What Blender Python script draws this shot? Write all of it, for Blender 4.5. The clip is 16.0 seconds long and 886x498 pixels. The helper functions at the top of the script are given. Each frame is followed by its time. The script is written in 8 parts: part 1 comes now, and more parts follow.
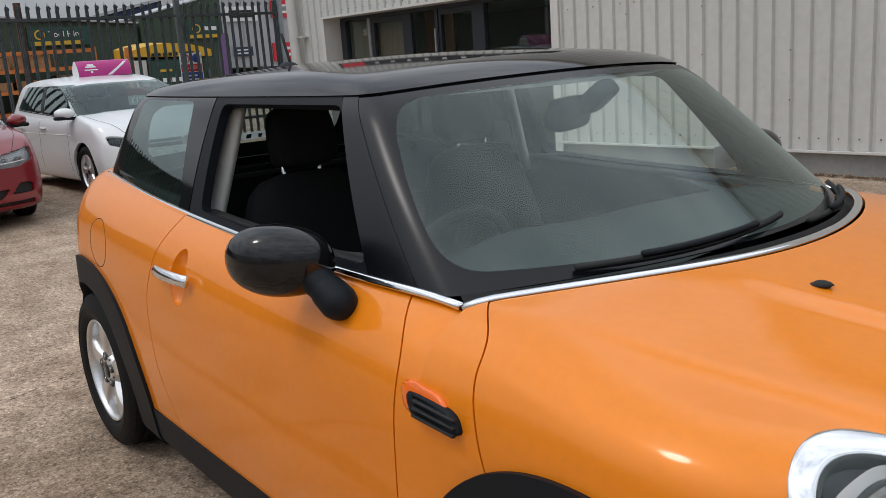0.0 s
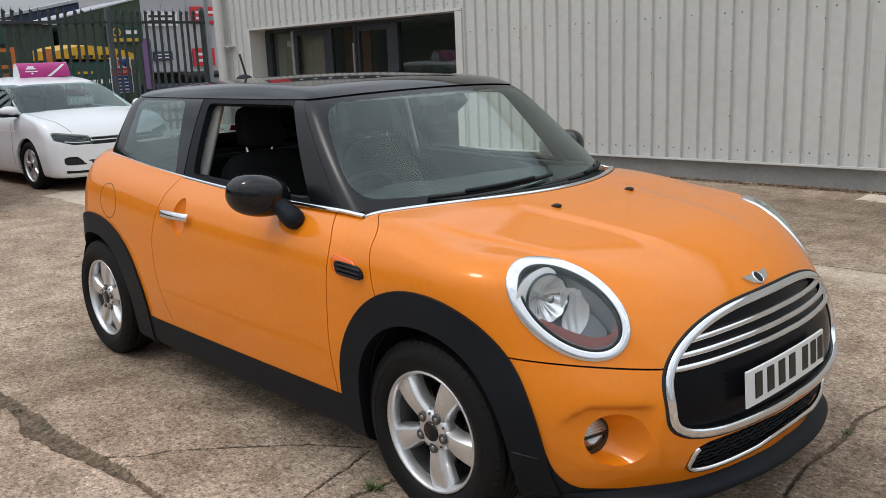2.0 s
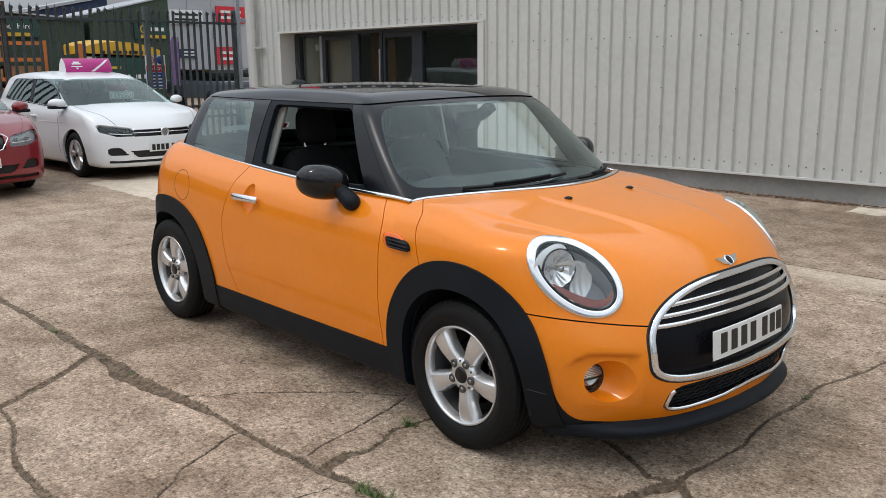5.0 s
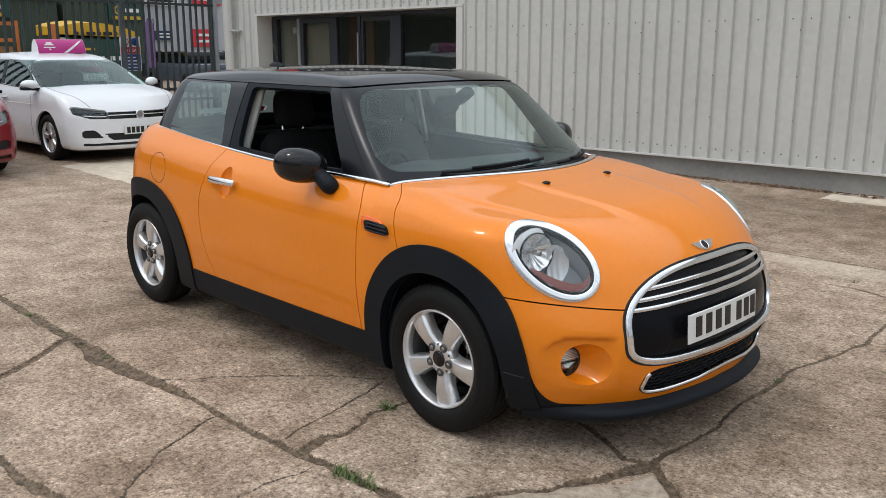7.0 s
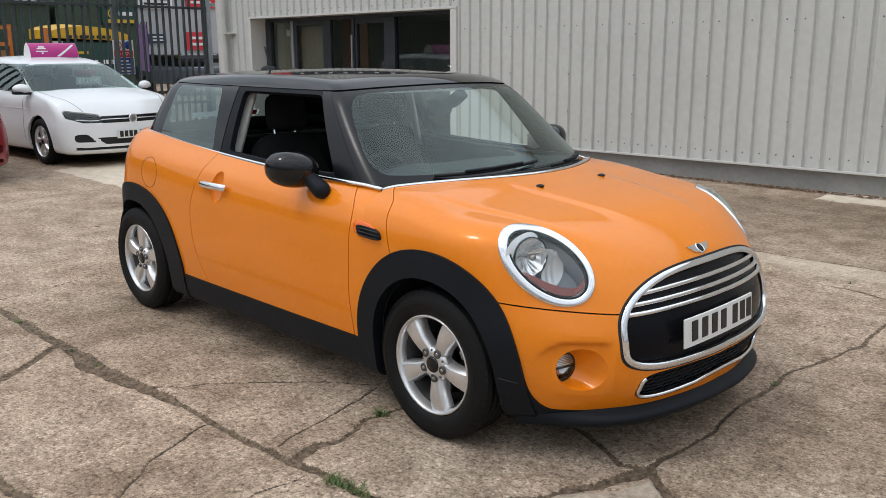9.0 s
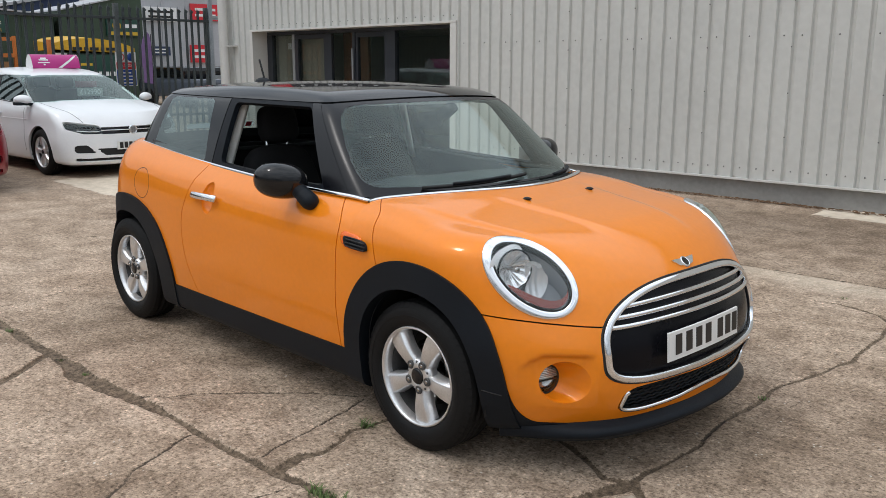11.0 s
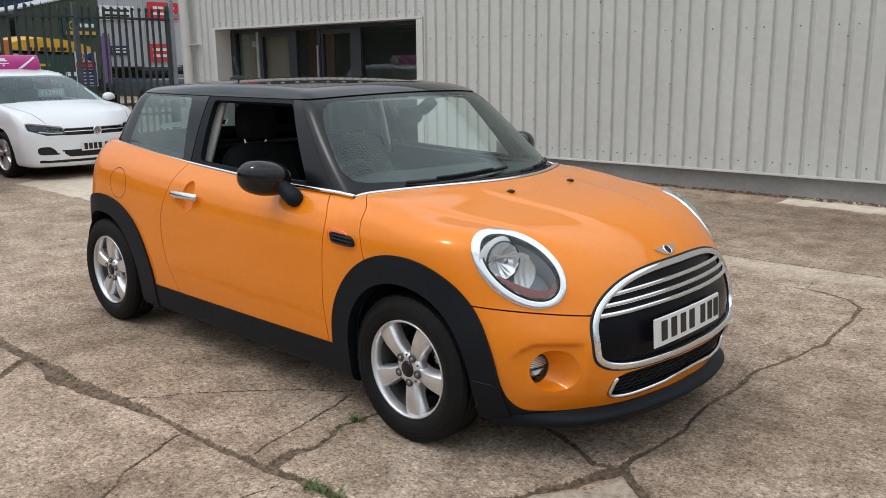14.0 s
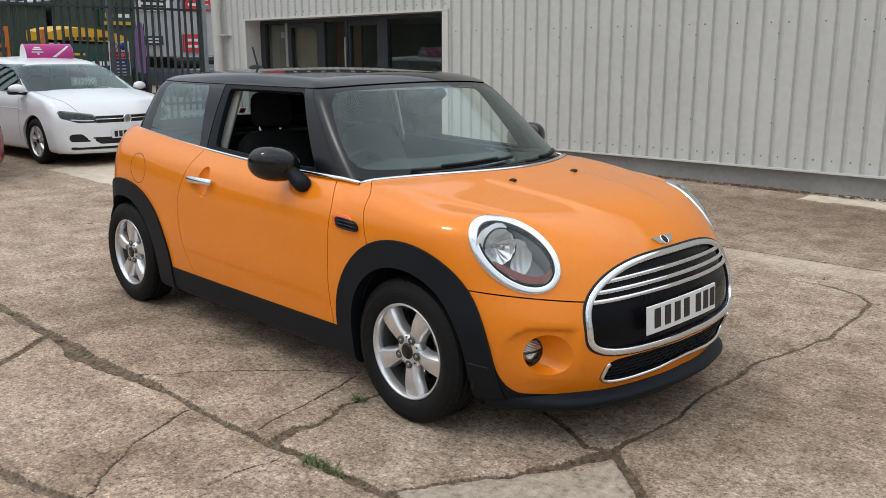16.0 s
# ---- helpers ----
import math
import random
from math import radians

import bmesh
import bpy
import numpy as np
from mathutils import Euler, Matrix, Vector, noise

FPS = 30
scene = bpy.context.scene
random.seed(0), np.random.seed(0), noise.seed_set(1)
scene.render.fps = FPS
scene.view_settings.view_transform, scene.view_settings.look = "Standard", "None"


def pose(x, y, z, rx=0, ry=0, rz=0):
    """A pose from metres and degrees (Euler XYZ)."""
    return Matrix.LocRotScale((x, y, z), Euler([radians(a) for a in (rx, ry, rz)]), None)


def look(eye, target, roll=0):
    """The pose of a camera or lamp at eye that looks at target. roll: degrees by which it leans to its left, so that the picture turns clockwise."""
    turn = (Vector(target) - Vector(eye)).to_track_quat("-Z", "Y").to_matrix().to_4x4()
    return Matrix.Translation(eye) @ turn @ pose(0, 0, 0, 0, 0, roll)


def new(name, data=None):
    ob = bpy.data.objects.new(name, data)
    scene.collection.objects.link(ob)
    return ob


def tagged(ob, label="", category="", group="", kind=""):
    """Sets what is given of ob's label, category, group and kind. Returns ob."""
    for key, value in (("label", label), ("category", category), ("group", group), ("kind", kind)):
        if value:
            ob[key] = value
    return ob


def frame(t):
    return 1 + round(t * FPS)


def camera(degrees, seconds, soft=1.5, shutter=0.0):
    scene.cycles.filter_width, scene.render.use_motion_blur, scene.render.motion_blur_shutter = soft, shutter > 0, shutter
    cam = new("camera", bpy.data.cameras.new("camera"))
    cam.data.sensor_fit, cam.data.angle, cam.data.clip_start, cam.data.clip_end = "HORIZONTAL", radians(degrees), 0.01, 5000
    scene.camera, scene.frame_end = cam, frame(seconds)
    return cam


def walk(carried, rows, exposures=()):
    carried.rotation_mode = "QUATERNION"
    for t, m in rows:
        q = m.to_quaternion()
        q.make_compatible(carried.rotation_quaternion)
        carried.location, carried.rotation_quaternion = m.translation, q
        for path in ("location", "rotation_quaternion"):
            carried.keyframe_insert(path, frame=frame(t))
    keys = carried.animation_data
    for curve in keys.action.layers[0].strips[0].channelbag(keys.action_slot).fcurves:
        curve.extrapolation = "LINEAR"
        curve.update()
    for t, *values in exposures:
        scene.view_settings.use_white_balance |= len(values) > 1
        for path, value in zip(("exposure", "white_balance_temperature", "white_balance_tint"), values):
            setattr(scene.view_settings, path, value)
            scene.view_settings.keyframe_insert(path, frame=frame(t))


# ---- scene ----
cam = camera(54.9, 16.0, soft=0.5)

PATH = [
    (0, (0.805, -1.693, 1.418), (-0.735, -0.499, 0.967), -4.0),
    (0.5, (1.107, -1.942, 1.403), (-0.445, -0.774, 0.931), -3.2),
    (1, (1.418, -2.108, 1.419), (-0.113, -0.919, 0.931), -1.7),
    (1.5, (1.692, -2.254, 1.456), (0.203, -1.007, 0.976), -2.6),
    (2, (1.879, -2.522, 1.469), (0.464, -1.178, 1.031), -2.2),
    (2.5, (2.078, -2.656, 1.475), (0.645, -1.335, 1.027), -2.1),
    (3, (2.215, -2.737, 1.489), (0.744, -1.461, 1.032), -1.9),
    (3.2, (2.244, -2.787, 1.502), (0.791, -1.49, 1.05), -1.7),
    (5.3, (2.3, -3.053, 1.516), (0.876, -1.716, 1.085), 0.0),
    (5.5, (2.302, -3.05, 1.513), (0.891, -1.704, 1.07), 0.1),
    (6, (2.313, -3.063, 1.508), (0.921, -1.704, 1.045), -0.1),
    (6.5, (2.309, -3.064, 1.514), (0.913, -1.708, 1.052), -0.0),
    (7, (2.302, -3.053, 1.511), (0.911, -1.691, 1.051), 0.2),
    (7.5, (2.296, -3.054, 1.517), (0.905, -1.691, 1.062), 0.1),
    (8, (2.282, -3.036, 1.515), (0.897, -1.668, 1.055), 0.1),
    (10.5, (2.314, -3.004, 1.515), (0.925, -1.633, 1.077), -0.1),
    (11, (2.338, -2.979, 1.51), (0.944, -1.61, 1.085), 0.3),
    (11.5, (2.368, -2.972, 1.508), (0.972, -1.603, 1.088), -0.0),
    (12, (2.378, -2.962, 1.5), (0.982, -1.594, 1.076), -0.1),
    (12.5, (2.369, -2.959, 1.496), (0.966, -1.602, 1.064), -0.2),
    (13, (2.366, -2.959, 1.501), (0.96, -1.602, 1.077), -0.3),
    (13.5, (2.349, -2.98, 1.506), (0.967, -1.594, 1.094), -0.2),
    (14, (2.298, -3.066, 1.506), (0.964, -1.64, 1.072), -0.4),
    (14.5, (2.271, -3.108, 1.5), (0.984, -1.646, 1.046), -0.5),
    (15, (2.341, -3.104, 1.508), (1.06, -1.634, 1.064), -0.0),
    (15.5, (2.424, -3.071, 1.506), (1.096, -1.643, 1.064), 0.0),
    (16, (2.449, -3.05, 1.496), (1.067, -1.676, 1.047), 0.1),
]
walk(cam, [(t, look(eye, target, roll)) for t, eye, target, roll in PATH], [(0, -0.30, 6600, 11.5), (0.5, -0.36, 6600, 11.5), (1, -0.29, 6570, 11), (2, -0.17, 6540, 10.5), (3, -0.12, 6520, 10.2), (5.5, -0.11, 6500, 10), (16, -0.11, 6500, 10)])

# ---- world and light ----
SUN_DIR = Vector((-0.25, -0.48, 0.84)).normalized()
world = bpy.data.worlds.new("world")
scene.world = world
world.use_nodes = True
wn, wl = world.node_tree.nodes, world.node_tree.links
wn.clear()
w_out = wn.new("ShaderNodeOutputWorld")
w_sky = wn.new("ShaderNodeTexSky")
w_sky.sky_type = "NISHITA"
w_sky.sun_disc = False
w_sky.sun_elevation = math.asin(SUN_DIR.z)
w_sky.sun_rotation = math.atan2(SUN_DIR.x, SUN_DIR.y)
w_sky.dust_density = 4.0
w_tc = wn.new("ShaderNodeTexCoord")
w_map = wn.new("ShaderNodeMapping")
w_map.inputs["Scale"].default_value = (1.0, 1.0, 2.4)
w_n = wn.new("ShaderNodeTexNoise")
w_n.inputs["Scale"].default_value = 2.6
w_n.inputs["Detail"].default_value = 9
w_n.inputs["Roughness"].default_value = 0.58
w_r = wn.new("ShaderNodeValToRGB")
w_r.color_ramp.elements[0].position, w_r.color_ramp.elements[0].color = 0.36, (5.6, 6.3, 7.1, 1)
w_r.color_ramp.elements[1].position, w_r.color_ramp.elements[1].color = 0.66, (10.9, 11.5, 12.1, 1)
w_mix = wn.new("ShaderNodeMixRGB")
w_mix.inputs["Fac"].default_value = 0.88
w_bg = wn.new("ShaderNodeBackground")
w_bg.inputs["Strength"].default_value = 0.123
wl.new(w_tc.outputs["Generated"], w_map.inputs["Vector"])
wl.new(w_map.outputs["Vector"], w_n.inputs["Vector"])
wl.new(w_n.outputs["Fac"], w_r.inputs["Fac"])
wl.new(w_sky.outputs["Color"], w_mix.inputs["Color1"])
wl.new(w_r.outputs["Color"], w_mix.inputs["Color2"])
w_sep = wn.new("ShaderNodeSeparateXYZ")
w_el = wn.new("ShaderNodeMapRange")
w_el.inputs["From Min"].default_value, w_el.inputs["From Max"].default_value = 0.0, 0.75
w_el.inputs["To Min"].default_value, w_el.inputs["To Max"].default_value = 0.38, 1.42
w_mul = wn.new("ShaderNodeMixRGB")
w_mul.blend_type, w_mul.inputs["Fac"].default_value = "MULTIPLY", 1.0
wl.new(w_tc.outputs["Generated"], w_sep.inputs["Vector"])
wl.new(w_sep.outputs["Z"], w_el.inputs["Value"])
wl.new(w_mix.outputs["Color"], w_mul.inputs["Color1"])
wl.new(w_el.outputs["Result"], w_mul.inputs["Color2"])
# the sun glows through broken cloud
w_dot, w_pow, w_cld, w_glow, w_add = wn.new("ShaderNodeVectorMath"), wn.new("ShaderNodeMath"), wn.new("ShaderNodeMapRange"), wn.new("ShaderNodeMath"), wn.new("ShaderNodeMixRGB")
w_dot.operation, w_dot.inputs[1].default_value = "DOT_PRODUCT", SUN_DIR
w_pow.operation, w_pow.inputs[1].default_value = "POWER", 160.0
w_n2 = wn.new("ShaderNodeTexNoise")
w_n2.inputs["Scale"].default_value, w_n2.inputs["Detail"].default_value = 9.0, 5
w_cld.inputs["From Min"].default_value, w_cld.inputs["From Max"].default_value = 0.42, 0.62
w_cld.inputs["To Min"].default_value, w_cld.inputs["To Max"].default_value = 3.0, 40.0
w_glow.operation = "MULTIPLY"
w_add.blend_type, w_add.inputs["Fac"].default_value = "ADD", 1.0
wl.new(w_tc.outputs["Generated"], w_dot.inputs[0])
wl.new(w_tc.outputs["Generated"], w_n2.inputs["Vector"])
wl.new(w_dot.outputs["Value"], w_pow.inputs[0])
wl.new(w_n2.outputs["Fac"], w_cld.inputs["Value"])
wl.new(w_pow.outputs[0], w_glow.inputs[0])
wl.new(w_cld.outputs["Result"], w_glow.inputs[1])
wl.new(w_mul.outputs["Color"], w_add.inputs["Color1"])
wl.new(w_glow.outputs[0], w_add.inputs["Color2"])
wl.new(w_add.outputs["Color"], w_bg.inputs["Color"])
wl.new(w_bg.outputs["Background"], w_out.inputs["Surface"])

sun = new("sun", bpy.data.lights.new("sun", "SUN"))
sun.data.energy, sun.data.angle, sun.data.color = 0.42, radians(9), (1.0, 0.97, 0.93)
sun.matrix_world = look(SUN_DIR * 30, (0, 0, 0))


# ---- materials ----
def material(name, color, rough=0.5, metal=0.0, coat=0.0, var=0.0, scale=8.0, bump=0.0, bump_scale=60.0, spec=0.5, tint=None):
    """A principled material with noise at two scales in colour, roughness and relief."""
    m = bpy.data.materials.new(name)
    m.use_nodes = True
    n, l = m.node_tree.nodes, m.node_tree.links
    p = n["Principled BSDF"]
    p.inputs["Base Color"].default_value = (*color, 1)
    p.inputs["Roughness"].default_value = rough
    p.inputs["Metallic"].default_value = metal
    p.inputs["Coat Weight"].default_value = coat
    p.inputs["Coat Roughness"].default_value = 0.03
    p.inputs["Specular IOR Level"].default_value = spec
    if var or bump:
        tc = n.new("ShaderNodeTexCoord")
    if var:
        a, b = n.new("ShaderNodeTexNoise"), n.new("ShaderNodeTexNoise")
        a.inputs["Scale"].default_value, a.inputs["Detail"].default_value = scale, 6
        b.inputs["Scale"].default_value, b.inputs["Detail"].default_value = scale * 14, 4
        l.new(tc.outputs["Object"], a.inputs["Vector"])
        l.new(tc.outputs["Object"], b.inputs["Vector"])
        add = n.new("ShaderNodeMath")
        add.operation = "ADD"
        l.new(a.outputs["Fac"], add.inputs[0])
        l.new(b.outputs["Fac"], add.inputs[1])
        rng = n.new("ShaderNodeMapRange")
        rng.inputs["From Min"].default_value, rng.inputs["From Max"].default_value = 0.65, 1.35
        l.new(add.outputs[0], rng.inputs["Value"])
        mix = n.new("ShaderNodeMixRGB")
        dark = tint or tuple(c * (1 - var) for c in color)
        lite = tuple(min(1, c * (1 + 0.6 * var)) for c in color)
        mix.inputs["Color1"].default_value, mix.inputs["Color2"].default_value = (*dark, 1), (*lite, 1)
        l.new(rng.outputs["Result"], mix.inputs["Fac"])
        l.new(mix.outputs["Color"], p.inputs["Base Color"])
        rr = n.new("ShaderNodeMapRange")
        rr.inputs["To Min"].default_value, rr.inputs["To Max"].default_value = max(0.02, rough - 0.12 * var - 0.02), min(1, rough + 0.25 * var)
        l.new(a.outputs["Fac"], rr.inputs["Value"])
        l.new(rr.outputs["Result"], p.inputs["Roughness"])
    if bump:
        c = n.new("ShaderNodeTexNoise")
        c.inputs["Scale"].default_value, c.inputs["Detail"].default_value = bump_scale, 5
        l.new(tc.outputs["Object"], c.inputs["Vector"])
        bp = n.new("ShaderNodeBump")
        bp.inputs["Strength"].default_value, bp.inputs["Distance"].default_value = bump, 0.004
        l.new(c.outputs["Fac"], bp.inputs["Height"])
        l.new(bp.outputs["Normal"], p.inputs["Normal"])
    return m


def glass_material(name, tint=(0.75, 0.82, 0.79), facing=0.06, dirt=0.0):
    """A thin pane: it lets light straight through, tinted, and mirrors more and more at a slant, alike from both sides."""
    m = bpy.data.materials.new(name)
    m.use_nodes = True
    n, l = m.node_tree.nodes, m.node_tree.links
    n.remove(n["Principled BSDF"])
    out = n["Material Output"]
    tr, gl, mx, lw = n.new("ShaderNodeBsdfTransparent"), n.new("ShaderNodeBsdfGlossy"), n.new("ShaderNodeMixShader"), n.new("ShaderNodeLayerWeight")
    tr.inputs["Color"].default_value = (*tint, 1)
    gl.inputs["Roughness"].default_value = 0.015
    gl.inputs["Color"].default_value = (0.86, 0.98, 0.96, 1)
    lw.inputs["Blend"].default_value = 0.5
    pw, ma = n.new("ShaderNodeMath"), n.new("ShaderNodeMath")
    pw.operation, ma.operation = "POWER", "MULTIPLY_ADD"
    pw.inputs[1].default_value = 5.0
    ma.inputs[1].default_value, ma.inputs[2].default_value = 1 - facing, facing
    l.new(lw.outputs["Facing"], pw.inputs[0])
    l.new(pw.outputs[0], ma.inputs[0])
    l.new(ma.outputs[0], mx.inputs["Fac"])
    l.new(tr.outputs["BSDF"], mx.inputs[1])
    l.new(gl.outputs["BSDF"], mx.inputs[2])
    l.new(mx.outputs["Shader"], out.inputs["Surface"])
    if dirt:
        df, m2, nz, tc = n.new("ShaderNodeBsdfDiffuse"), n.new("ShaderNodeMixShader"), n.new("ShaderNodeTexNoise"), n.new("ShaderNodeTexCoord")
        df.inputs["Color"].default_value = (0.55, 0.55, 0.52, 1)
        nz.inputs["Scale"].default_value, nz.inputs["Detail"].default_value = 5, 8
        mr = n.new("ShaderNodeMapRange")
        mr.inputs["To Min"].default_value, mr.inputs["To Max"].default_value = 0.0, dirt * 2
        l.new(tc.outputs["Object"], nz.inputs["Vector"])
        l.new(nz.outputs["Fac"], mr.inputs["Value"])
        l.new(mr.outputs["Result"], m2.inputs["Fac"])
        l.new(mx.outputs["Shader"], m2.inputs[1])
        l.new(df.outputs["BSDF"], m2.inputs[2])
        l.new(m2.outputs["Shader"], out.inputs["Surface"])
    return m


ORANGE = material("orange_paint", (0.87, 0.243, 0.007), 0.42, 0.1, 0.8, 0.05, 3.0, spec=0.12)
ORANGE.node_tree.nodes["Principled BSDF"].inputs["Coat Roughness"].default_value = 0.078
BLACK_GLOSS = material("black_gloss_paint", (0.005, 0.0053, 0.0066), 0.06, 0, 0.0, 0.2, 4.0, spec=0.46)
GRILLE_BLACK = material("black_grille_panel", (0.005, 0.005, 0.007), 0.25, 0, 0, 0.2, 5.0, spec=0.12)
BLACK_PILLAR = material("satin_black_pillar", (0.0045, 0.0052, 0.0075), 0.25, 0, 0.0, 0.2, 4.0, spec=0.36)
BLACK_PLASTIC = material("black_grained_plastic", (0.0052, 0.0080, 0.0122), 0.55, 0, 0, 0.25, 6.0, 0.10, 700, 0.22)
BLACK_MATT = material("matt_black_trim", (0.012, 0.012, 0.012), 0.7, 0, 0, 0.2, 8.0)
CHROME = material("chrome", (0.83, 0.84, 0.86), 0.07, 1.0, 0, 0.06, 6.0)
DARK_CHROME = material("grey_chrome", (0.45, 0.44, 0.43), 0.14, 1.0, 0, 0.1, 9.0)
ALLOY = material("silver_alloy", (0.74, 0.74, 0.745), 0.30, 0.8, 0.3, 0.14, 9.0)
BARREL = material("dull_wheel_barrel", (0.10, 0.10, 0.10), 0.5, 0.6, 0, 0.3, 12.0)
RUBBER = material("tyre_rubber", (0.007, 0.007, 0.0073), 0.62, 0, 0, 0.4, 14.0, 0.3, 160, 0.22)
FABRIC = material("black_seat_fabric", (0.014, 0.014, 0.015), 0.9, 0, 0, 0.12, 6.0, spec=0.15)
LINING = material("grey_roof_lining", (0.62, 0.61, 0.58), 0.9, 0, 0, 0.1, 12.0, 0.2, 400)
DASH = material("dark_dashboard_plastic", (0.03, 0.032, 0.034), 0.7, 0, 0, 0.15, 10.0, 0.08, 500)
LAMP_BOWL = material("lamp_reflector", (0.86, 0.87, 0.88), 0.24, 0.5, 0.3, 0.05, 12.0)
LAMP_SILVER = material("bright_reflector", (0.95, 0.95, 0.96), 0.28, 0.30, 0.0, 0.03, 12.0)
LAMP_MIRROR = material("faceted_reflector", (0.95, 0.95, 0.96), 0.16, 0.75, 0.0, 0.03, 12.0)
LAMP_GREY = material("grey_lamp_housing", (0.30, 0.31, 0.33), 0.4, 0.2, 0, 0.1, 10.0)
LAMP_AMBER = material("dark_red_lamp_insert", (0.22, 0.035, 0.022), 0.25, 0, 0.6, 0.2, 20.0)
AMBER = material("amber_lens", (0.92, 0.16, 0.006), 0.15, 0, 0.4, 0.1, 30.0)
PLATE_WHITE = material("white_plate", (0.74, 0.75, 0.74), 0.3, 0, 0.4, 0.06, 14.0)
INK = material("black_ink", (0.012, 0.012, 0.012), 0.45)
RED_INK = material("red_print", (0.62, 0.025, 0.04), 0.45)
WHITE_INK = material("white_print", (0.78, 0.78, 0.78), 0.5)
STICKER = bpy.data.materials.new("white_vinyl_strip")
STICKER.use_nodes = True
_n, _l = STICKER.node_tree.nodes, STICKER.node_tree.links
_n.remove(_n["Principled BSDF"])
_d, _t, _m = _n.new("ShaderNodeBsdfDiffuse"), _n.new("ShaderNodeBsdfTranslucent"), _n.new("ShaderNodeMixShader")
_d.inputs["Color"].default_value = _t.inputs["Color"].default_value = (0.8, 0.8, 0.8, 1)
_l.new(_d.outputs["BSDF"], _m.inputs[1])
_l.new(_t.outputs["BSDF"], _m.inputs[2])
_l.new(_m.outputs["Shader"], _n["Material Output"].inputs["Surface"])
CAR_GLASS = glass_material("tinted_car_glass", (0.52, 0.61, 0.60), 0.19)
SCREEN_GLASS = glass_material("windscreen_glass", (0.76, 0.88, 0.84), 0.075, dirt=0.014)
LENS_GLASS = glass_material("clear_lens", (0.95, 0.96, 0.96), 0.045)
ROOM_GLASS = glass_material("window_glass", (0.78, 0.80, 0.78), 0.05, dirt=0.006)


# ---- mesh helpers ----
def mesh_object(name, verts, faces, mat, parent=None, label="", smooth=True, normals=None):
    me = bpy.data.meshes.new(name)
    me.from_pydata([tuple(map(float, v)) for v in verts], [], [tuple(map(int, f)) for f in faces])
    me.update()
    if smooth:
        me.shade_smooth()
    me.materials.append(mat)
    if normals is not None:
        me.normals_split_custom_set_from_vertices([tuple(map(float, v)) for v in normals])
    ob = new(name, me)
    if parent is not None:
        ob.parent = parent
    if label:
        tagged(ob, label)
    return ob


def part(name, bm, mat, parent=None, label="", smooth=False):
    """Links a bmesh as one mesh object under a thing or a part."""
    me = bpy.data.meshes.new(name)
    bm.to_mesh(me)
    bm.free()
    if smooth:
        me.shade_smooth()
    me.materials.append(mat)
    ob = new(name, me)
    if parent is not None:
        ob.parent = parent
    if label:
        tagged(ob, label)
    return ob


def thing(name, label, category, m=None, group="", kind=""):
    ob = tagged(new(name), label, category, group, kind)
    ob.empty_display_size = 0.1
    if m is not None:
        ob.matrix_world = m
    return ob


def box(bm, lo, hi, bevel=0.0, m=None, segments=2):
    """Adds a box between two corners, bevelled, turned by m."""
    lo, hi = Vector(lo), Vector(hi)
    r = bmesh.ops.create_cube(bm, size=1.0, matrix=Matrix.Translation((lo + hi) / 2) @ Matrix.Diagonal((*(hi - lo), 1)))
    vs = r["verts"]
    if bevel:
        es = list({e for v in vs for e in v.link_edges})
        r2 = bmesh.ops.bevel(bm, geom=es, offset=bevel, segments=segments, profile=0.6, affect="EDGES")
        vs = list({v for f in r2["faces"] for v in f.verts} | {v for v in vs if v.is_valid})
    if m is not None:
        bmesh.ops.transform(bm, matrix=m, verts=[v for v in vs if v.is_valid])
    return vs


def box_part(name, lo, hi, mat, parent=None, bevel=0.0, label="", m=None, smooth=False):
    bm = bmesh.new()
    box(bm, lo, hi, bevel, m)
    return part(name, bm, mat, parent, label, smooth)


def lathe(profile, mat, name, parent=None, axis="y", n=48, label="", closed=False, m=None):
    """Turns a profile of (radius, along) about an axis."""
    verts, faces = [], []
    k = len(profile)
    for i in range(n):
        a = 2 * math.pi * i / n
        for r, h in profile:
            v = (r * math.cos(a), h, r * math.sin(a)) if axis == "y" else (r * math.cos(a), r * math.sin(a), h) if axis == "z" else (h, r * math.cos(a), r * math.sin(a))
            verts.append(v if m is None else m @ Vector(v))
    for i in range(n):
        j = (i + 1) % n
        for q in range(k if closed else k - 1):
            w = (q + 1) % k
            faces.append((i * k + q, i * k + w, j * k + w, j * k + q))
    return mesh_object(name, verts, faces, mat, parent, label)


def sweep(points, sections, mat, name, parent=None, closed=False, label="", normals=None, smooth=True):
    """Sweeps a section of (across, out) along points; normals give the way out."""
    P = np.array(points, float)
    k = len(sections)
    T = np.roll(P, -1, 0) - np.roll(P, 1, 0) if closed else np.gradient(P, axis=0)
    T /= np.linalg.norm(T, axis=1)[:, None] + 1e-12
    N = np.array(normals, float)
    N = N - (N * T).sum(1)[:, None] * T
    N /= np.linalg.norm(N, axis=1)[:, None] + 1e-12
    S = np.cross(T, N)
    verts = [P[i] + S[i] * a + N[i] * b for i in range(len(P)) for a, b in sections]
    faces = []
    m = len(P)
    for i in range(m if closed else m - 1):
        j = (i + 1) % m
        for q in range(k):
            w = (q + 1) % k
            faces.append((i * k + q, j * k + q, j * k + w, i * k + w))
    if not closed:
        faces += [tuple(range(k)), tuple(range((m - 1) * k, m * k))[::-1]]
    return mesh_object(name, verts, faces, mat, parent, label, smooth)


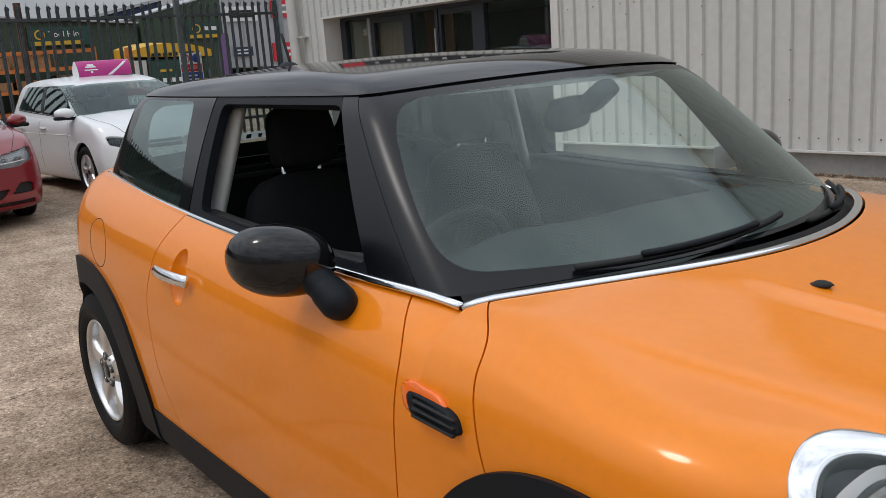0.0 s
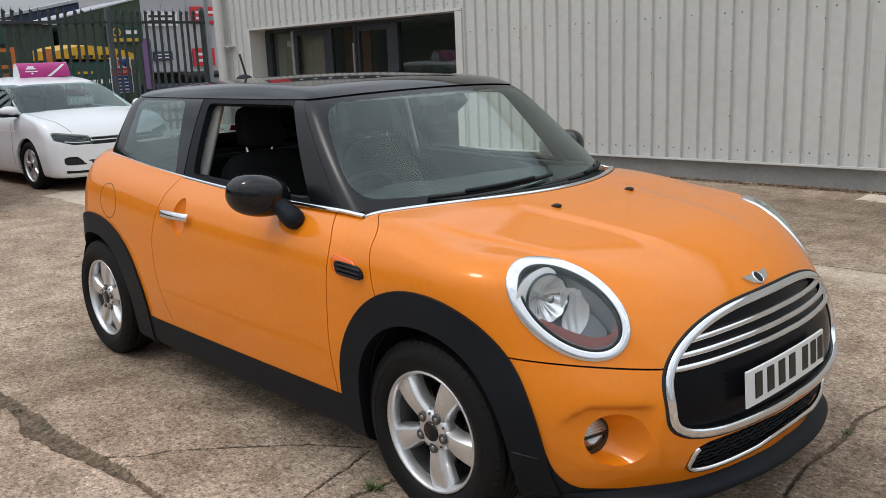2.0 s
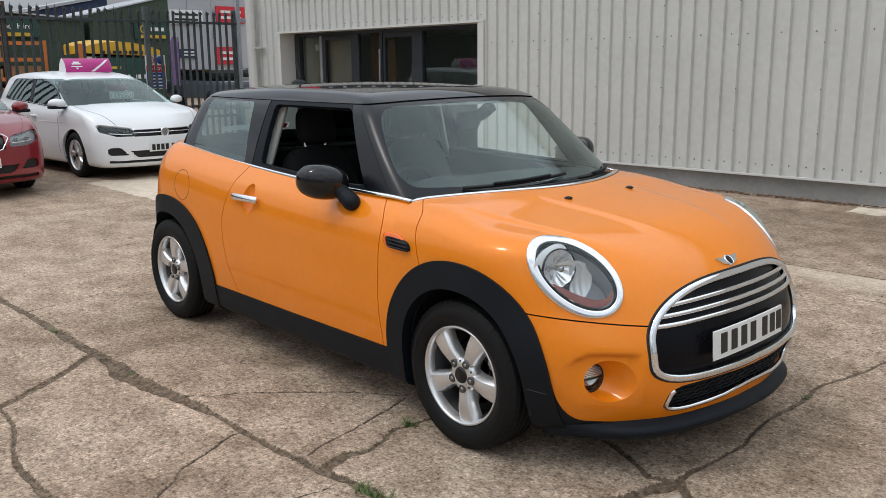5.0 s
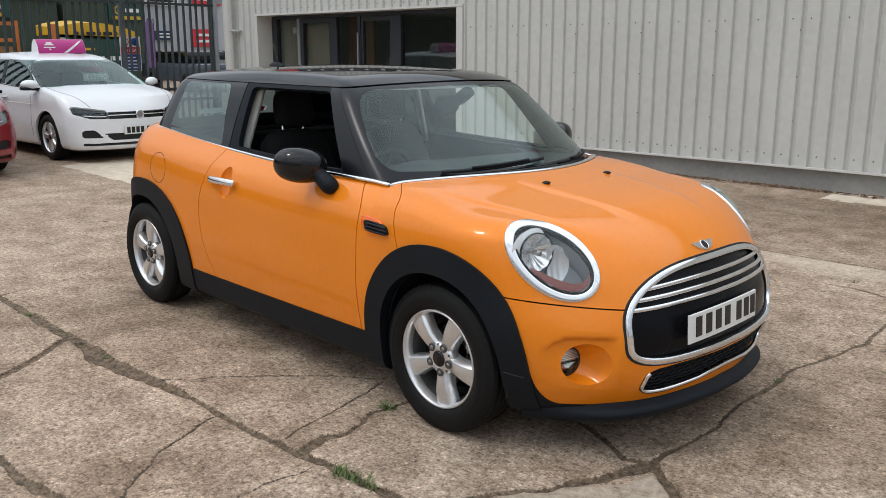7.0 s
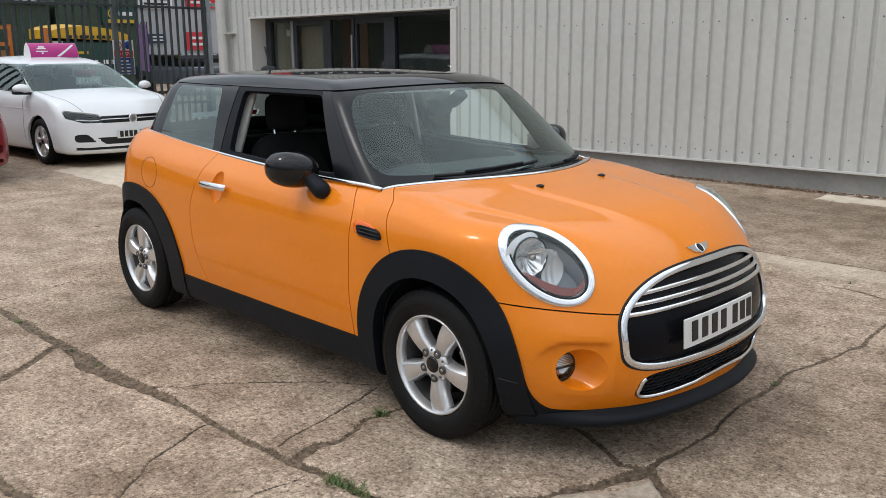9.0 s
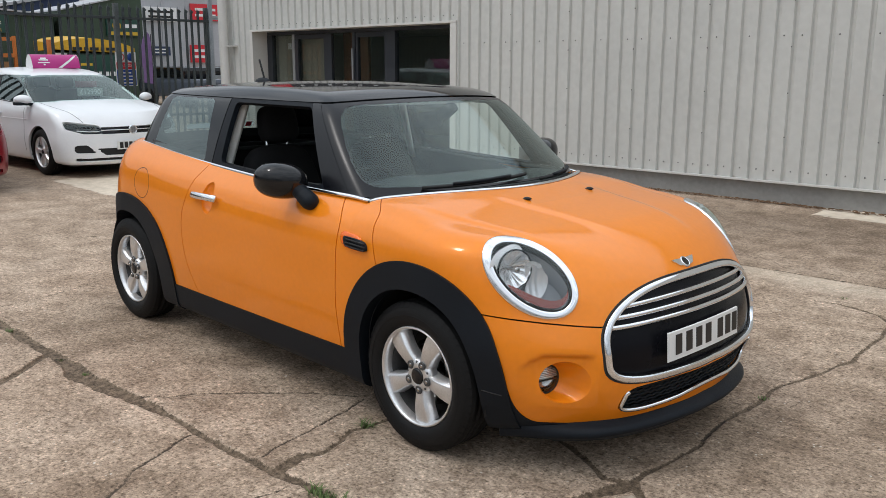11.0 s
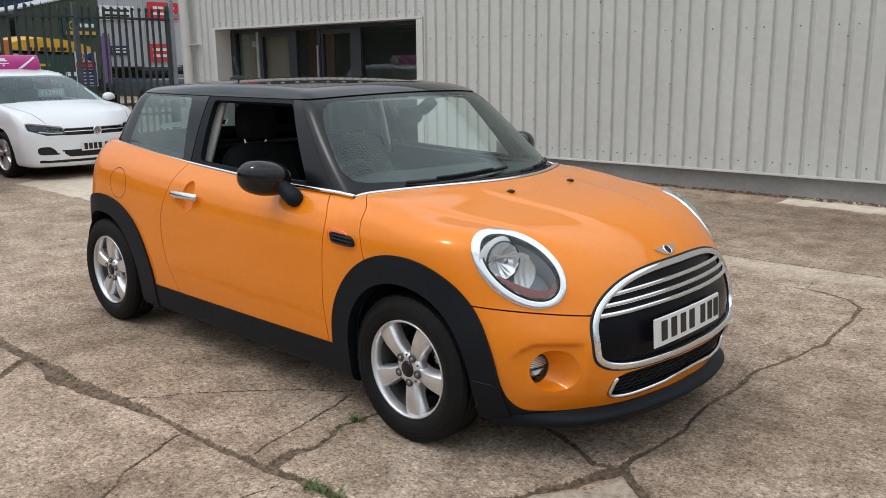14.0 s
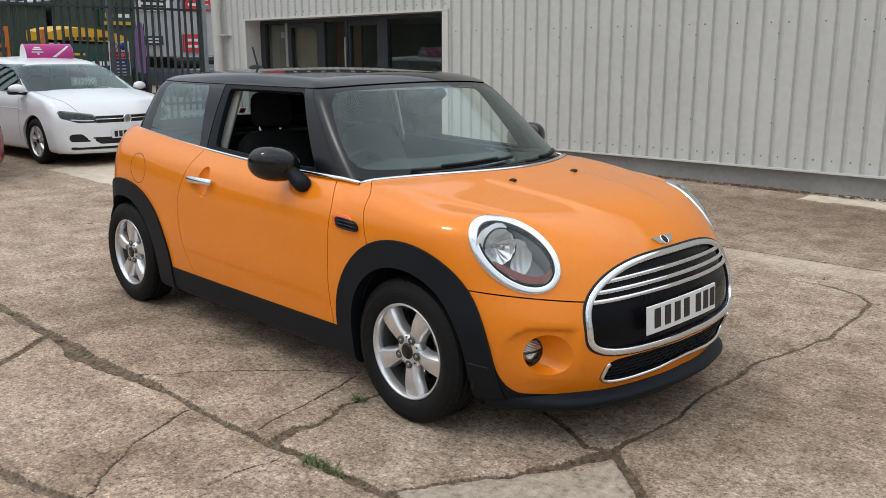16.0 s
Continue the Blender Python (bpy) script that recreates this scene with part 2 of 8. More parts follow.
def strip_section(width, height, sink=0.004, n=7):
    """A rounded strip: half an oval, its foot sunk a little."""
    top = [(-width / 2 * math.cos(math.pi * i / (n - 1)), height * math.sin(math.pi * i / (n - 1)) ** 0.7) for i in range(n)]
    return [(-width / 2, -sink)] + top + [(width / 2, -sink)]


def flat_section(width, height, sink=0.02):
    """A flat strip with rounded shoulders."""
    h = width / 2
    return [(-h, -sink), (-h, height * 0.35), (-h + 0.002, height * 0.75), (-h + 0.006, height), (h - 0.006, height), (h - 0.002, height * 0.75), (h, height * 0.35), (h, -sink)]


def spline(xs, ys, flat_end=False):
    """A natural cubic through the given knots, as a function of an array."""
    xs, ys = np.array(xs, float), np.array(ys, float)
    n, h = len(xs), np.diff(xs)
    A, b = np.eye(n), np.zeros(n)
    for i in range(1, n - 1):
        A[i, i - 1], A[i, i], A[i, i + 1] = h[i - 1], 2 * (h[i - 1] + h[i]), h[i]
        b[i] = 3 * ((ys[i + 1] - ys[i]) / h[i] - (ys[i] - ys[i - 1]) / h[i - 1])
    if flat_end:
        A[-1, -2], A[-1, -1], b[-1] = h[-1], 2 * h[-1], 3 * (0 - (ys[-1] - ys[-2]) / h[-1])
    c = np.linalg.solve(A, b)

    def at(x):
        x = np.clip(np.asarray(x, float), xs[0], xs[-1])
        i = np.clip(np.searchsorted(xs, x) - 1, 0, n - 2)
        d = x - xs[i]
        B = (ys[i + 1] - ys[i]) / h[i] - h[i] * (2 * c[i] + c[i + 1]) / 3
        return ys[i] + B * d + c[i] * d**2 + (c[i + 1] - c[i]) / (3 * h[i]) * d**3

    return at


def smax(a, b, k):
    h = np.maximum(k - np.abs(a - b), 0) / k
    return np.maximum(a, b) + h * h * k * 0.25


def root(f, origin, way, far=2.6, steps=44):
    """How far along each ray from inside the form its skin lies."""
    lo, hi = np.zeros(len(origin)), np.full(len(origin), far)
    for _ in range(steps):
        mid = (lo + hi) / 2
        inside = f(origin + way * mid[:, None]) < 0
        lo, hi = np.where(inside, mid, lo), np.where(inside, hi, mid)
    return origin + way * ((lo + hi) / 2)[:, None]


def gradient(f, P, e=2e-3):
    g = np.stack([f(P + d) - f(P - d) for d in np.eye(3) * e], 1)
    return g / (np.linalg.norm(g, axis=1)[:, None] + 1e-12)


def skin(f, xs, z0, azimuths, elevations, rear_azimuths=()):
    """Triangles of one half (y <= 0) of a form: rays from a spine and a fan at its ends."""
    stations = [(xs[0], a) for a in rear_azimuths] + [(x, 90.0) for x in xs] + [(xs[-1], a) for a in azimuths]
    O, D = [], []
    for x, a in stations:
        for e in elevations:
            ca, sa, ce, se = math.cos(radians(a)), math.sin(radians(a)), math.cos(radians(e)), math.sin(radians(e))
            O.append((x, 0, z0))
            D.append((ca * ce, -sa * ce, se))
    P = root(f, np.array(O, float), np.array(D, float))
    k, tris = len(elevations), []
    for i in range(len(stations) - 1):
        for j in range(k - 1):
            a, b, c, d = i * k + j, (i + 1) * k + j, (i + 1) * k + j + 1, i * k + j + 1
            tris += [(a, b, c), (a, c, d)]
    T = np.array(tris)
    area = np.linalg.norm(np.cross(P[T[:, 1]] - P[T[:, 0]], P[T[:, 2]] - P[T[:, 0]]), axis=1)
    return P, T[area > 1e-9]


def clip(mesh, g):
    """Keeps what of the triangles lies where g < 0, cut cleanly along g = 0."""
    P, T = mesh
    if not len(T):
        return mesh
    v = g(P)
    v = np.where(np.abs(v) < 1e-9, -1e-9, v)
    ins = (v < 0)[T]
    n_in = ins.sum(1)
    keep = [tuple(t) for t in T[n_in == 3]]
    pts, cut = [p for p in P], {}

    def edge(a, b):
        key = (min(a, b), max(a, b))
        if key not in cut:
            w = v[a] / (v[a] - v[b])
            cut[key] = len(pts)
            pts.append(P[a] + (P[b] - P[a]) * w)
        return cut[key]

    for t in T[(n_in == 1) | (n_in == 2)]:
        t = [int(q) for q in t]
        while not (v[t[0]] < 0 and v[t[2]] >= 0):
            t = t[1:] + t[:1]
        a, b, c = t
        if v[b] < 0:
            ca, bc = edge(c, a), edge(b, c)
            keep += [(a, b, bc), (a, bc, ca)]
        else:
            ab, ca = edge(a, b), edge(c, a)
            keep.append((a, ab, ca))
    P2, T2 = np.array(pts), np.array(keep, int).reshape(-1, 3)
    used, inv = np.unique(T2, return_inverse=True)
    return P2[used], inv.reshape(-1, 3)


def clips(mesh, *gs):
    for g in gs:
        mesh = clip(mesh, g)
    return mesh


def panel(name, mesh, f, mat, parent, label="", flange=0.014, both=False, side=1, offset=0.0, sink_ok=True):
    """A pressed panel: the skin with its edges turned in. both: joined with its mirror image; side -1: mirrored alone."""
    P, T = mesh
    N = gradient(f, P)
    P = P + N * offset
    verts, norms, faces = [], [], []
    for s in ((1, -1) if both else (side,)):
        flip = np.array([1, s, 1])
        base = len(verts)
        verts += list(P * flip)
        norms += list(N * flip)
        F = T if s == 1 else T[:, ::-1]
        faces += [tuple(base + q for q in t) for t in F]
        if flange:
            count = {}
            for t in F:
                for a, b in ((t[0], t[1]), (t[1], t[2]), (t[2], t[0])):
                    count[(a, b)] = count.get((a, b), 0) + 1
            for (a, b) in [e for e in count if (e[1], e[0]) not in count]:
                if abs(P[a][1]) < 1e-4 and abs(P[b][1]) < 1e-4:
                    continue
                i = len(verts)
                w = P[b] - P[a]
                out = np.cross(w * flip, N[a] * flip)
                out = out / (np.linalg.norm(out) + 1e-9)
                q = [P[a], P[b], P[b] - N[b] * flange, P[a] - N[a] * flange]
                verts += [p * flip for p in q]
                norms += [out] * 4
                faces.append((i + 1, i, i + 3, i + 2))
    return mesh_object(name, verts, faces, mat, parent, label, True, norms)


# ---- the orange car: its form ----
# Car frame: x forward from the front axle, z up from the ground, |y| from the middle.
R5 = spline([0, 19, 32.4, 38.7, 50.5, 61.7, 70, 80, 90], [0.815, 0.843, 0.880, 0.888, 0.889, 0.889, 0.886, 0.868, 0.853], True)
INSET_F = spline([0.1, 0.2, 0.3, 0.4, 0.5, 0.6, 0.7, 0.85, 1.0], [0.07, 0.045, 0.015, 0.0, 0.0, 0.014, 0.042, 0.11, 0.2])
INSET_S = spline([0.1, 0.22, 0.35, 0.5, 0.65, 0.78, 0.84, 0.90, 0.955, 1.05], [0.05, 0.03, 0.014, 0.0, 0.0, 0.006, 0.022, 0.06, 0.115, 0.24])
INSET_C = spline([0.1, 0.225, 0.33, 0.42, 0.5, 0.62, 0.7, 0.82, 1.0], [0.07, 0.035, 0.006, 0.0, 0.005, 0.036, 0.055, 0.085, 0.13])
WIDE = spline([-3.1, -2.9, -2.6, -2.2, -1.7, -1.2, -0.5, 0.0], [0.76, 0.80, 0.832, 0.85, 0.857, 0.859, 0.857, 0.853], True)
TOP = spline([-3.2, -2.75, -2.4, -1.5, -0.5, -0.1, 0.06, 0.25, 0.4, 0.53, 0.61, 0.67, 0.725, 0.79], [1.035, 1.062, 1.10, 1.10, 1.012, 0.974, 0.940, 0.912, 0.887, 0.850, 0.808, 0.760, 0.70, 0.60])
BACK = spline([0.1, 0.3, 0.5, 0.75, 0.95, 1.1], [0.07, 0.02, 0.0, 0.02, 0.09, 0.15])
BELT = spline([-3.0, -2.38, -2.05, -1.67, -1.27, -0.77, -0.56, -0.46, -0.39, 0.0], [1.06, 1.035, 1.013, 0.992, 0.973, 0.958, 0.953, 0.945, 0.934, 0.92])


def body(P):
    """Negative inside the lower body."""
    x, y, z = P[:, 0], np.abs(P[:, 1]), P[:, 2]
    zc = np.clip(z - np.where(x < -0.4, BELT(x) - 0.955, 0) * np.clip((z - 0.6) / 0.3, 0, 1), 0.1, 1.05)
    phi = np.degrees(np.arctan2(y, np.maximum(x, 1e-6)))
    c2, s2 = np.cos(np.radians(phi)) ** 2, np.sin(np.radians(phi)) ** 2
    R = R5(phi) - INSET_F(zc) * c2 - INSET_S(zc) * s2 - INSET_C(zc) * 4 * c2 * s2
    # pocket round the fog lamp, with a crisp upper edge that fades out below
    pocket = 1 / (1 + np.exp(np.clip((z - 0.494 + 0.05 * np.clip((phi - 50) / 8, 0, 1) ** 2) / 0.0035, -30, 30))) * np.clip((z - 0.285) / 0.16, 0, 1) * np.clip((58.5 - phi) / 4, 0, 1) * np.clip((phi - 40.3) / 3, 0, 1)
    front = np.hypot(x, y) - R + 0.026 * pocket
    side = y - (WIDE(x) - INSET_S(zc))
    plan = np.where(x > 0, front, side)
    rear = (-3.05 + BACK(np.clip(z, 0.1, 1.1)) + 0.22 * (y / 0.8) ** 3) - x
    plan = smax(plan, rear, 0.25)
    setback = 0.30 * np.minimum(y, 0.62) ** 2
    top = z - (TOP(x + setback * np.clip((x - 0.1) / 0.4, 0, 1)) - np.interp(x, [-2.6, -2.2, -0.4, 0, 0.35, 0.6], [0.01, 0.105, 0.105, 0.075, 0.015, 0.0]) * y**2)
    # a raised bulge runs along the middle of the bonnet
    top = top - 0.010 / (1 + np.exp((y - (0.30 - 0.12 * np.clip(x, 0, 0.7))) / 0.012)) * np.clip((0.62 - x) / 0.2, 0, 1) * np.clip((x + 0.09) / 0.2, 0, 1)
    # a fold runs from the corner of the windscreen to the head lamp
    fold = np.clip((0.60 - x) / 0.2, 0, 1) * np.clip((x + 0.26) / 0.3, 0, 1)
    top = top + fold * (0.006 - 0.009 / (1 + np.exp((y - (0.640 - 0.19 * np.clip(x, -0.3, 0.5))) / 0.0065)))
    low = 0.17 - z
    return smax(smax(plan, top, 0.07), low, 0.05)


def screen_x(y, z):
    """The curved face of the windscreen."""
    w = np.clip((z - 0.95) / 0.42, -0.2, 1.3)
    return -0.135 - 0.60 * w - (0.60 - 0.12 * np.clip(w, 0, 1)) * y**2


HALF = spline([-3.0, -2.7, -2.4, -2.0, -1.3, -0.7, -0.38, 0.2], [0.62, 0.675, 0.71, 0.735, 0.745, 0.741, 0.727, 0.70])
ROOF = spline([-3.1, -2.75, -2.3, -1.8, -1.35, -1.0, -0.72, -0.4], [1.27, 1.342, 1.388, 1.409, 1.414, 1.403, 1.378, 1.33])


def cabin(P):
    """Negative inside the glasshouse."""
    x, y, z = P[:, 0], np.abs(P[:, 1]), P[:, 2]
    d = z - 0.955
    side = y - (HALF(x) - 0.27 * d - 0.30 * d * np.abs(d))
    screen = (x - screen_x(y, z)) * 0.56
    roof = z - (ROOF(x) - 0.11 * y**2)
    rear = (-2.975 + 0.75 * np.clip(z - 0.95, -0.3, 0.6) + 0.55 * y**2 - x) * 0.85
    g = smax(side, screen, 0.035)
    g = smax(g, rear, 0.10)
    return smax(g, roof, 0.075)


XS = np.linspace(-2.3, 0.0, 165)
BODY = skin(body, XS, 0.5, np.linspace(89, 0, 100), np.r_[np.linspace(-50, 20, 62), np.linspace(21, 90, 92)], np.linspace(180, 91, 36))
CABIN = skin(cabin, np.linspace(-2.2, -1.2, 70), 0.99, np.linspace(89, 0, 90), np.linspace(-10, 90, 90), np.linspace(180, 91, 36))

# shut lines, as places x at a height z
DOOR_FRONT = spline([0.2, 0.31, 0.48, 0.66, 0.78, 0.88, 0.96], [-0.455, -0.461, -0.472, -0.470, -0.466, -0.486, -0.565])
DOOR_REAR = spline([0.2, 0.32, 0.43, 0.577, 0.73, 0.826, 0.92, 0.99, 1.02], [-1.60, -1.69, -1.755, -1.80, -1.795, -1.75, -1.705, -1.672, -1.662])
BONNET_SIDE = spline([0.6, 0.72, 0.80, 0.88, 0.93, 0.96, 1.0], [-0.12, -0.205, -0.235, -0.262, -0.30, -0.378, -0.5])
HUBS = (0.0, -2.495)


def arch(P, hub, a, b, fore=0.0):
    """Below 1 inside a wheel arch; fore stretches its forward half."""
    dx = P[:, 0] - HUBS[hub]
    aa = np.where(dx > 0, a + fore, a)
    dz = P[:, 2] - 0.30
    return (np.abs(dx) / aa) ** 2.2 + (np.maximum(dz, 0) / b) ** 2.2


def in_arch(hub, a, b, fore=0.0):
    return lambda P: arch(P, hub, a, b, fore) - 1


def out_arch(hub, a, b, fore=0.0):
    return lambda P: 1 - arch(P, hub, a, b, fore)


LAMP_C = np.array([0.414, -0.650, 0.758])
LAMP_N = np.array([0.704, -0.577, 0.413])
LAMP_UP = np.array([-0.319, 0.262, 0.910])
LAMP_IN = np.array([0.634, 0.773, 0.0])
LAMP_MAJ = -0.739 * LAMP_IN + 0.674 * LAMP_UP
LAMP_MIN = 0.674 * LAMP_IN + 0.739 * LAMP_UP


def lamp_oval(P, a, b):
    d = P - LAMP_C
    r = ((d @ LAMP_MAJ) / a) ** 2 + ((d @ LAMP_MIN) / b) ** 2
    return np.where(d @ LAMP_N > -0.25, r, 9.0)


def grille_oval(P, grow=0.0):
    """Below 1 within the grille's outline, seen from ahead."""
    dz, y = P[:, 2] - 0.50, np.abs(P[:, 1]) / (0.554 + grow)
    up = y**3.0 + (np.maximum(dz, 0) / (0.229 + grow)) ** 2.4
    down = y**8 + (np.maximum(-dz, 0) / (0.118 + grow)) ** 4
    r = np.where(dz > 0, up, down)
    return np.where(P[:, 0] > 0.45, r, 9.0)


def intake_oval(P, grow=0.0):
    y = np.abs(P[:, 1])
    r = (y / (0.478 + grow)) ** 8 + (np.abs(P[:, 2] - 0.328 + 0.03 * y) / (0.043 + 0.04 * y + grow)) ** 4
    return np.where(P[:, 0] > 0.4, r, 9.0)


FOG_C = np.array([0.585, -0.640, 0.390])


def bumper_line(P):
    return P[:, 2] - (0.595 + 0.03 * np.clip((0.66 - P[:, 0]) / 0.35, 0, 1))


def bonnet_rear(P):
    return (-0.095 - 0.56 * P[:, 1] ** 2) - P[:, 0]


def lower_edge(P):
    """The orange ends here above the black skirt."""
    x = P[:, 0]
    return np.where(x > 0.2, 0.217 + 0.020 * np.clip(1 - (P[:, 1] / 0.5) ** 2, 0, 1), 0.322 + 0.004 * x) - P[:, 2]


FRONT_OUT, REAR_OUT, FRONT_IN, REAR_IN = (0, 0.425, 0.468), (1, 0.42, 0.462, 0.13), (0, 0.325, 0.358), (1, 0.325, 0.358, 0.06)
GAP = 0.0024
fl = lambda g, d: (lambda P: g(P) + d)
neg = lambda g: (lambda P: -g(P))
bonnet_side = lambda P: BONNET_SIDE(P[:, 2]) - P[:, 0]
door_front = lambda P: P[:, 0] - DOOR_FRONT(P[:, 2])
door_rear = lambda P: DOOR_REAR(P[:, 2]) - P[:, 0]
belt = lambda P: P[:, 2] - BELT(P[:, 0])

mini = thing("hatchback_car", "orange three-door hatchback car with black roof, parked on the concrete yard", "car")
base = BODY
front_half = clip(base, lambda P: -0.62 - P[:, 0])
bonnet_mesh = clips(front_half, fl(bonnet_side, GAP), fl(bonnet_rear, GAP), fl(neg(bumper_line), GAP), out_arch(*FRONT_OUT), lambda P: 1 - lamp_oval(P, 0.183, 0.108), lambda P: 1 - grille_oval(P))
panel("bonnet", bonnet_mesh, body, ORANGE, mini, both=True)
fog_out = lambda P: 0.094 - np.linalg.norm((P - FOG_C) * np.array([1, 1, 1.18]), axis=1)
black_below = lambda P: smax(lower_edge(P), 0.42 * out_arch(*FRONT_OUT)(P), 0.16)
bumper_mesh = clips(front_half, fl(bumper_line, GAP), black_below, lambda P: -P[:, 0] + 0.05, lambda P: 1 - grille_oval(P), lambda P: 1 - intake_oval(P), fog_out)
panel("front_bumper", bumper_mesh, body, ORANGE, mini, both=True)
fender_top = lambda P: np.where(P[:, 0] > -0.388, -0.1, P[:, 2] - BELT(P[:, 0]))
fender_mesh = clips(front_half, fl(neg(bonnet_side), GAP), fl(neg(door_front), GAP), fender_top, lambda P: P[:, 2] - 0.957, lower_edge, out_arch(*FRONT_OUT), lambda P: P[:, 1] + 0.60)
dish_oval = lambda P, k=1.0: ((P[:, 0] + 1.535) / (0.054 * k)) ** 2 + ((P[:, 2] - 0.838) / (0.080 * k)) ** 2
door_mesh = clips(base, fl(door_front, GAP), fl(door_rear, GAP), belt, lower_edge, lambda P: P[:, 1] + 0.60, lambda P: 1 - dish_oval(P))
quarter_mesh = clips(base, fl(neg(door_rear), GAP), belt, lower_edge, out_arch(*REAR_OUT), lambda P: np.minimum(-(cabin(P) - 0.003), P[:, 2] - 0.95))
lip_mesh = clips(front_half, neg(black_below), lambda P: P[:, 2] - 0.5, lambda P: -P[:, 0] + 0.2, out_arch(*FRONT_OUT))
sill_mesh = clips(base, neg(lower_edge), lambda P: P[:, 0] - 0.2, lambda P: -2.4 - P[:, 0], out_arch(*FRONT_OUT), out_arch(*REAR_OUT), lambda P: P[:, 1] + 0.5)
clad_f = clips(front_half, in_arch(*FRONT_OUT), out_arch(*FRONT_IN), lambda P: P[:, 1] + 0.5)
clad_r = clips(base, in_arch(*REAR_OUT), out_arch(*REAR_IN), lambda P: P[:, 1] + 0.5)
panel("lower_skirt", lip_mesh, body, BLACK_PLASTIC, mini, "black plastic front skirt", both=True, offset=0.005, flange=0.02)
# the splitter lip: a loft whose ends sink into the arch cladding
ph = np.radians(np.linspace(-64, 64, 73))
rr = R5(np.abs(np.degrees(ph))) - INSET_F(np.full(73, 0.2)) * np.cos(ph) ** 2 - INSET_S(np.full(73, 0.2)) * np.sin(ph) ** 2 - INSET_C(np.full(73, 0.2)) * 4 * (np.cos(ph) * np.sin(ph)) ** 2
lv, lf = [], []
for a, r in zip(ph, rr):
    e = min(1.0, max(0.0, (64 - abs(math.degrees(a))) / 26))
    o = -0.022 + 0.068 * e * e * (3 - 2 * e)
    k_ = 0.60 + 0.40 * min(1.0, (abs(math.degrees(a)) / 66) ** 2)
    o += 0.008 * math.cos(a) ** 2
    for dr, z in ((-0.03, 0.238), (0.005 + 0.027 * (e - 1), 0.232), (0.010 + 0.03 * (e - 1), 0.214), (0.012 * e + o * 0.55, 0.190), (o + 0.006, 0.172), (o + 0.008, 0.152), (o, 0.136), (o - 0.02, 0.128), (-0.06, 0.126)):
        z = 0.225 - (0.225 - z) * k_ + 0.026 * max(0.0, math.cos(a * 1.6))
        lv.append(((r + dr) * math.cos(a), (r + dr) * math.sin(a), z))
lf = [(i * 9 + k, i * 9 + 9 + k, i * 9 + 10 + k, i * 9 + k + 1) for i in range(72) for k in range(8)]
lf += [tuple(range(8, -1, -1)), tuple(range(72 * 9, 72 * 9 + 9))]
mesh_object("splitter_lip", lv, [f[::-1] for f in lf], BLACK_PLASTIC, mini, "black plastic splitter lip")
liner = lambda P: body(P) + 0.045
LINER = skin(liner, np.linspace(-2.3, -0.25, 40), 0.6, np.linspace(85, 0, 16), np.linspace(-40, 50, 26), np.linspace(180, 95, 10))
doors = {}
for s in (1, -1):
    panel("fender", fender_mesh, body, ORANGE, mini, side=s)
    doors[s] = panel("door", door_mesh, body, ORANGE, mini, side=s)
    panel("quarter_panel", quarter_mesh, body, ORANGE, mini, side=s)
    panel("sill_cladding", sill_mesh, body, BLACK_PLASTIC, mini, "black plastic sill cladding", side=s, offset=0.006, flange=0.06)
    panel("arch_cladding", clad_f, body, BLACK_PLASTIC, mini, "black plastic wheel arch cladding", side=s, offset=0.012, flange=0.09)
    panel("arch_cladding", clad_r, body, BLACK_PLASTIC, mini, "black plastic wheel arch cladding", side=s, offset=0.012, flange=0.09)
inner_mesh = clips(LINER, lambda P: P[:, 2] - BELT(P[:, 0]) + 0.002, lambda P: P[:, 0] + 0.2, out_arch(*FRONT_IN), out_arch(*REAR_IN))
panel("inner_trim", inner_mesh, liner, DASH, mini, "dark inner door and side trim", both=True, flange=0)

# glasshouse
screen_edge = lambda P: (-0.525 - 1.01 * (P[:, 2] - 0.961)) - P[:, 0]
roof_line = lambda P: P[:, 2] - (1.329 + 0.022 * np.clip(1 - (P[:, 1] / 0.6) ** 2, 0, 1) * np.clip((P[:, 0] + 1.1) / 0.3, 0, 1))
above_belt = lambda P: BELT(P[:, 0]) - P[:, 2]
win_front = lambda P: P[:, 0] - (-0.712 - 0.72 * (P[:, 2] - 1.006))
win_rear = lambda P: (-1.618 - 0.016 * (P[:, 2] - 1.0) / 0.3) - P[:, 0]
quarter_front = lambda P: P[:, 0] - (-1.672 + 0.006 * (P[:, 2] - 1.0) / 0.32)
pane_front = lambda P: P[:, 0] - (-1.747 - 0.075 * (P[:, 2] - 1.0) / 0.3)
quarter_rear = lambda P: (-2.42 + 0.07 * (P[:, 2] - 1.03) / 0.3) - P[:, 0]


def rounded(gs, r):
    """The overlap of several half planes, its corners rounded."""
    def at(P):
        v = gs[0](P)
        for g in gs[1:]:
            v = smax(v, g(P), r)
        return v
    return at


